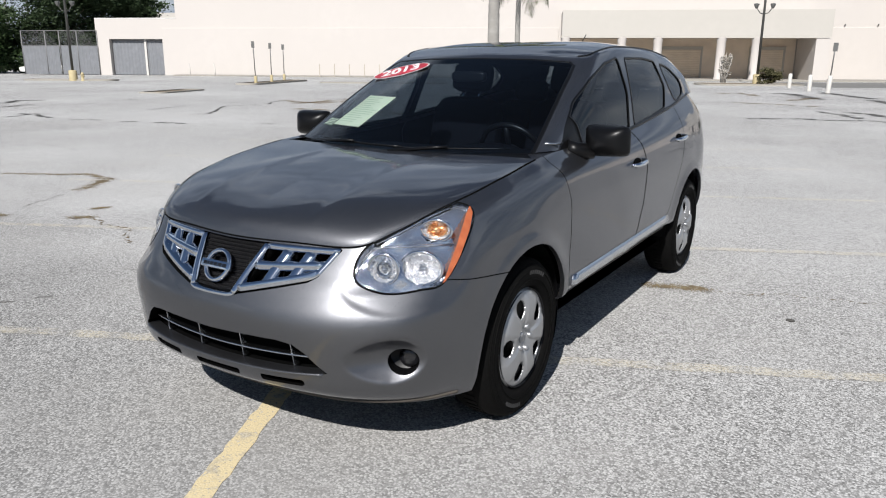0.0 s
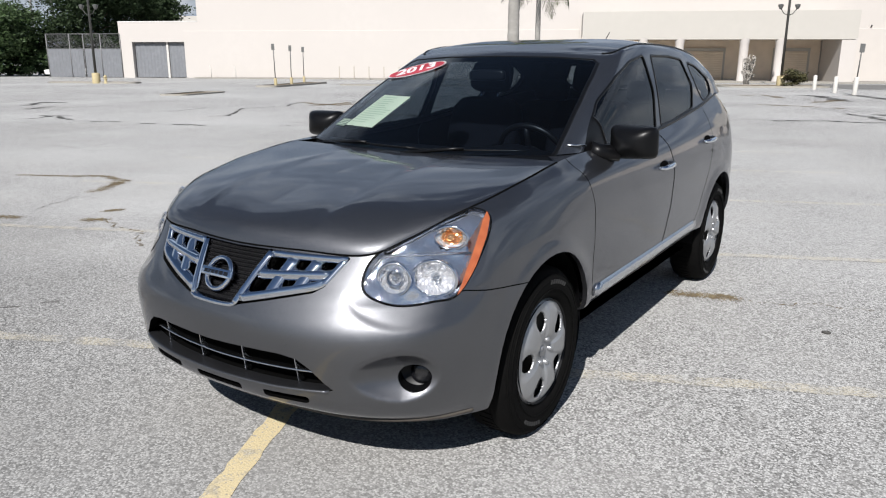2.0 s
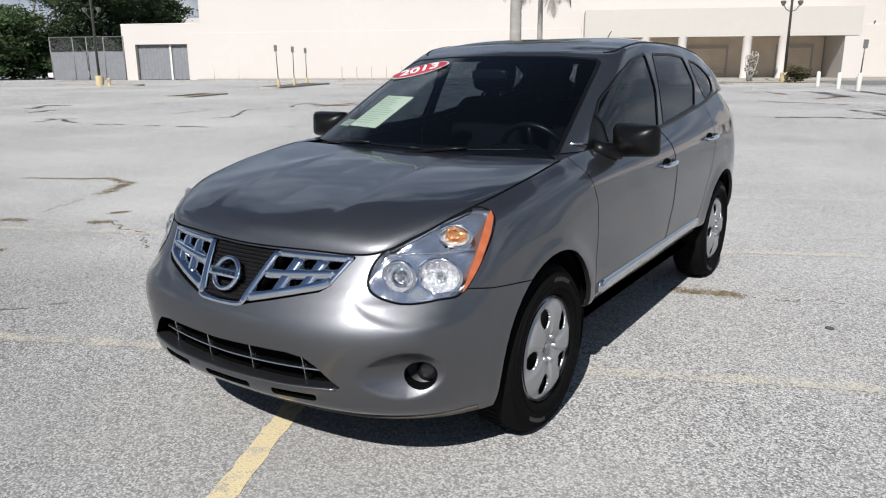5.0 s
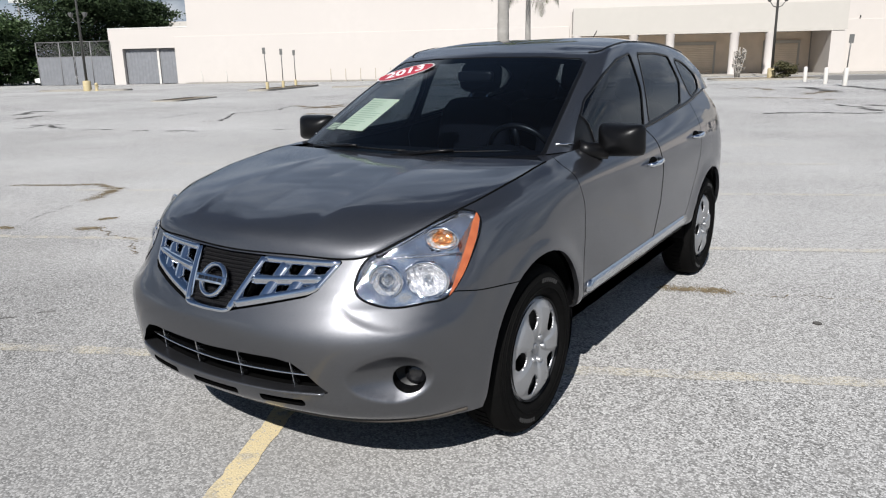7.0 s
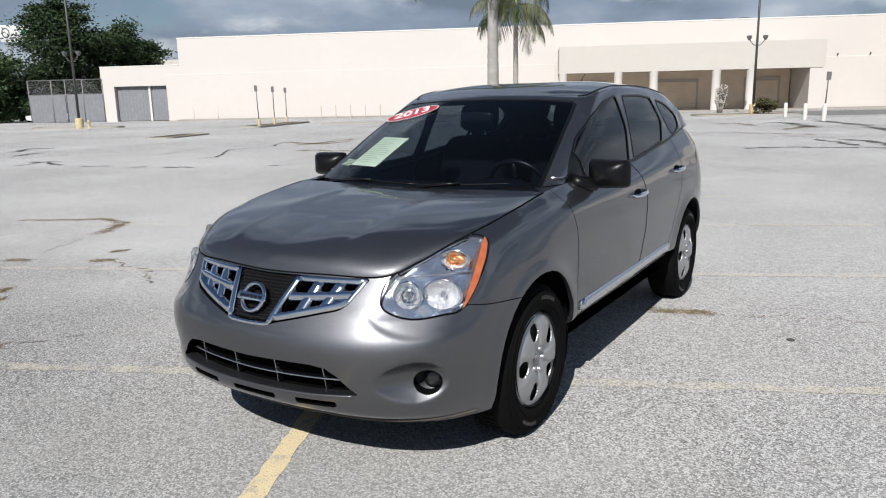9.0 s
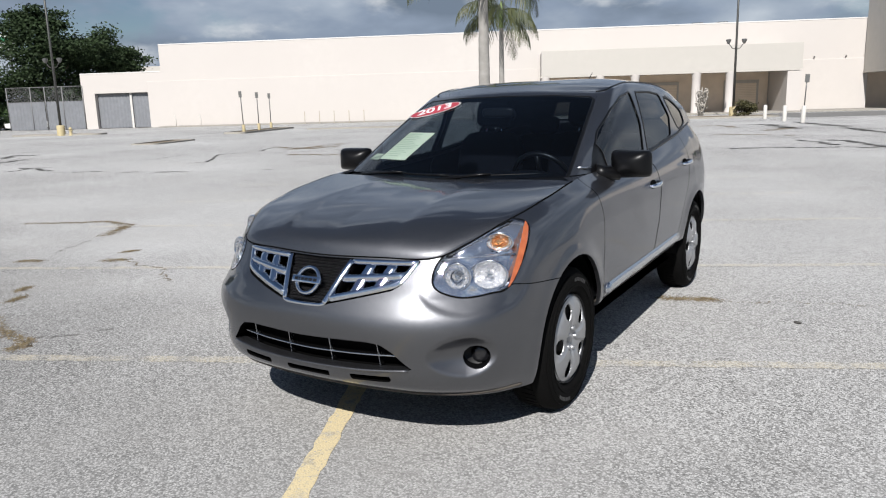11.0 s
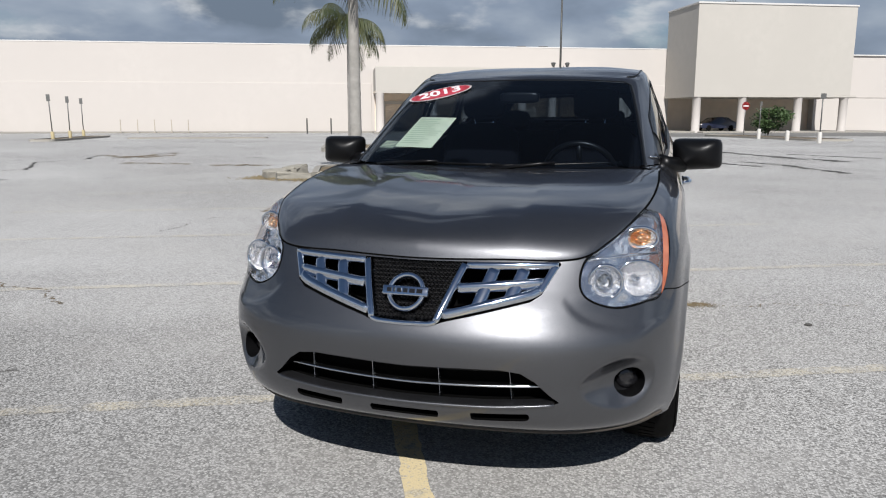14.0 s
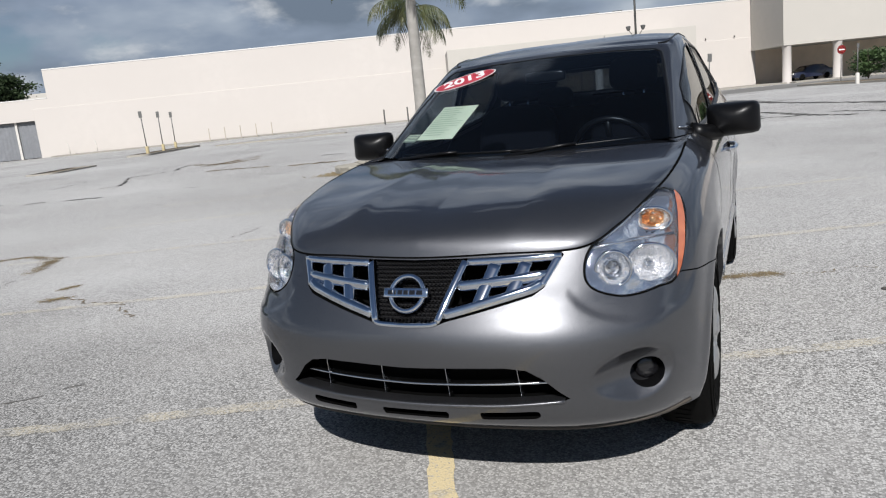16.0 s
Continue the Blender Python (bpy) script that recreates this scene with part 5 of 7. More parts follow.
        part("lug_nut", nut, CAPSILVER, hc)
    boss = lathe([(0, .012), (.018, .011), (.024, .004), (.026, -.012)], 20, "x")
    transform(boss, m @ Matrix.Translation((.085, 0, 0)))
    part("cap_centre", boss, CAPSILVER, hc)
    return w


for sx in (1, -1):
    for y in (HUB_F, HUB_R):
        wheel_thing(sx, y)

# cabin fittings
dash = bmesh.new()
rows_ = []
for k in range(21):
    x = -.66 + 1.32 * k / 20
    b_ = .012 * math.exp(-((x - .36) / .16) ** 2)
    f = .045 * (x / .66) ** 2
    rows_.append([dash.verts.new(p) for p in ((x, .30 + f, 1.055), (x, .48 + f, 1.070 + b_), (x, .66, 1.066 + 3 * b_), (x, .74, 1.03 + 2 * b_), (x, .76, .88), (x, .66, .72))])
for a, b in zip(rows_, rows_[1:]):
    for q in range(5):
        dash.faces.new((a[q], b[q], b[q + 1], a[q + 1]))
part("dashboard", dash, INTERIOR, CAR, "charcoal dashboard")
sw = bmesh.new()
sm = Matrix.Translation((.36, .86, 1.02)) @ Euler((radians(-62), 0, 0)).to_matrix().to_4x4()
add_tube(sw, [sm @ Vector((.185 * math.cos(a), .185 * math.sin(a), 0)) for a in steps(0, 2 * math.pi, 40)[:-1]], .016, 10, True)
for a in (0, math.pi, -math.pi / 2):
    add_tube(sw, [sm @ Vector((.03 * math.cos(a), .03 * math.sin(a), -.02)), sm @ Vector((.18 * math.cos(a), .18 * math.sin(a), 0))], .016, 6)
add_tube(sw, [sm @ Vector((0, 0, -.05)), sm @ Vector((0, 0, .0))], .07, 16)
part("steering_wheel", sw, BLACK, CAR)


def rounded_block(lo, hi, m, p=5.0):
    b = bmesh.new()
    bmesh.ops.create_uvsphere(b, u_segments=24, v_segments=16, radius=1.0)
    for v in b.verts:
        k = (abs(v.co.x) ** p + abs(v.co.y) ** p + abs(v.co.z) ** p) ** (1 / p)
        v.co = v.co / k
        v.co = Vector(((lo[i] + hi[i]) / 2 + v.co[i] * (hi[i] - lo[i]) / 2 for i in range(3)))
    return transform(b, m)


for x in (.36, -.36):
    seat = new("front_seat")
    seat.parent = CAR
    seat["label"] = "charcoal cloth front seat"
    I4 = Matrix.Identity(4)
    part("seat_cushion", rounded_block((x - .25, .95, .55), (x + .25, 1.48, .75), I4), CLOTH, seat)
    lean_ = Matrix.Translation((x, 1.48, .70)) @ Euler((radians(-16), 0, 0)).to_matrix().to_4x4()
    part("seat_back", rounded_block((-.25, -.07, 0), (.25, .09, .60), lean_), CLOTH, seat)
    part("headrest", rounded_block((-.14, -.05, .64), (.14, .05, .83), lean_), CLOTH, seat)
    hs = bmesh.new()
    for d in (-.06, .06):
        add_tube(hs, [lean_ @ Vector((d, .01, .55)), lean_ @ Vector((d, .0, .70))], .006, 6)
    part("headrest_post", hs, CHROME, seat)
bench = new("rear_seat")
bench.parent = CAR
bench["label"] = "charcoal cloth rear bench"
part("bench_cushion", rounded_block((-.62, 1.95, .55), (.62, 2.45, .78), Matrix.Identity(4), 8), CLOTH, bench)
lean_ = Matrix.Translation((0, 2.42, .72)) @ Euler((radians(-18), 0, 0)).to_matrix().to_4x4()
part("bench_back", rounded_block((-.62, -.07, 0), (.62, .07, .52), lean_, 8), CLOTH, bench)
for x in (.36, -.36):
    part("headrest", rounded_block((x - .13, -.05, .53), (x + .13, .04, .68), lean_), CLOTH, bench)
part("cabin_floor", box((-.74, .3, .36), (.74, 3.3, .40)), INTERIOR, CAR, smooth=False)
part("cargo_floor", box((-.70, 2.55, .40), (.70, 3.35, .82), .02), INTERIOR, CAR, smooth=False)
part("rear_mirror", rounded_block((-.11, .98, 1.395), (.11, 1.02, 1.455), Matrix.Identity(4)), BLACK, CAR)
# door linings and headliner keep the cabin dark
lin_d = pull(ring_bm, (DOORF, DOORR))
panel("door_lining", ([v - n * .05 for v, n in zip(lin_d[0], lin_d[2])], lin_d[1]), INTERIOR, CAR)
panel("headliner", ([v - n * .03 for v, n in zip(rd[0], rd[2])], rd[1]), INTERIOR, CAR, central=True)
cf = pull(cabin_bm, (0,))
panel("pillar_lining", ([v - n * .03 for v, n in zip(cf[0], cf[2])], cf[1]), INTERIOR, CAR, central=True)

# corner of the cowl between hood, wing and pillar
cc = bmesh.new()
A_ = [cc.verts.new(loft(RING, 6.70 + .42 * k / 10, 7)) for k in range(11)]
B_ = [cc.verts.new(loft(CABIN, 2.25 + .80 * k / 10, 0) + np.array([0, 0, -.004])) for k in range(11)]
for k in range(10):
    cc.faces.new((A_[k], A_[k + 1], B_[k + 1], B_[k]))
bmesh.ops.recalc_face_normals(cc, faces=cc.faces)
part("cowl_corner", mirrored(cc), PAINT, CAR)
part("cowl_corner", cc, PAINT, CAR)

# price sheet and year sticker on the windscreen


def screen_frame(x, v, spin=0.0, lift=.003):
    """A pose lying on the windscreen: its x across, its y up the glass."""
    u = next(k / 100 for k in range(0, 300) if loft(CABIN, k / 100, v)[0] >= abs(x))
    p = Vector(loft(CABIN, u, v))
    du = (Vector(loft(CABIN, u + .05, v)) - p).normalized()
    dv = (Vector(loft(CABIN, u, v + .02)) - p).normalized()
    if x < 0:
        p.x, du, dv = -p.x, Vector((du.x, -du.y, -du.z)), Vector((-dv.x, dv.y, dv.z))
    n = du.cross(dv).normalized()
    dv = n.cross(du)
    m = Matrix((du, dv, n)).transposed().to_4x4()
    return Matrix.Translation(p + n * lift) @ m @ Euler((0, 0, radians(spin))).to_matrix().to_4x4()


def flat_outline(pts, m, thick=.0008):
    bm = bmesh.new()
    bm.faces.new([bm.verts.new((x, y, 0)) for x, y in pts])
    bmesh.ops.solidify(bm, geom=bm.faces[:], thickness=thick)
    return transform(bm, m)


SHEET = thing("price_sheet", None, "pale green printed price sheet on the windscreen", "paper")
sheet_m = screen_frame(-.393, .64, 0, .003)
part("sheet", flat_outline([(-.106, -.155), (.106, -.155), (.106, .155), (-.106, .155)], sheet_m), PAPER, SHEET, smooth=False)
pr = random.Random(4)
for k in range(13):
    y = .130 - k * .0205
    w = pr.uniform(.5, 1.0)
    part("print_line", flat_outline([(-.094, y - .003), (-.094 + .188 * w, y - .003), (-.094 + .188 * w, y + .003), (-.094, y + .003)], sheet_m @ Matrix.Translation((0, 0, .002))), INK, SHEET, smooth=False)
SMALL = thing("inspection_sticker", None, "small pale sticker on the windscreen corner", "sticker")
sm2 = screen_frame(-.565, .36, 0, .003)
part("sticker", flat_outline([(-.045, -.035), (.045, -.035), (.045, .035), (-.045, .035)], sm2), FADEDTAG, SMALL, smooth=False)
for k in range(4):
    part("print_line", flat_outline([(-.038, .018 - k * .014), (.036, .018 - k * .014), (.036, .023 - k * .014), (-.038, .023 - k * .014)], sm2 @ Matrix.Translation((0, 0, .002))), PAPER, SMALL, smooth=False)
YEAR = thing("year_sticker", None, "red oval year sticker on the windscreen reading 2013", "sticker")
ym = screen_frame(-.448, 1.585, 28, .006)
ell = lambda a, b: [(a * math.cos(t), b * math.sin(t)) for t in steps(0, 2 * math.pi, 40)[:-1]]
part("sticker_border", flat_outline(ell(.182, .078), ym), STICKERWHITE, YEAR, smooth=False)
part("sticker_face", flat_outline(ell(.171, .067), ym @ Matrix.Translation((0, 0, .0016))), STICKERRED, YEAR, smooth=False)
tcurve = bpy.data.curves.new("year_text", "FONT")
tcurve.body, tcurve.size, tcurve.align_x, tcurve.align_y, tcurve.extrude, tcurve.offset = "2013", .118, "CENTER", "CENTER", .0004, .0030
tob = bpy.data.objects.new("year_text", tcurve)
scene.collection.objects.link(tob)
bpy.context.view_layer.update()
tme = bpy.data.meshes.new_from_object(tob.evaluated_get(bpy.context.evaluated_depsgraph_get()))
bpy.data.objects.remove(tob)
tme.transform(ym @ Matrix.Translation((0, 0, .0040)) @ Matrix.Diagonal((1.04, .93, 1, 1)))
tme.materials.clear()
tme.materials.append(STICKERWHITE)
digits = new("sticker_digits", tme)
digits.parent = YEAR
for b_ in (ring_bm, cabin_bm, hood_bm, roof_bm):
    b_.free()

# ---- the lot ----
TH = math.atan(.457)
LOT = Matrix.Rotation(TH, 4, "Z")  # the lot's own axes: a along the shop front, b towards it
STORE_M = Matrix.Translation((0, 81.5, 0)) @ LOT


def lot(a, b, z=0.0):
    return LOT @ Vector((a, b, z))


gb = bmesh.new()
edges_ = [-2500, -400, -120, -60, -30, -14, -6, 0, 6, 14, 30, 60, 120, 400, 2500]
gv = [[gb.verts.new((x, y, 0)) for y in edges_] for x in edges_]
for i in range(len(edges_) - 1):
    for j in range(len(edges_) - 1):
        gb.faces.new((gv[i][j], gv[i + 1][j], gv[i + 1][j + 1], gv[i][j + 1]))
tagged(part("ground", gb, ASPHALT), "sun-bleached cracked asphalt of a wide empty car park", "ground", kind="structure")


def stroke(name, pts, width, material, z, label, jitter=.0, seed=0, step=.12, breaks=0.0, category="marking", kind="structure"):
    """A flat band along points on the ground, with uneven edges and worn gaps."""
    rr = random.Random(seed)
    P = [Vector((p[0], p[1], 0)) for p in pts]
    line = []
    for a, b in zip(P, P[1:]):
        n = max(1, int((b - a).length / step))
        line += [a + (b - a) * i / n for i in range(n)]
    line.append(P[-1])
    bm = bmesh.new()
    prev = None
    for i, p in enumerate(line):
        t = (line[min(i + 1, len(line) - 1)] - line[max(i - 1, 0)]).normalized()
        s = Vector((-t.y, t.x, 0))
        w = width * (1 + jitter * rr.uniform(-1, 1)) / 2
        o = jitter * width * rr.uniform(-.5, .5)
        cur = (bm.verts.new(p + s * (w + o) + Vector((0, 0, z))), bm.verts.new(p - s * (w - o) + Vector((0, 0, z))))
        if prev and rr.random() > breaks:
            bm.faces.new((prev[0], prev[1], cur[1], cur[0]))
        prev = cur
    bmesh.ops.delete(bm, geom=[v for v in bm.verts if not v.link_faces], context="VERTS")
    return tagged(part(name, bm, material, smooth=False), label, category, kind=kind)


def path_between(p, q, n, wob, seed):
    rr = random.Random(seed)
    P, Q = Vector(p), Vector(q)
    d = (Q - P)
    s = Vector((-d.y, d.x)).normalized()
    res, off = [], 0
    for i in range(n + 1):
        off = off * .6 + rr.uniform(-wob, wob)
        res.append(P + d * i / n + s * off * (1 if 0 < i < n else 0))
    return res


# stall lines: one long middle line and cross lines every 2.57 m
mid = [lot(-.33, b) for b in steps(-7, 16, 20)]
stroke("parking_line", mid, .10, LINE, .0022, "worn pale yellow painted stall line", .10, 3, .05, .0)
for k in range(-1, 5):
    b = .235 + 2.57 * k
    for a0, a1, sd in ((-.28 - 5.0, -.39, 11), (-.27, 4.9, 12)):
        stroke("parking_line", [lot(a, b) for a in steps(a0, a1, 10)], .10, FAINT, .0022, "worn pale yellow painted stall line", .16, sd + 7 * k, .04, .0)

# cracks with dirt and dry grass


def wobbly(pts, n, wob, seed):
    """A ragged line through the points."""
    res = []
    for k, (p, q) in enumerate(zip(pts, pts[1:])):
        res += path_between(p, q, n, wob, seed + 31 * k)[0 if k == 0 else 1:]
    return res


NEAR_CRACKS = [([(-8.22, 2.50), (-7.54, 2.85), (-7.2, 3.10), (-6.62, 3.01)], .10, 1), ([(-6.62, 3.01), (-6.35, 2.64), (-6.13, 2.28)], .15, 2), ([(-4.72, 1.33), (-4.52, 1.43)], .085, 4), ([(-4.52, 1.43), (-3.97, 1.31), (-3.61, 1.16), (-3.32, .97)], .030, 3), ([(-4.93, 1.69), (-4.86, 1.82)], .06, 10), ([(-5.56, .90), (-5.33, 1.01)], .075, 5),
               ([(-4.30, .28), (-4.22, .13)], .05, 8), ([(-4.0, .06), (-3.93, -.10)], .06, 11), ([(-3.6, -.4), (-3.1, -.60), (-2.71, -.65), (-2.64, -.80)], .06, 9), ([(.75, 2.17), (.98, 2.26), (1.16, 2.29)], .075, 6), ([(1.16, 2.29), (1.50, 2.43), (2.2, 2.62)], .014, 7)]
for pts, w, sd in NEAR_CRACKS:
    stroke("crack", wobbly(pts, 9, .06, sd), w * .55, CRACK, .003, "dirt-filled crack in the asphalt", .95, sd, .018, .30, "crack", "stuff")
# thin dark cracks near by, worn tar lines and brown seams farther off
THIN = [[(-5.61, 1.34), (-5.81, 1.63), (-5.97, 2.02)], [(-2.76, -.57), (-2.60, -.46), (-2.41, -.21)], [(-12.33, 4.63), (-11.5, 4.84), (-10.34, 4.75), (-9.81, 4.59)], [(-4.90, 4.05), (-4.89, 4.38), (-4.99, 4.80)],
        [(-5.03, 5.18), (-4.87, 5.61)], [(-9.82, 3.21), (-9.66, 3.27)], [(.28, 14.09), (.48, 15.20)]]
for k, pts in enumerate(THIN):
    stroke("crack", wobbly(pts, 7, .03, 60 + k), .013, SEAMGREY, .003, "thin dark crack in the asphalt", .8, 60 + k, .05, .18, "crack", "stuff")
LEFT_SEAMS = [([(-16.41, 8.57), (-15.68, 8.90)], .14), ([(-14.80, 8.95), (-14.45, 9.03)], .10), ([(-13.88, 9.16), (-13.02, 9.36)], .13), ([(-11.45, 10.45), (-11.26, 10.60)], .10),
              ([(-18.89, 7.99), (-18.73, 8.37), (-19.36, 9.14), (-17.25, 8.54)], .16), ([(-19.65, 8.89), (-18.86, 9.44)], .16), ([(-25.52, 11.60), (-27.05, 13.08), (-26.49, 13.78)], .40), ([(-23.10, 10.28), (-24.12, 11.83)], .25),
              ([(-24.48, 15.64), (-24.67, 16.31)], .16), ([(-18.37, 12.29), (-19.20, 14.46)], .06), ([(-15.64, 11.69), (-15.33, 12.16), (-17.85, 14.93), (-17.71, 17.01), (-19.10, 18.93)], .09), ([(-13.05, 19.14), (-12.22, 19.27)], .20)]
MID_SEAMS = [([(-17.09, 17.71), (-17.44, 19.77), (-17.82, 21.71)], .45), ([(-15.0, 15.5), (-12.70, 15.55)], .30), ([(-11.78, 15.20), (-11.02, 15.53), (-10.15, 15.86)], .36), ([(-19.25, 19.26), (-16.51, 18.30), (-16.69, 20.34)], .30),
             ([(-4.75, 6.13), (-4.78, 6.74)], .10), ([(-3.71, 28.96), (-1.77, 28.29), (-.41, 27.71)], .28), ([(-6.44, 38.32), (-5.51, 39.70), (-4.07, 36.19)], .45), ([(-2.23, 31.96), (-1.43, 35.55)], .40)]
RIGHT_SEAMS = [([(-1.62, 19.63), (-.34, 20.51), (.57, 20.31), (1.41, 20.89), (2.24, 20.43)], .26), ([(-.24, 24.53), (.54, 23.18), (1.09, 21.41)], .26), ([(.54, 24.52), (1.23, 23.83)], .30), ([(1.31, 23.83), (1.96, 22.0), (2.6, 20.3), (3.39, 19.2)], .28),
               ([(-3.63, 40.83), (-2.09, 37.14), (-.95, 34.13)], .55), ([(-1.82, 42.91), (-.49, 39.78), (.91, 36.33)], .60), ([(1.23, 33.06), (2.07, 33.48)], .45), ([(3.19, 21.54), (4.10, 20.12), (5.11, 16.89)], .25),
               ([(.85, 34.94), (2.02, 30.97), (3.53, 27.54), (5.42, 23.79), (6.13, 22.47)], .42), ([(5.2, 27.5), (8.2, 24.5)], .30)]
for sd, (seams, m_) in enumerate(((LEFT_SEAMS, DARKCRACK), (MID_SEAMS, CRACK), (RIGHT_SEAMS, DARKCRACK))):
    for k, (pts, w) in enumerate(seams):
        stroke("crack", wobbly(pts, 8, .06 + .15 * w, 90 + 20 * sd + k), w, m_, .0045, "weathered seam in the asphalt", .80, 90 + 20 * sd + k, .08 + .10 * w, .12, "crack", "stuff")


def tufts(name, segs, n, size, seed, material, label):
    """Many thin blades along cracks."""
    rr_ = random.Random(seed)
    vs, fs = [], []
    for (p, q, w) in segs:
        for k in range(n):
            t = rr_.random()
            c = Vector((p[0] + (q[0] - p[0]) * t + rr_.gauss(0, w), p[1] + (q[1] - p[1]) * t + rr_.gauss(0, w), .002))
            a, h = rr_.uniform(0, 6.28), size * rr_.uniform(.3, 1.0)
            s = Vector((math.cos(a), math.sin(a), 0))
            d = Vector((rr_.uniform(-1, 1), rr_.uniform(-1, 1), 0)) * h * 1.2
            i = len(vs)
            vs += [c - s * .003, c + s * .003, c + d * .5 + Vector((0, 0, h * .5)) + s * .002, c + d + Vector((0, 0, h * .55))]
            fs += [(i, i + 1, i + 2), (i, i + 2, i + 3)]
    tagged(part(name, (vs, fs), material, smooth=False), label, "dry grass", kind="stuff")


near_segs = [(p, q, .24 * w + .010) for pts, w, sd in NEAR_CRACKS if w > .03 for p, q in zip(pts, pts[1:])]
tufts("dry_grass", near_segs, 260, .014, 5, DRYGRASS, "thin dry grass growing in asphalt cracks")
tufts("dirt_crumbs", [(p, q, w * 1.5) for p, q, w in near_segs], 520, .007, 6, CRACK, "brown dirt crumbs along asphalt cracks")
stone = bmesh.new()
bmesh.ops.create_icosphere(stone, subdivisions=2, radius=.02, matrix=Matrix.Translation((1.728, 1.92, .008)) @ Matrix.Diagonal((1.3, .8, .5, 1)))
tagged(part("pebble", stone, DARKCRACK), "small dark lump lying on the asphalt", "pebble")

# drive in front of the shop, walk along its wall
dv = bmesh.new()
dq = [dv.verts.new(STORE_M @ Vector(p)) for p in ((-14, -24, .008), (60, -24, .008), (60, -9.5, .008), (-14, -9.5, .008))]
dv.faces.new(dq)
tagged(part("drive", dv, ROADGREY, smooth=False), "grey asphalt drive in front of the shops", "road", kind="structure")
wk = bmesh.new()
add_box(wk, (-72, -2.2, 0), (-31.5, -.2, .14), .02, None)
add_box(wk, (-31.5, -7.0, 0), (1, -.2, .14), .02, None)
add_box(wk, (1.1, -8.2, 0), (24, -.2, .12), .02, None)
transform(wk, STORE_M)
tagged(part("pavement", wk, KERB, smooth=False), "raised concrete walk along the shop wall", "pavement", kind="structure")


def island(name, c, la, lb, label, h=.13, grass=True):
    """A low kerbed bed on the lot's axes."""
    t = thing(name, Matrix.Translation((c[0], c[1], 0)) @ LOT, label, "kerb island", kind="structure")
    bm = bmesh.new()
    out = rounded([(-la / 2, -lb / 2), (la / 2, -lb / 2), (la / 2, lb / 2), (-la / 2, lb / 2)], min(la, lb) * .4, 6)
    inn = rounded([(-la / 2 + .15, -lb / 2 + .15), (la / 2 - .15, -lb / 2 + .15), (la / 2 - .15, lb / 2 - .15), (-la / 2 + .15, lb / 2 - .15)], min(la, lb) * .33, 6)
    A = [bm.verts.new((x, y, 0)) for x, y in out]
    B = [bm.verts.new((x * .995, y * .995, h)) for x, y in out]
    C = [bm.verts.new((x, y, h)) for x, y in inn]
    D = [bm.verts.new((x, y, h - .05)) for x, y in inn]
    k = len(A)
    for P_, Q_ in ((A, B), (B, C), (C, D)):
        for i in range(k):
            bm.faces.new((P_[i], P_[(i + 1) % k], Q_[(i + 1) % k], Q_[i]))
    part("kerb", bm, KERB, t, smooth=False)
    fill = bmesh.new()
    fill.faces.new([fill.verts.new((x, y, h - .045)) for x, y in inn])
    part("bed", fill, CRACK if grass else KERB, t, smooth=False)
    return t


island("kerb_island", (-37.6, 37.4), 1.6, 11.5, "low kerbed bed round three sign posts")
island("kerb_island", (-30.5, 38.8 + 2.5), 9.5, 1.2, "low worn kerb strip", .10)
island("kerb_island", (-29.7, 22.2), 1.5, 4.8, "low oval bed of dry dirt in the lot", .07)
island("kerb_island", (-53.5, 31.4), 7.5, 1.6, "kerbed bed at the foot of a lamp post")
island("kerb_island", (-8.0, 56.3), 7.5, 4.6, "kerbed bed with a lamp post and shrub")
island("kerb_island", (-6.45, 13.5), 2.1, 4.4, "worn kerbed bed at the foot of a palm", .10)
island("kerb_island", (-12.5, 26.8), 2.5, 5.2, "worn kerbed bed at the foot of a palm", .16)
island("kerb_island", (7.9, 53.5), 2.8, 15.0, "kerbed bed with posts and a shrub")

def kerb_stone(p, size, turn, seed, label):
    """A broken, tilted piece of kerb."""
    rr_ = random.Random(seed)
    bm = box((-size[0] / 2, -size[1] / 2, -.03), (size[0] / 2, size[1] / 2, size[2]), .03)
    bmesh.ops.subdivide_edges(bm, edges=bm.edges[:], cuts=1)
    for v in bm.verts:
        v.co += Vector((rr_.uniform(-1, 1), rr_.uniform(-1, 1), rr_.uniform(-1, 1))) * .025
    t = part("kerb_stone", bm, KERBPALE, None, smooth=False)
    t.matrix_world = Matrix.Translation((p[0], p[1], 0)) @ Euler((rr_.uniform(-.12, .12), rr_.uniform(-.12, .12), TH + turn)).to_matrix().to_4x4()
    tagged(t, label, "stone", "broken kerb stones")


for k, (x, y, l_, w, h_, tn) in enumerate(((-7.75, 12.3, 1.0, .30, .20, 1.5), (-7.55, 11.55, .55, .34, .26, .4), (-7.0, 11.35, .80, .28, .20, .1), (-6.3, 11.6, .70, .30, .22, .5), (-5.6, 12.0, .75, .28, .18, .3), (-7.3, 12.0, .45, .4, .34, .9))):
    kerb_stone((x, y), (l_, w, h_ * .75), tn, 300 + k, "broken pale kerb stone round a palm bed")
tufts("bed_grass", [((-8.0, 11.25), (-6.0, 11.0), .16), ((-7.9, 11.4), (-7.9, 12.6), .14), ((-7.2, 11.8), (-6.0, 12.4), .25)], 900, .09, 77, DRYGRASS, "dry grass and weeds round a palm bed")

# ---- the shop ----
STORE = thing("department_store", STORE_M, "long cream stucco shop with a columned canopy and an overhanging block", "building")


def store_part(name, lo, hi, material, label="", bevel=0.03, parent=STORE):
    return part(name, box(lo, hi, bevel), material, parent, label, smooth=False)


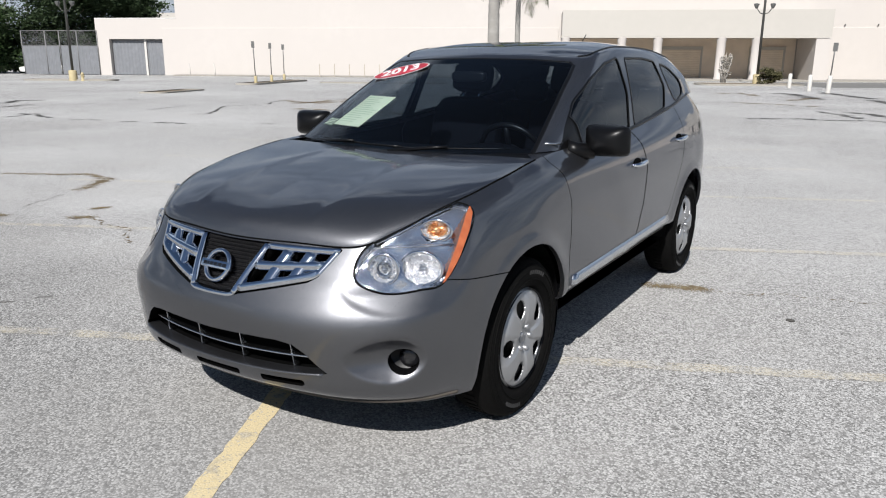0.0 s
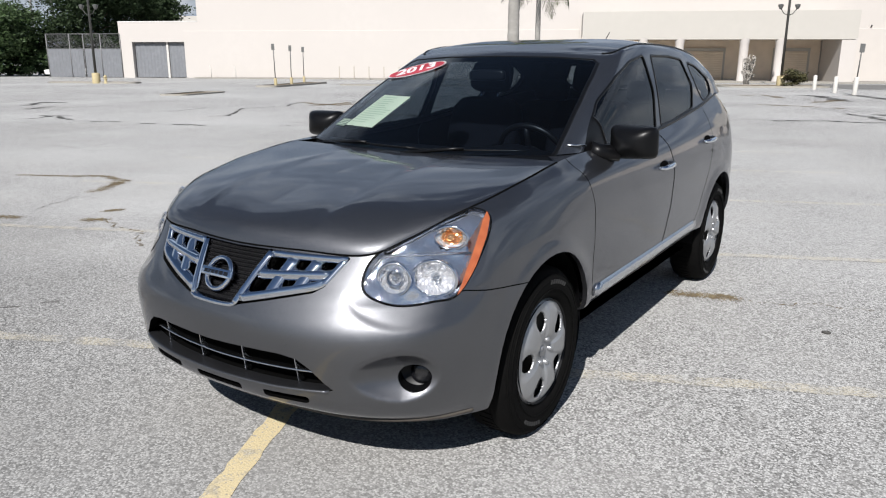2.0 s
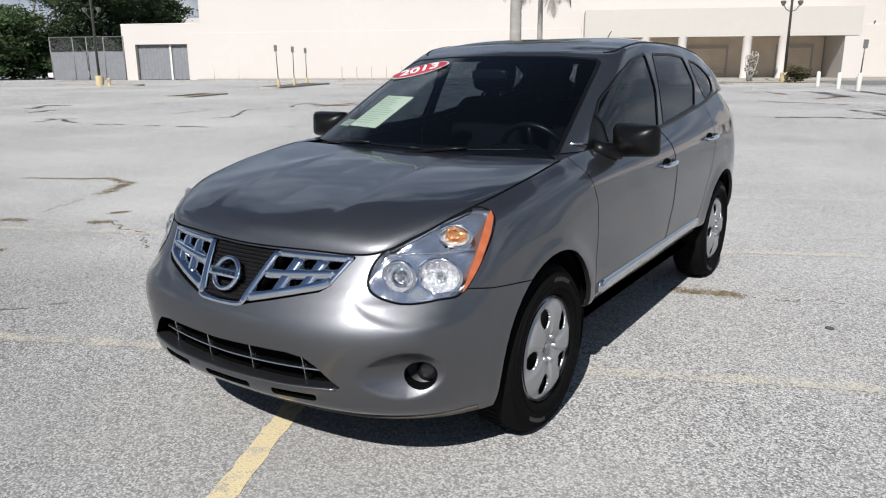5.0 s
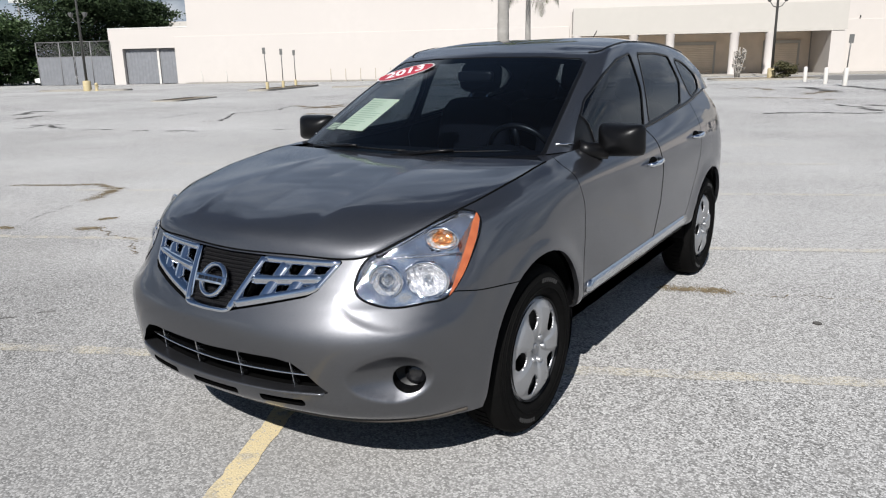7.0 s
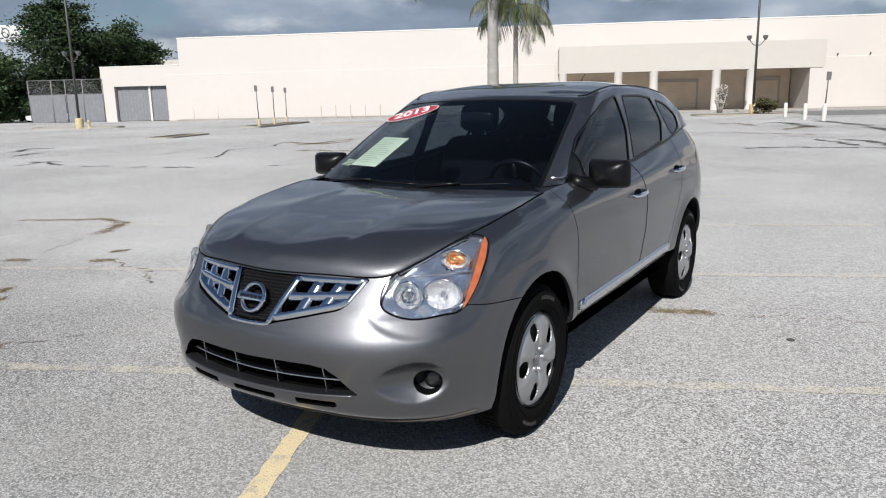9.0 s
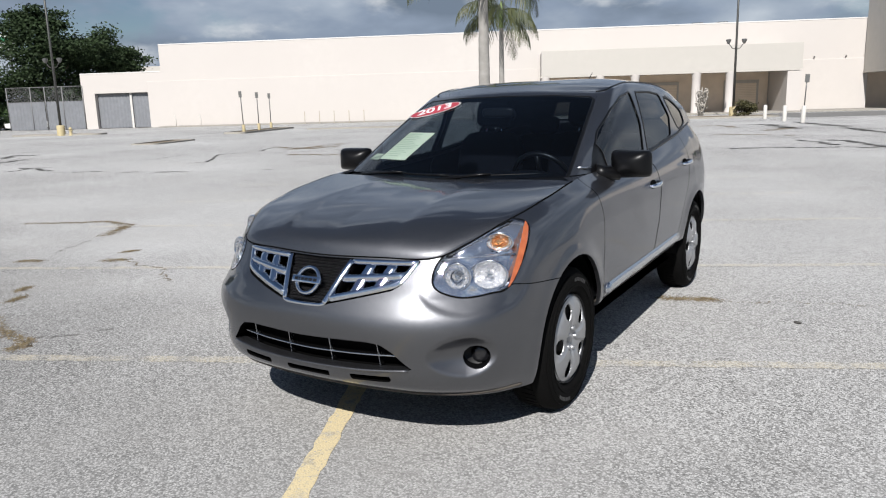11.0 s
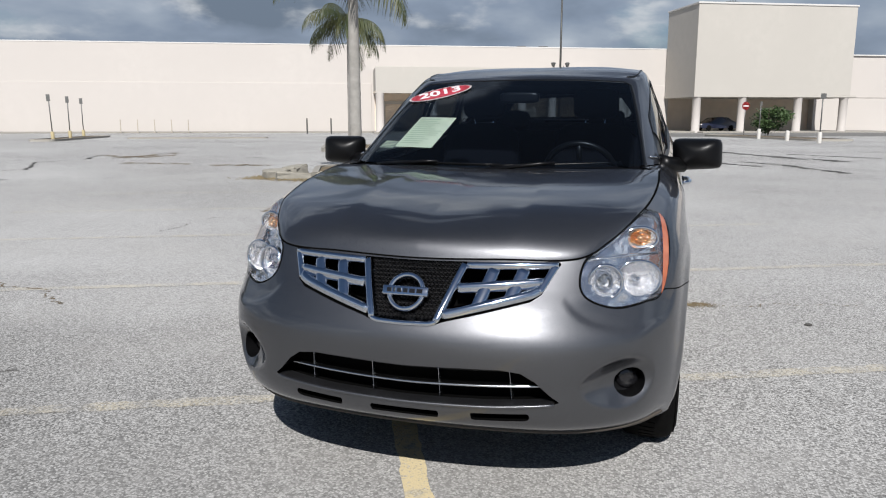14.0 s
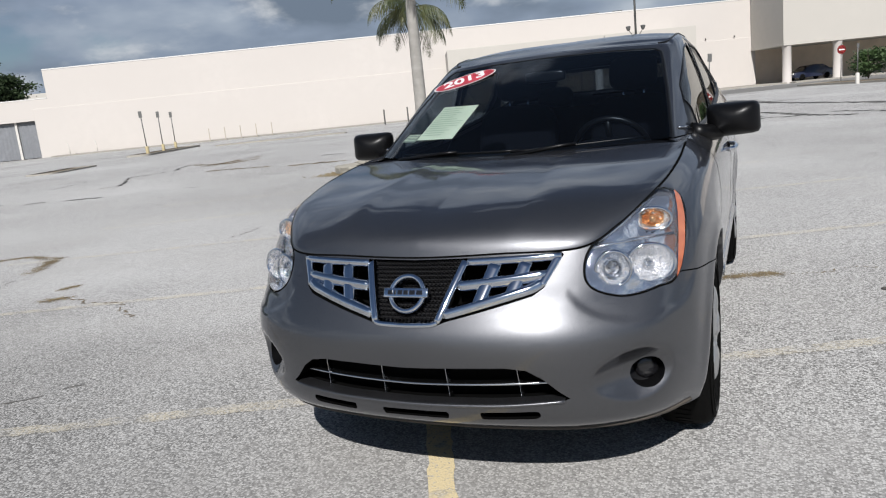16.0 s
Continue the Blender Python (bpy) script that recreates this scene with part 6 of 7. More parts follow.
def wall_with_hole(name, s0, s1, z1, holes, material, y0=0.0, y1=.4, parent=STORE):
    bm = bmesh.new()
    xs = sorted({s0, s1, *[h[0] for h in holes], *[h[1] for h in holes]})
    for a, b in zip(xs, xs[1:]):
        hz = [h for h in holes if h[0] <= a and h[1] >= b]
        add_box(bm, (a, y0, hz[0][2] if hz else 0), (b, y1, z1))
    return part(name, bm, material, parent, smooth=False)


wall_with_hole("wall_front", -72.3, 1.0, 8.75, [], STUCCO, 0.0, 24)
wall_with_hole("wall_wing", -81.7, -72.3, 5.95, [(-80.2, -74.0, 3.85)], STUCCO, .0, 1.0)
store_part("wing_body", (-81.7, 1.2, 0), (-72.3, 20, 5.8), STUCCO)
store_part("wall_plinth_band", (-73.95, -.10, 0), (-31.4, .0, 5.0), STUCCO)
store_part("wall_plinth_band", (-7.0, -.10, 0), (1.0, .0, 5.0), STUCCO)
store_part("coping", (-72.32, -.03, 8.75), (1.02, 24, 8.88), COPING)
store_part("coping", (-81.72, -.03, 5.95), (-72.33, 20, 6.06), COPING)
gate = new("gate")
gate.parent = STORE
gate["label"] = "grey metal double gate with one paler post"
for a, b in ((-80.1, -76.35), (-76.05, -74.1)):
    lf = bmesh.new()
    n_ = int((b - a) / .1)
    pr_ = [(a + (b - a) * k / n_, (.45, .45, .42, .42)[k % 4]) for k in range(n_ + 1)]
    L_ = [lf.verts.new((x, y, .06)) for x, y in pr_]
    R_ = [lf.verts.new((x, y, 3.7)) for x, y in pr_]
    for k in range(n_):
        lf.faces.new((L_[k], L_[k + 1], R_[k + 1], R_[k]))
    part("gate_leaf", lf, GATEGREY, gate, smooth=False)
part("gate_post", box((-76.32, .30, 0), (-76.08, .46, 3.85)), WHITEPAINT, gate, smooth=False)
part("gate_rail", box((-80.2, .36, 3.68), (-74.0, .48, 3.82)), FENCEGREY, gate, smooth=False)
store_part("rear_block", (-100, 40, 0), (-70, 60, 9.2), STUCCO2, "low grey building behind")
# canopy
canopy = new("canopy")
canopy.parent = STORE
canopy["label"] = "deep stucco canopy on round columns"
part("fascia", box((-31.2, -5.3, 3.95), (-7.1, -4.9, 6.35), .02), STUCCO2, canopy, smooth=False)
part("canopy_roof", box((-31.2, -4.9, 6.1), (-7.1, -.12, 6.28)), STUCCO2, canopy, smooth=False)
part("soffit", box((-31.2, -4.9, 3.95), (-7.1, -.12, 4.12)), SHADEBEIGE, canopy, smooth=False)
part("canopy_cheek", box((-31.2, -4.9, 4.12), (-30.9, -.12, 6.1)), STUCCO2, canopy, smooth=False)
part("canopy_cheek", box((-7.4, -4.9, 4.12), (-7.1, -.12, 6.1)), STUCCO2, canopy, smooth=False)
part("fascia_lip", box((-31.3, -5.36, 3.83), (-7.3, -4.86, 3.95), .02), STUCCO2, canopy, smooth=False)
col = lathe([(.44, 0), (.44, .25), (.40, .32), (.40, 3.5), (.44, 3.62), (.46, 3.95)], 24)
cme = part("column", col, STUCCO, canopy)
cme.location = (-30.8, -5.0, 0)
for s_ in (-25.6, -22.3, -16.6, -13.5):
    c2 = new("column", cme.data)
    c2.parent = canopy
    c2.location = (s_, -5.0, 0)
part("end_pier", box((-8.4, -5.3, 0), (-7.1, -.12, 3.95), .02), STUCCO, canopy, smooth=False)
store_part("recess_wall", (-31.1, -.16, .14), (-8.5, -.11, 3.94), SHADEBEIGE, "plaster wall under the canopy in a shade-tan colour", 0)
for s0, s1, h_ in ((-21.6, -17.4, 2.9), (-30.0, -26.4, 2.9), (-12.6, -9.6, 2.9)):
    dr = new("shutter")
    dr.parent = STORE
    dr["label"] = "closed tan roller shutter in a dark frame"
    sl = bmesh.new()
    pr_ = []
    for k in range(16):
        z0_ = .14 + (h_ - .14) * k / 16
        pr_ += [(-.20, z0_), (-.235, z0_ + .03), (-.235, z0_ + .14)]
    L_ = [sl.verts.new((s0, y, z)) for y, z in pr_]
    R_ = [sl.verts.new((s1, y, z)) for y, z in pr_]
    for k in range(len(pr_) - 1):
        sl.faces.new((L_[k], R_[k], R_[k + 1], L_[k + 1]))
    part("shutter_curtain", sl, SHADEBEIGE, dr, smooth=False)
    fr = bmesh.new()
    add_box(fr, (s0 - .18, -.30, .14), (s0, -.16, h_ + .2))
    add_box(fr, (s1, -.30, .14), (s1 + .18, -.16, h_ + .2))
    add_box(fr, (s0 - .18, -.34, h_), (s1 + .18, -.16, h_ + .3))
    part("shutter_frame", fr, STUCCO2, dr, smooth=False)
# wall lights
for s_ in (-4.2, -1.2):
    wl_ = store_part("wall_light", (s_ - .05, -.24, 5.12), (s_ + .05, -.10, 5.32), POLE, "small dark wall light")
# overhanging block
BLK = new("upper_block")
BLK.parent = STORE
BLK["label"] = "large windowless stucco block carried on square columns"
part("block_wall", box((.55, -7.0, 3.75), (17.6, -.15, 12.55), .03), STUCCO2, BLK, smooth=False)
part("block_coping", box((.47, -7.08, 12.55), (17.68, -.12, 12.72), .02), COPING, BLK, smooth=False)
part("block_lip", box((.50, -7.12, 3.55), (18.2, -.15, 3.75), .02), STUCCO2, BLK, smooth=False)
pme = part("pier", lathe([(.44, 0), (.44, .2), (.41, .26), (.41, 3.36), (.45, 3.42), (.45, 3.55)], 24), STUCCO, BLK)
pme.location = (1.05, -6.6, 0)
for s_ in (5.95, 12.1, 17.2):
    p2 = new("pier", pme.data)
    p2.parent = BLK
    p2.location = (s_, -6.6, 0)
store_part("under_wall", (1.02, .9, 0), (24, 1.6, 3.7), SHADEBEIGE, "wall beneath the upper block in a shade-tan colour", 0)
store_part("wall_far", (1.02, .0, 3.75), (60, 20, 8.35), STUCCO)
store_part("wall_far", (18.3, -.1, 0), (60, .8, 3.7), STUCCO)
store_part("coping", (17.7, -.2, 8.35), (60, 20, 8.5), COPING)
aer = bmesh.new()
add_tube(aer, [(6.2, -3, 12.7), (6.2, -3, 15.4)], .04, 6)
for k in range(5):
    add_tube(aer, [(5.4, -3, 13.4 + .35 * k), (7.0, -3, 13.4 + .35 * k)], .03, 5)
for d in (-.3, .3):
    add_tube(aer, [(6.2 + d, -3, 12.7), (6.2 + d, -3, 14.6)], .03, 5)
part("roof_aerial", aer, POLE, STORE)
for s_ in (-34, -14.8, -12.3):
    store_part("roof_vent", (s_ - .5, 3, 8.9), (s_ + .5, 4, 9.25), POLE)

# ---- fence, signs, posts ----
FEN = thing("yard_fence", STORE_M, "grey sheet and wire mesh yard fence beside the shop", "fence")
for a, b in ((-90.6, -86.2), (-86.0, -81.66)):
    pn = bmesh.new()
    n_ = int((b - a) / .1)
    pr_ = [(a + (b - a) * k / n_, (-.05, -.05, -.09, -.09)[k % 4]) for k in range(n_ + 1)]
    L_ = [pn.verts.new((x, y, .05)) for x, y in pr_]
    R_ = [pn.verts.new((x, y, 3.1)) for x, y in pr_]
    for k in range(n_):
        pn.faces.new((L_[k], L_[k + 1], R_[k + 1], R_[k]))
    part("fence_sheet", pn, GATEGREY, FEN, smooth=False)
    ms = bmesh.new()
    n_ = int((b - a) / .16)
    for k in range(n_ + 1):
        x = a + (b - a) * k / n_
        for sgn in (1, -1):
            x2 = min(max(x + sgn * 1.6, a), b)
            zz = 3.12 + abs(x2 - x)
            add_tube(ms, [(x, -.04, 3.12), (x2, -.04, zz)], .010, 3, cap=False)
    part("fence_mesh", ms, FENCEGREY, FEN, smooth=False)["kind"] = "stuff"
for x in (-90.65, -87.8, -86.1, -84.0, -81.6):
    part("fence_post", tube([(x, -.04, 0), (x, -.04, 4.75)], .06, 8), FENCEGREY, FEN)
part("fence_rail", tube([(-90.65, -.04, 4.73), (-81.6, -.04, 4.73)], .04, 6), FENCEGREY, FEN)
part("fence_rail", tube([(-90.65, -.04, 3.12), (-81.6, -.04, 3.12)], .04, 6), FENCEGREY, FEN)


def post_sign(p, h, base_r, base_h, plate, label, turn=0.0, material=YELLOW, red=False, lean_deg=0.0):
    t = thing("post_sign", Matrix.Translation((p[0], p[1], 0)) @ Matrix.Rotation(TH + turn, 4, "Z") @ Euler((0, radians(lean_deg), 0)).to_matrix().to_4x4(), label, "sign", "parking signs")
    part("post_base", lathe([(base_r, 0), (base_r, base_h - .06), (base_r * .75, base_h - .01), (0, base_h)], 14), material, t)
    part("post", tube([(0, 0, base_h - .05), (0, 0, h)], .035, 8), SIGNGREY, t)
    if red:
        disc = bmesh.new()
        disc.faces.new([disc.verts.new((.33 * math.cos(a), -.05, h - .4 + .33 * math.sin(a))) for a in steps(0, 2 * math.pi, 32)[:-1]])
        bmesh.ops.solidify(disc, geom=disc.faces[:], thickness=.01)
        part("sign_plate", disc, SIGNRED, t, "round red plate", smooth=False)
        part("sign_bar", box((-.22, -.068, h - .45), (.22, -.062, h - .36)), WHITEPLASTIC, t, smooth=False)
    else:
        part("sign_plate", box((-plate[0] / 2, -.05, h - plate[1]), (plate[0] / 2, -.038, h), .01), SIGNGREY, t, "weathered grey plate", smooth=False)
    return t


post_sign((-35.7, 33.7), 2.85, .11, .58, (.22, .42), "parking sign on a yellow bollard base", 0, YELLOW, False, -1.5)
post_sign((-37.9, 37.4), 2.85, .11, .58, (.22, .42), "parking sign on a yellow bollard base")
post_sign((-40.2, 41.1), 2.85, .11, .58, (.22, .42), "parking sign on a yellow bollard base")
post_sign((-1.5, 42.5), 2.65, .12, .95, (.25, .45), "leaning sign post on a white bollard", 0, WHITEPAINT, False, 2.0)
post_sign((9.17, 42.8), 2.75, .12, .62, (.34, .30), "sign post on a white bollard", 0, WHITEPAINT)
post_sign((6.95, 61.5), 2.80, .05, .2, (.3, .3), "round red road sign with a white bar", 0, SIGNGREY, True)
post_sign((6.9, 50.9), 2.5, .12, .70, (.16, .3), "thin sign post on a white bollard", 0, WHITEPAINT)
for p, h_ in (((-4.46, 50.7), .95), ((-2.72, 45.3), .95), ((8.05, 46.6), .66)):
    b_ = part("bollard", lathe([(.12, 0), (.12, h_ - .08), (.09, h_ - .02), (0, h_)], 14), WHITEPAINT)
    b_.location = (p[0], p[1], 0)
    tagged(b_, "weathered white steel bollard", "bollard", "white bollards")
for k in range(5):
    p = STORE_M @ Vector((-55.7 + 1.58 * k, -2.6, 0))
    b_ = part("guard_post", lathe([(.045, 0), (.045, 1.30), (0, 1.33)], 10), TANPOST)
    b_.location = p
    tagged(b_, "slim weathered tan guard post by the wall", "post", "guard posts")
for s_ in (-37.7, -35.5):
    p = STORE_M @ Vector((s_, -8, 0))
    b_ = part("dark_post", lathe([(.07, 0), (.07, 1.40), (0, 1.45)], 10), POLE)
    b_.location = p
    tagged(b_, "short black post by the walk", "post", "black posts")
for s_, q_ in ((-70.4, -1.4), (-67.6, -1.4)):
    p = STORE_M @ Vector((s_, q_, 0))
    b_ = part("bent_post", tube([(0, 0, 0), (.02, 0, .7), (-.12, 0, 1.25), (-.2, 0, 1.3)], .04, 8), WHITEPAINT)
    b_.location = p
    tagged(b_, "bent pale pipe post at the wall foot", "post")


def lamp_post(p, label, turn=0.0):
    t = thing("street_lamp", Matrix.Translation((p[0], p[1], 0)) @ Matrix.Rotation(TH + turn, 4, "Z"), label, "street lamp", "lamp posts")
    part("base", lathe([(.30, 0), (.30, .74), (.25, .80), (0, .82)], 20), YELLOW, t, "faded yellow concrete base")
    part("pole", tube([(0, 0, .75), (0, 0, 6.5), (0, 0, 13.3)], [.10, .085, .06], 12), POLE, t)
    part("top_arm", tube([(-.85, 0, 13.2), (-.1, 0, 13.3), (.1, 0, 13.3), (.85, 0, 13.2)], .045, 8), POLE, t)
    for sx in (1, -1):
        part("top_head", box((sx * .65 - .35, -.22, 13.1), (sx * .65 + .35, .22, 13.32), .05), POLE, t, smooth=False)
        part("mid_arm", tube([(0, 0, 5.1), (sx * .30, 0, 5.2), (sx * .55, 0, 5.55)], .03, 8), POLE, t)
        lan = lathe([(.05, 0), (.11, .05), (.19, .25), (.20, .33), (.12, .36), (0, .38)], 8)
        transform(lan, Matrix.Translation((sx * .58, 0, 5.5)))
        part("lantern", lan, SIGNGREY, t, smooth=False)
    return t


lamp_post((-7.6, 57.6), "tall dark lamp post with twin lanterns on a yellow base")
lamp_post((-52.6, 31.0), "tall dark lamp post with twin lanterns on a yellow base")


HYD = thing("fire_hydrant", Matrix.Translation((-51.85, 31.3, .0)), "small yellow fire hydrant beside a lamp post", "hydrant")
part("barrel", lathe([(.15, 0), (.15, .05), (.11, .07), (.11, .46), (.14, .48), (.14, .52), (.11, .58), (.05, .64), (0, .66)], 16), YELLOW, HYD)
for sx in (1, -1):
    cap_ = lathe([(0, .20), (.05, .20), (.055, .10), (.05, 0)], 10, "x")
    if sx < 0:
        cap_ = mirrored(cap_)
    part("outlet", transform(cap_, Matrix.Translation((0, 0, .38))), YELLOW, HYD)

# ---- plants ----


def palm(p, trunk_h, trunk_r, fronds, length, seed, label, shaft=1.3):
    t = thing("palm_tree", Matrix.Translation((p[0], p[1], 0)), label, "palm tree", "palms")
    rr_ = random.Random(seed)
    prof = []
    for k in range(60):
        f = k / 59
        bulge = 1 + .12 * math.sin(f * 2.6)
        prof.append((trunk_r * bulge * (1 - .30 * f) * (1.03 if k % 3 == 0 else 1), trunk_h * f))
    part("trunk", lathe(prof, 18), BARK, t, "pale ringed trunk")
    part("crownshaft", lathe([(trunk_r * .78, trunk_h - .05), (trunk_r * .9, trunk_h + shaft * .2), (trunk_r * .55, trunk_h + shaft), (.02, trunk_h + shaft * 1.3)], 14), SHAFT, t, "green crownshaft")
    for k in range(fronds):
        az = 2 * math.pi * k / fronds + rr_.uniform(-.25, .25)
        up0 = rr_.uniform(-.45, 1.25)
        L_ = length * rr_.uniform(.85, 1.1)
        d = Vector((math.cos(az), math.sin(az), 0))
        pts, pos, ang = [], Vector((0, 0, trunk_h + shaft * .85)), up0
        n_ = 22
        for q in range(n_ + 1):
            pts.append(pos.copy())
            pos = pos + (d * math.cos(ang) + Vector((0, 0, math.sin(ang)))) * (L_ / n_)
            ang -= (up0 + 1.62) / n_ * (.60 + .95 * q / n_)
        bm = bmesh.new()
        add_tube(bm, pts, [.0085 * length * (1 - .85 * q / n_) for q in range(n_ + 1)], 4)
        side = d.cross(Vector((0, 0, 1)))
        for q in range(3, n_):
            tdir = (pts[q + 1] - pts[q]).normalized() if q < n_ else d
            ll = (1.30 * math.sin(math.pi * min(1, (q + 2) / (n_ + 1)) ** .8) + .18) * length / 3.6
            for w in range(2):
                base = pts[q] + (pts[q + 1] - pts[q]) * (w / 2)
                for sgn in (1, -1):
                    tip = base + (side * sgn * .75 + tdir * .55 + Vector((0, 0, -1.15 + rr_.uniform(-.7, .35)))).normalized() * ll * rr_.uniform(.75, 1.1)
                    m1 = base.lerp(tip, .45) + Vector((0, 0, .01 * length))
                    wv = tdir * (.0088 * length)
                    a1, a2 = bm.verts.new(base - wv * .6), bm.verts.new(base + wv * .6)
                    b1, b2 = bm.verts.new(m1 - wv), bm.verts.new(m1 + wv)
                    c1 = bm.verts.new(tip - Vector((0, 0, .015 * length)))
                    bm.faces.new((a1, a2, b2, b1))
                    bm.faces.new((b1, b2, c1))
        part("frond", bm, FROND, t, smooth=False)
    return t


palm((-5.99, 12.45), 4.15, .138, 13, 2.6, 3, "slender palm with drooping fronds on a pale ringed trunk", .9)
palm((-12.18, 26.14), 4.75, .12, 13, 2.5, 9, "palm with drooping fronds and thin pale trunk", .8)


def leafy(t, name, blobs, n, leaf, seed, material, label=""):
    """Crown of many small leaves gathered in clumps."""
    rr_ = random.Random(seed)
    vs, fs = [], []
    for (cx, cy, cz, r, rz) in blobs:
        clumps = [(rr_.gauss(0, 1), rr_.gauss(0, 1), rr_.gauss(0, 1)) for _ in range(16)]
        clumps = [Vector(c).normalized() * rr_.uniform(.55, 1.0) for c in clumps]
        for k in range(n):
            c = rr_.choice(clumps)
            v = c + Vector((rr_.gauss(0, .22), rr_.gauss(0, .22), rr_.gauss(0, .16)))
            p = Vector((cx + v.x * r, cy + v.y * r, cz + v.z * rz))
            a = Vector((rr_.gauss(0, 1), rr_.gauss(0, 1), rr_.gauss(0, .5))).normalized()
            b = a.cross(Vector((rr_.gauss(0, 1), rr_.gauss(0, 1), rr_.gauss(0, 1)))).normalized()
            l_ = leaf * rr_.uniform(.6, 1.2)
            i = len(vs)
            vs += [p - a * l_, p + b * l_ * .45, p + a * l_, p - b * l_ * .45]
            fs.append((i, i + 1, i + 2, i + 3))
    return part(name, (vs, fs), material, t, label, smooth=False)


def tree(p, h, blobs, n, leaf, seed, label, leaves=LEAF):
    t = thing("tree", Matrix.Translation((p[0], p[1], 0)), label, "tree", "trees behind the fence")
    bm = bmesh.new()
    add_tube(bm, [(0, 0, 0), (.1, 0, h * .2), (0, .1, h * .42), (.1, 0, h * .7)], [.42, .34, .26, .12], 10)
    for (cx, cy, cz, r, rz) in blobs:
        add_tube(bm, [(0, 0, h * .3), (cx * .5, cy * .5, (h * .3 + cz) / 2), (cx, cy, cz)], [.18, .12, .05], 6)
    part("trunk", bm, TRUNK, t)
    leafy(t, "crown", blobs, n, leaf, seed, leaves)
    return t


tree((-87.5, 51), 15, [(0, 0, 10.6, 4.6, 3.2), (3.4, 4.6, 10.0, 3.6, 2.6), (-.6, -.4, 10.4, 3.4, 3.4), (.5, .6, 13.0, 3.0, 1.6), (4.6, 7.0, 8.6, 2.6, 1.7), (1, 1, 6.6, 4.6, 2.8), (-4, -5, 5.6, 4.4, 2.6)], 5200, .23, 21, "broad dark green tree behind the fence")
tree((-84.5, 57), 12, [(0, 0, 8.4, 3.6, 2.4), (1.6, 2.6, 8.0, 2.8, 1.8), (-2.6, -3, 7.0, 3.6, 2.6), (-3, -5, 4.4, 4.0, 2.6), (.5, -1, 4.2, 3.4, 2.2)], 5000, .21, 22, "broad dark green tree behind the fence")
tree((-93, 41), 9, [(0, 0, 6.0, 4.6, 2.4), (-2, -6, 6.4, 4.8, 2.6), (1.5, 1, 5.8, 4.6, 3.2), (-2, -6, 5.0, 5.0, 3.6), (0, -1, 2.4, 4.6, 1.8), (-3, -10, 5.6, 5.0, 3.6)], 5000, .22, 23, "low bushy green tree beyond the fence end", LEAF2)


tree((-96, 46), 9, [(0, 1, 6.4, 3.6, 2.4), (-1, -3, 5.6, 4.0, 2.6), (3, -2, 4.6, 3.8, 2.6), (0, 1, 4.0, 4.2, 2.8), (4.5, -1.5, 2.0, 2.8, 1.8), (1, -4, 2.2, 4.0, 2.0), (6, 2.2, 1.7, 2.6, 1.6)], 4200, .22, 24, "low spreading green tree beyond the fence end", LEAF2)


def bush(p, r, h, n, leaf, seed, material, label, category="shrub"):
    t = thing("shrub", Matrix.Translation((p[0], p[1], .08)), label, category)
    st = bmesh.new()
    rr_ = random.Random(seed)
    for k in range(7):
        a = rr_.uniform(0, 6.28)
        add_tube(st, [(0, 0, 0), (math.cos(a) * r * .3, math.sin(a) * r * .3, h * .45), (math.cos(a) * r * .7, math.sin(a) * r * .7, h * .8)], [.03, .02, .01], 5)
    part("stem", st, TRUNK, t)
    leafy(t, "leaves", [(0, 0, h * .52, r * .85, h * .42)], n, leaf, seed, material)
    return t


bush((-6.75, 56.9), .88, 1.2, 2400, .09, 31, LEAF3, "low rounded olive-brown shrub beside a lamp post")
bush((8.6, 60.0), 1.4, 2.7, 2600, .14, 32, LEAF2, "tall bushy green shrub in front of columns")
SHR = thing("dry_shrub", Matrix.Translation((-10.2, 58.6, .08)), "grey leafless upright shrub in a kerbed bed", "shrub")
ds = bmesh.new()
rr = random.Random(14)
for k in range(30):
    a, l_ = rr.uniform(0, 6.28), rr.uniform(1.1, 2.4)
    sp = rr.uniform(.05, .34)
    p0 = Vector((rr.gauss(0, .12), rr.gauss(0, .12), 0))
    p2 = p0 + Vector((math.cos(a) * sp * l_, math.sin(a) * sp * l_, l_))
    add_tube(ds, [p0, p0.lerp(p2, .5) + Vector((0, 0, .08)), p2], [.045, .03, .015], 5)
leafy(SHR, "dry_leaves", [(0, 0, 1.0, .40, .75), (.1, 0, 1.7, .38, .55)], 420, .085, 15, DRYSHRUB)
part("stems", ds, DRYSHRUB, SHR)


# ---- billboard beyond the trees ----
BIL = thing("billboard", Matrix.Translation((-100.9, 53.9, 0)) @ Matrix.Rotation(math.atan2(.93, .37), 4, "Z"), "white billboard with a grey ring and a green block", "billboard")
part("panel", box((-2.4, -.12, 10.55), (2.4, .12, 12.75), .04), WHITEPLASTIC, BIL)
bring = lathe([(.44, 0), (.46, .03), (.58, .03), (.60, 0)], 32)
transform(bring, Matrix.Translation((-1.75, -.125, 11.75)) @ Matrix.Rotation(math.pi / 2, 4, "X") @ Matrix.Diagonal((.8, 1.15, 1, 1)))
part("ring_shape", bring, FENCEGREY, BIL)
part("green_shape", box((.1, -.15, 11.5), (1.5, -.118, 12.25), .01), BOARDGREEN, BIL)
for x in (-1.3, 1.3):
    part("post", tube([(x, .2, 0), (x, .2, 12.4)], .16, 10), FENCEGREY, BIL)

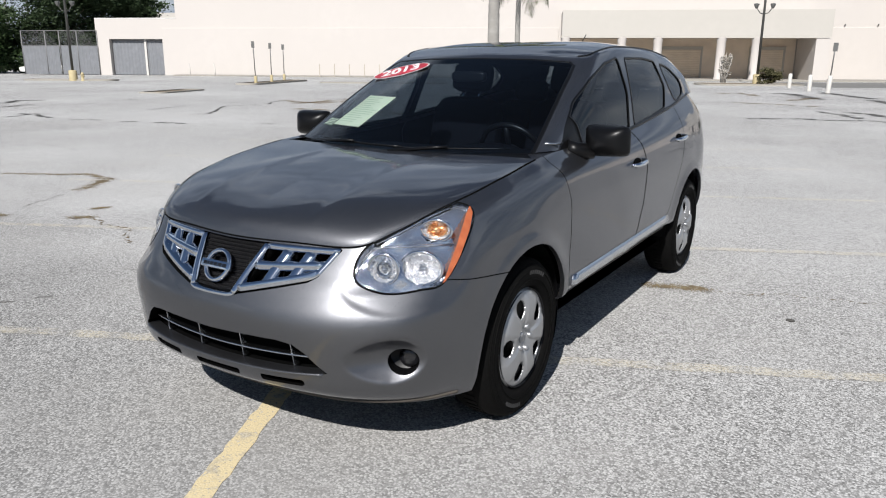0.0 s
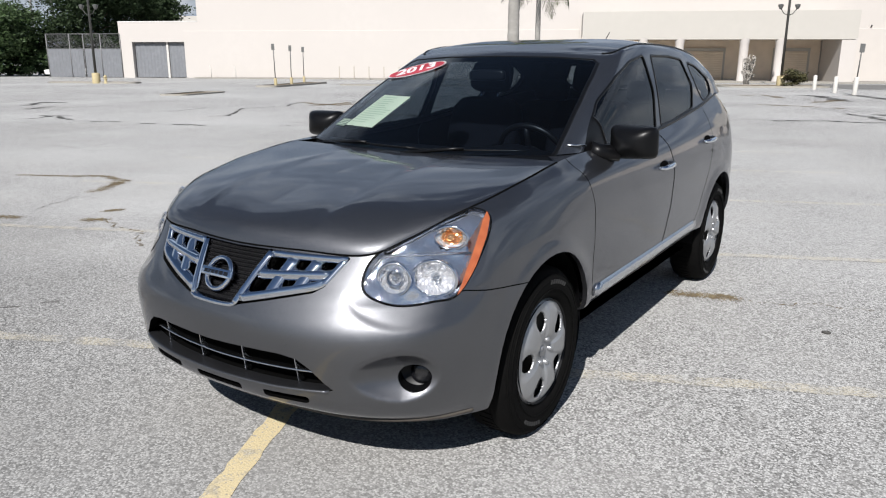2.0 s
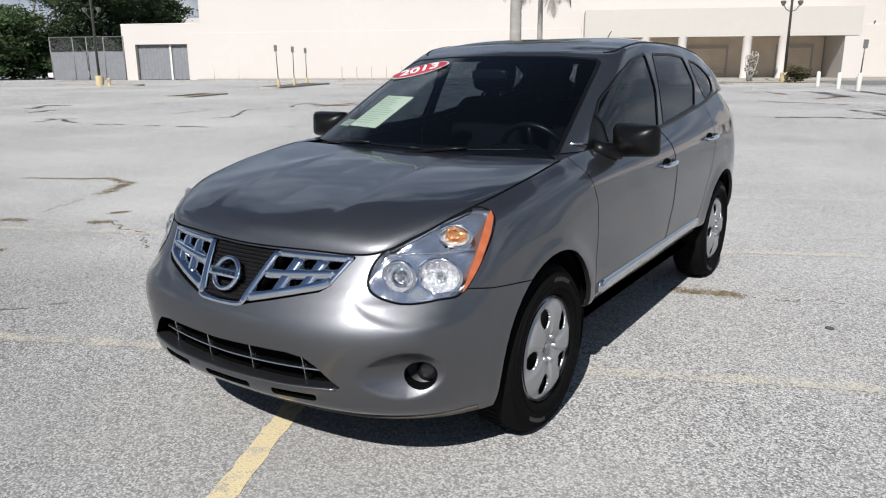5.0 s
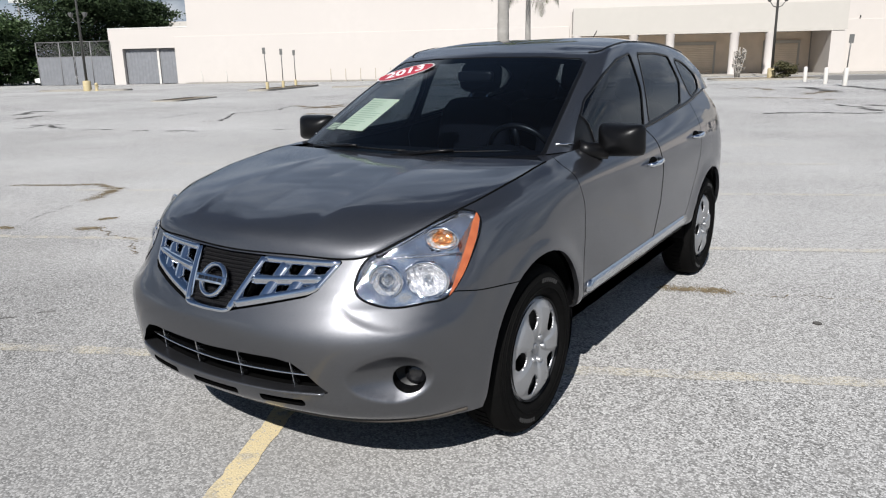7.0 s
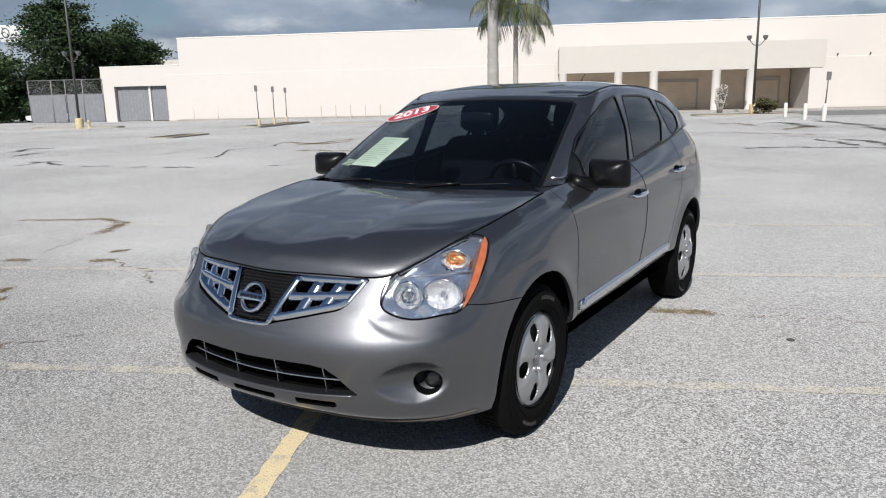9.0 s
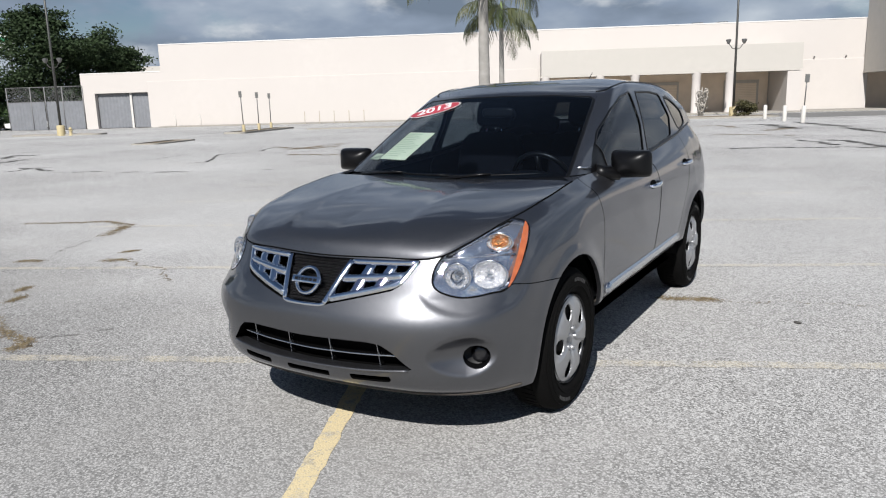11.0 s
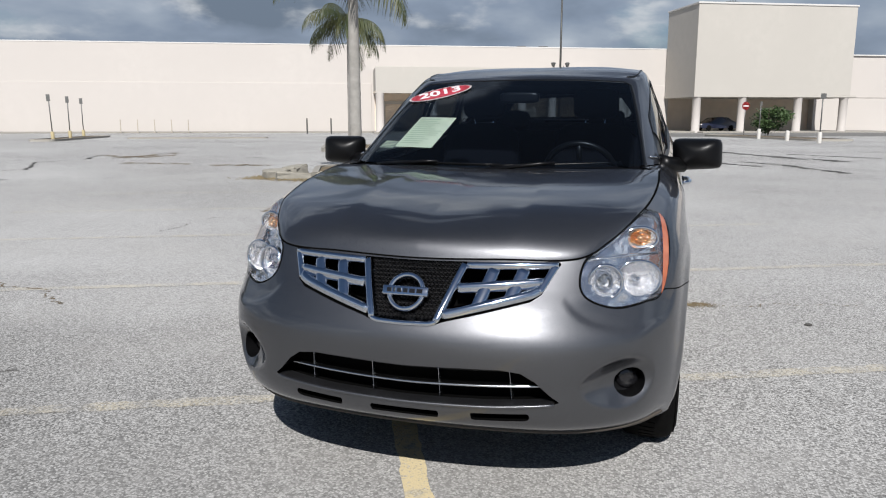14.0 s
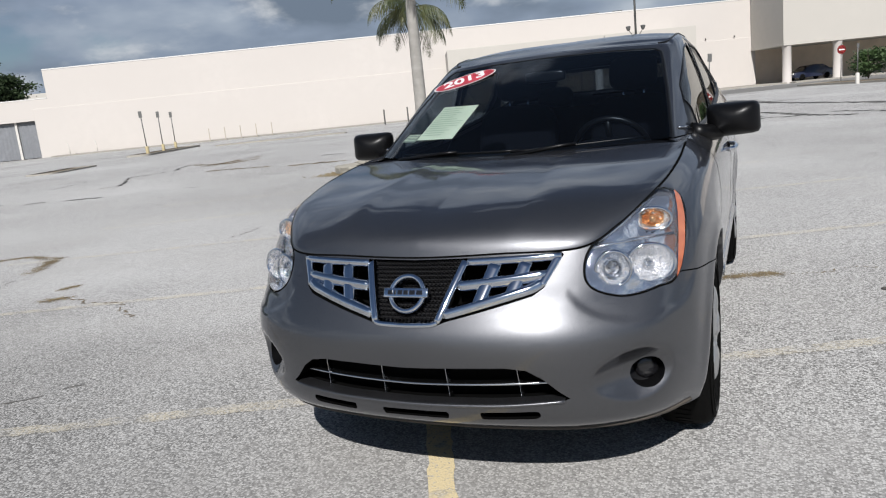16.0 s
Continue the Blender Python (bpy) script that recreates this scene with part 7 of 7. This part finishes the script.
# ---- parked cars far off ----
def far_car(m, paint, label):
    t = thing("parked_car", m, label, "car")
    prof = [(-2.2, .30), (-2.25, .55), (-2.15, .78), (-1.2, .92), (-.55, 1.38), (.2, 1.46), (1.1, 1.40), (1.75, 1.02), (2.15, .95), (2.22, .6), (2.15, .30)]
    bm = bmesh.new()
    secs = []
    for w, k in ((-.88, .97), (-.86, 1.0), (-.5, 1.01), (.5, 1.01), (.86, 1.0), (.88, .97)):
        secs.append([bm.verts.new((x * (.99 if abs(w) > .87 else 1), w * (.80 if z > 1.0 else 1), z * k)) for x, z in prof])
    for a, b in zip(secs, secs[1:]):
        for q in range(len(prof) - 1):
            bm.faces.new((a[q], a[q + 1], b[q + 1], b[q]))
    bm.faces.new(secs[0][::-1])
    bm.faces.new(secs[-1])
    bmesh.ops.recalc_face_normals(bm, faces=bm.faces)
    part("body", bm, paint, t)
    for x in (-1.35, 1.35):
        for y in (-.80, .80):
            w = lathe([(0, -.10), (.20, -.10), (.30, -.09), (.32, 0), (.30, .09), (.20, .10), (0, .10)], 20)
            transform(w, Matrix.Translation((x, y, .32)) @ Matrix.Rotation(math.pi / 2, 4, "X"))
            part("wheel", w, RUBBER, t)
    for y in (-.715, .715):
        part("side_window", box((-.55, y - .012, 1.0), (1.1, y + .012, 1.32), .01), GLOSSBLACK, t, smooth=False)
    sc = bmesh.new()
    sc.faces.new([sc.verts.new(p) for p in ((-1.14, -.62, .965), (-1.14, .62, .965), (-.62, .58, 1.345), (-.62, -.58, 1.345))])
    bmesh.ops.solidify(sc, geom=sc.faces[:], thickness=.02)
    part("screen", sc, GLOSSBLACK, t, smooth=False)
    for y in (-.62, .62):
        part("headlight", box((-2.27, y - .16, .62), (-2.18, y + .16, .76), .02), WHITEPLASTIC, t)
    return t


far_car(STORE_M @ Matrix.Translation((5.0, -3.2, .12)) @ Matrix.Rotation(radians(8), 4, "Z"), BLUEPAINT, "dark blue car parked under the upper block")
far_car(Matrix.Translation((-84.5, 46.9, 0)) @ Matrix.Rotation(radians(70), 4, "Z"), WHITEPLASTIC, "pale car parked beyond the yard fence")
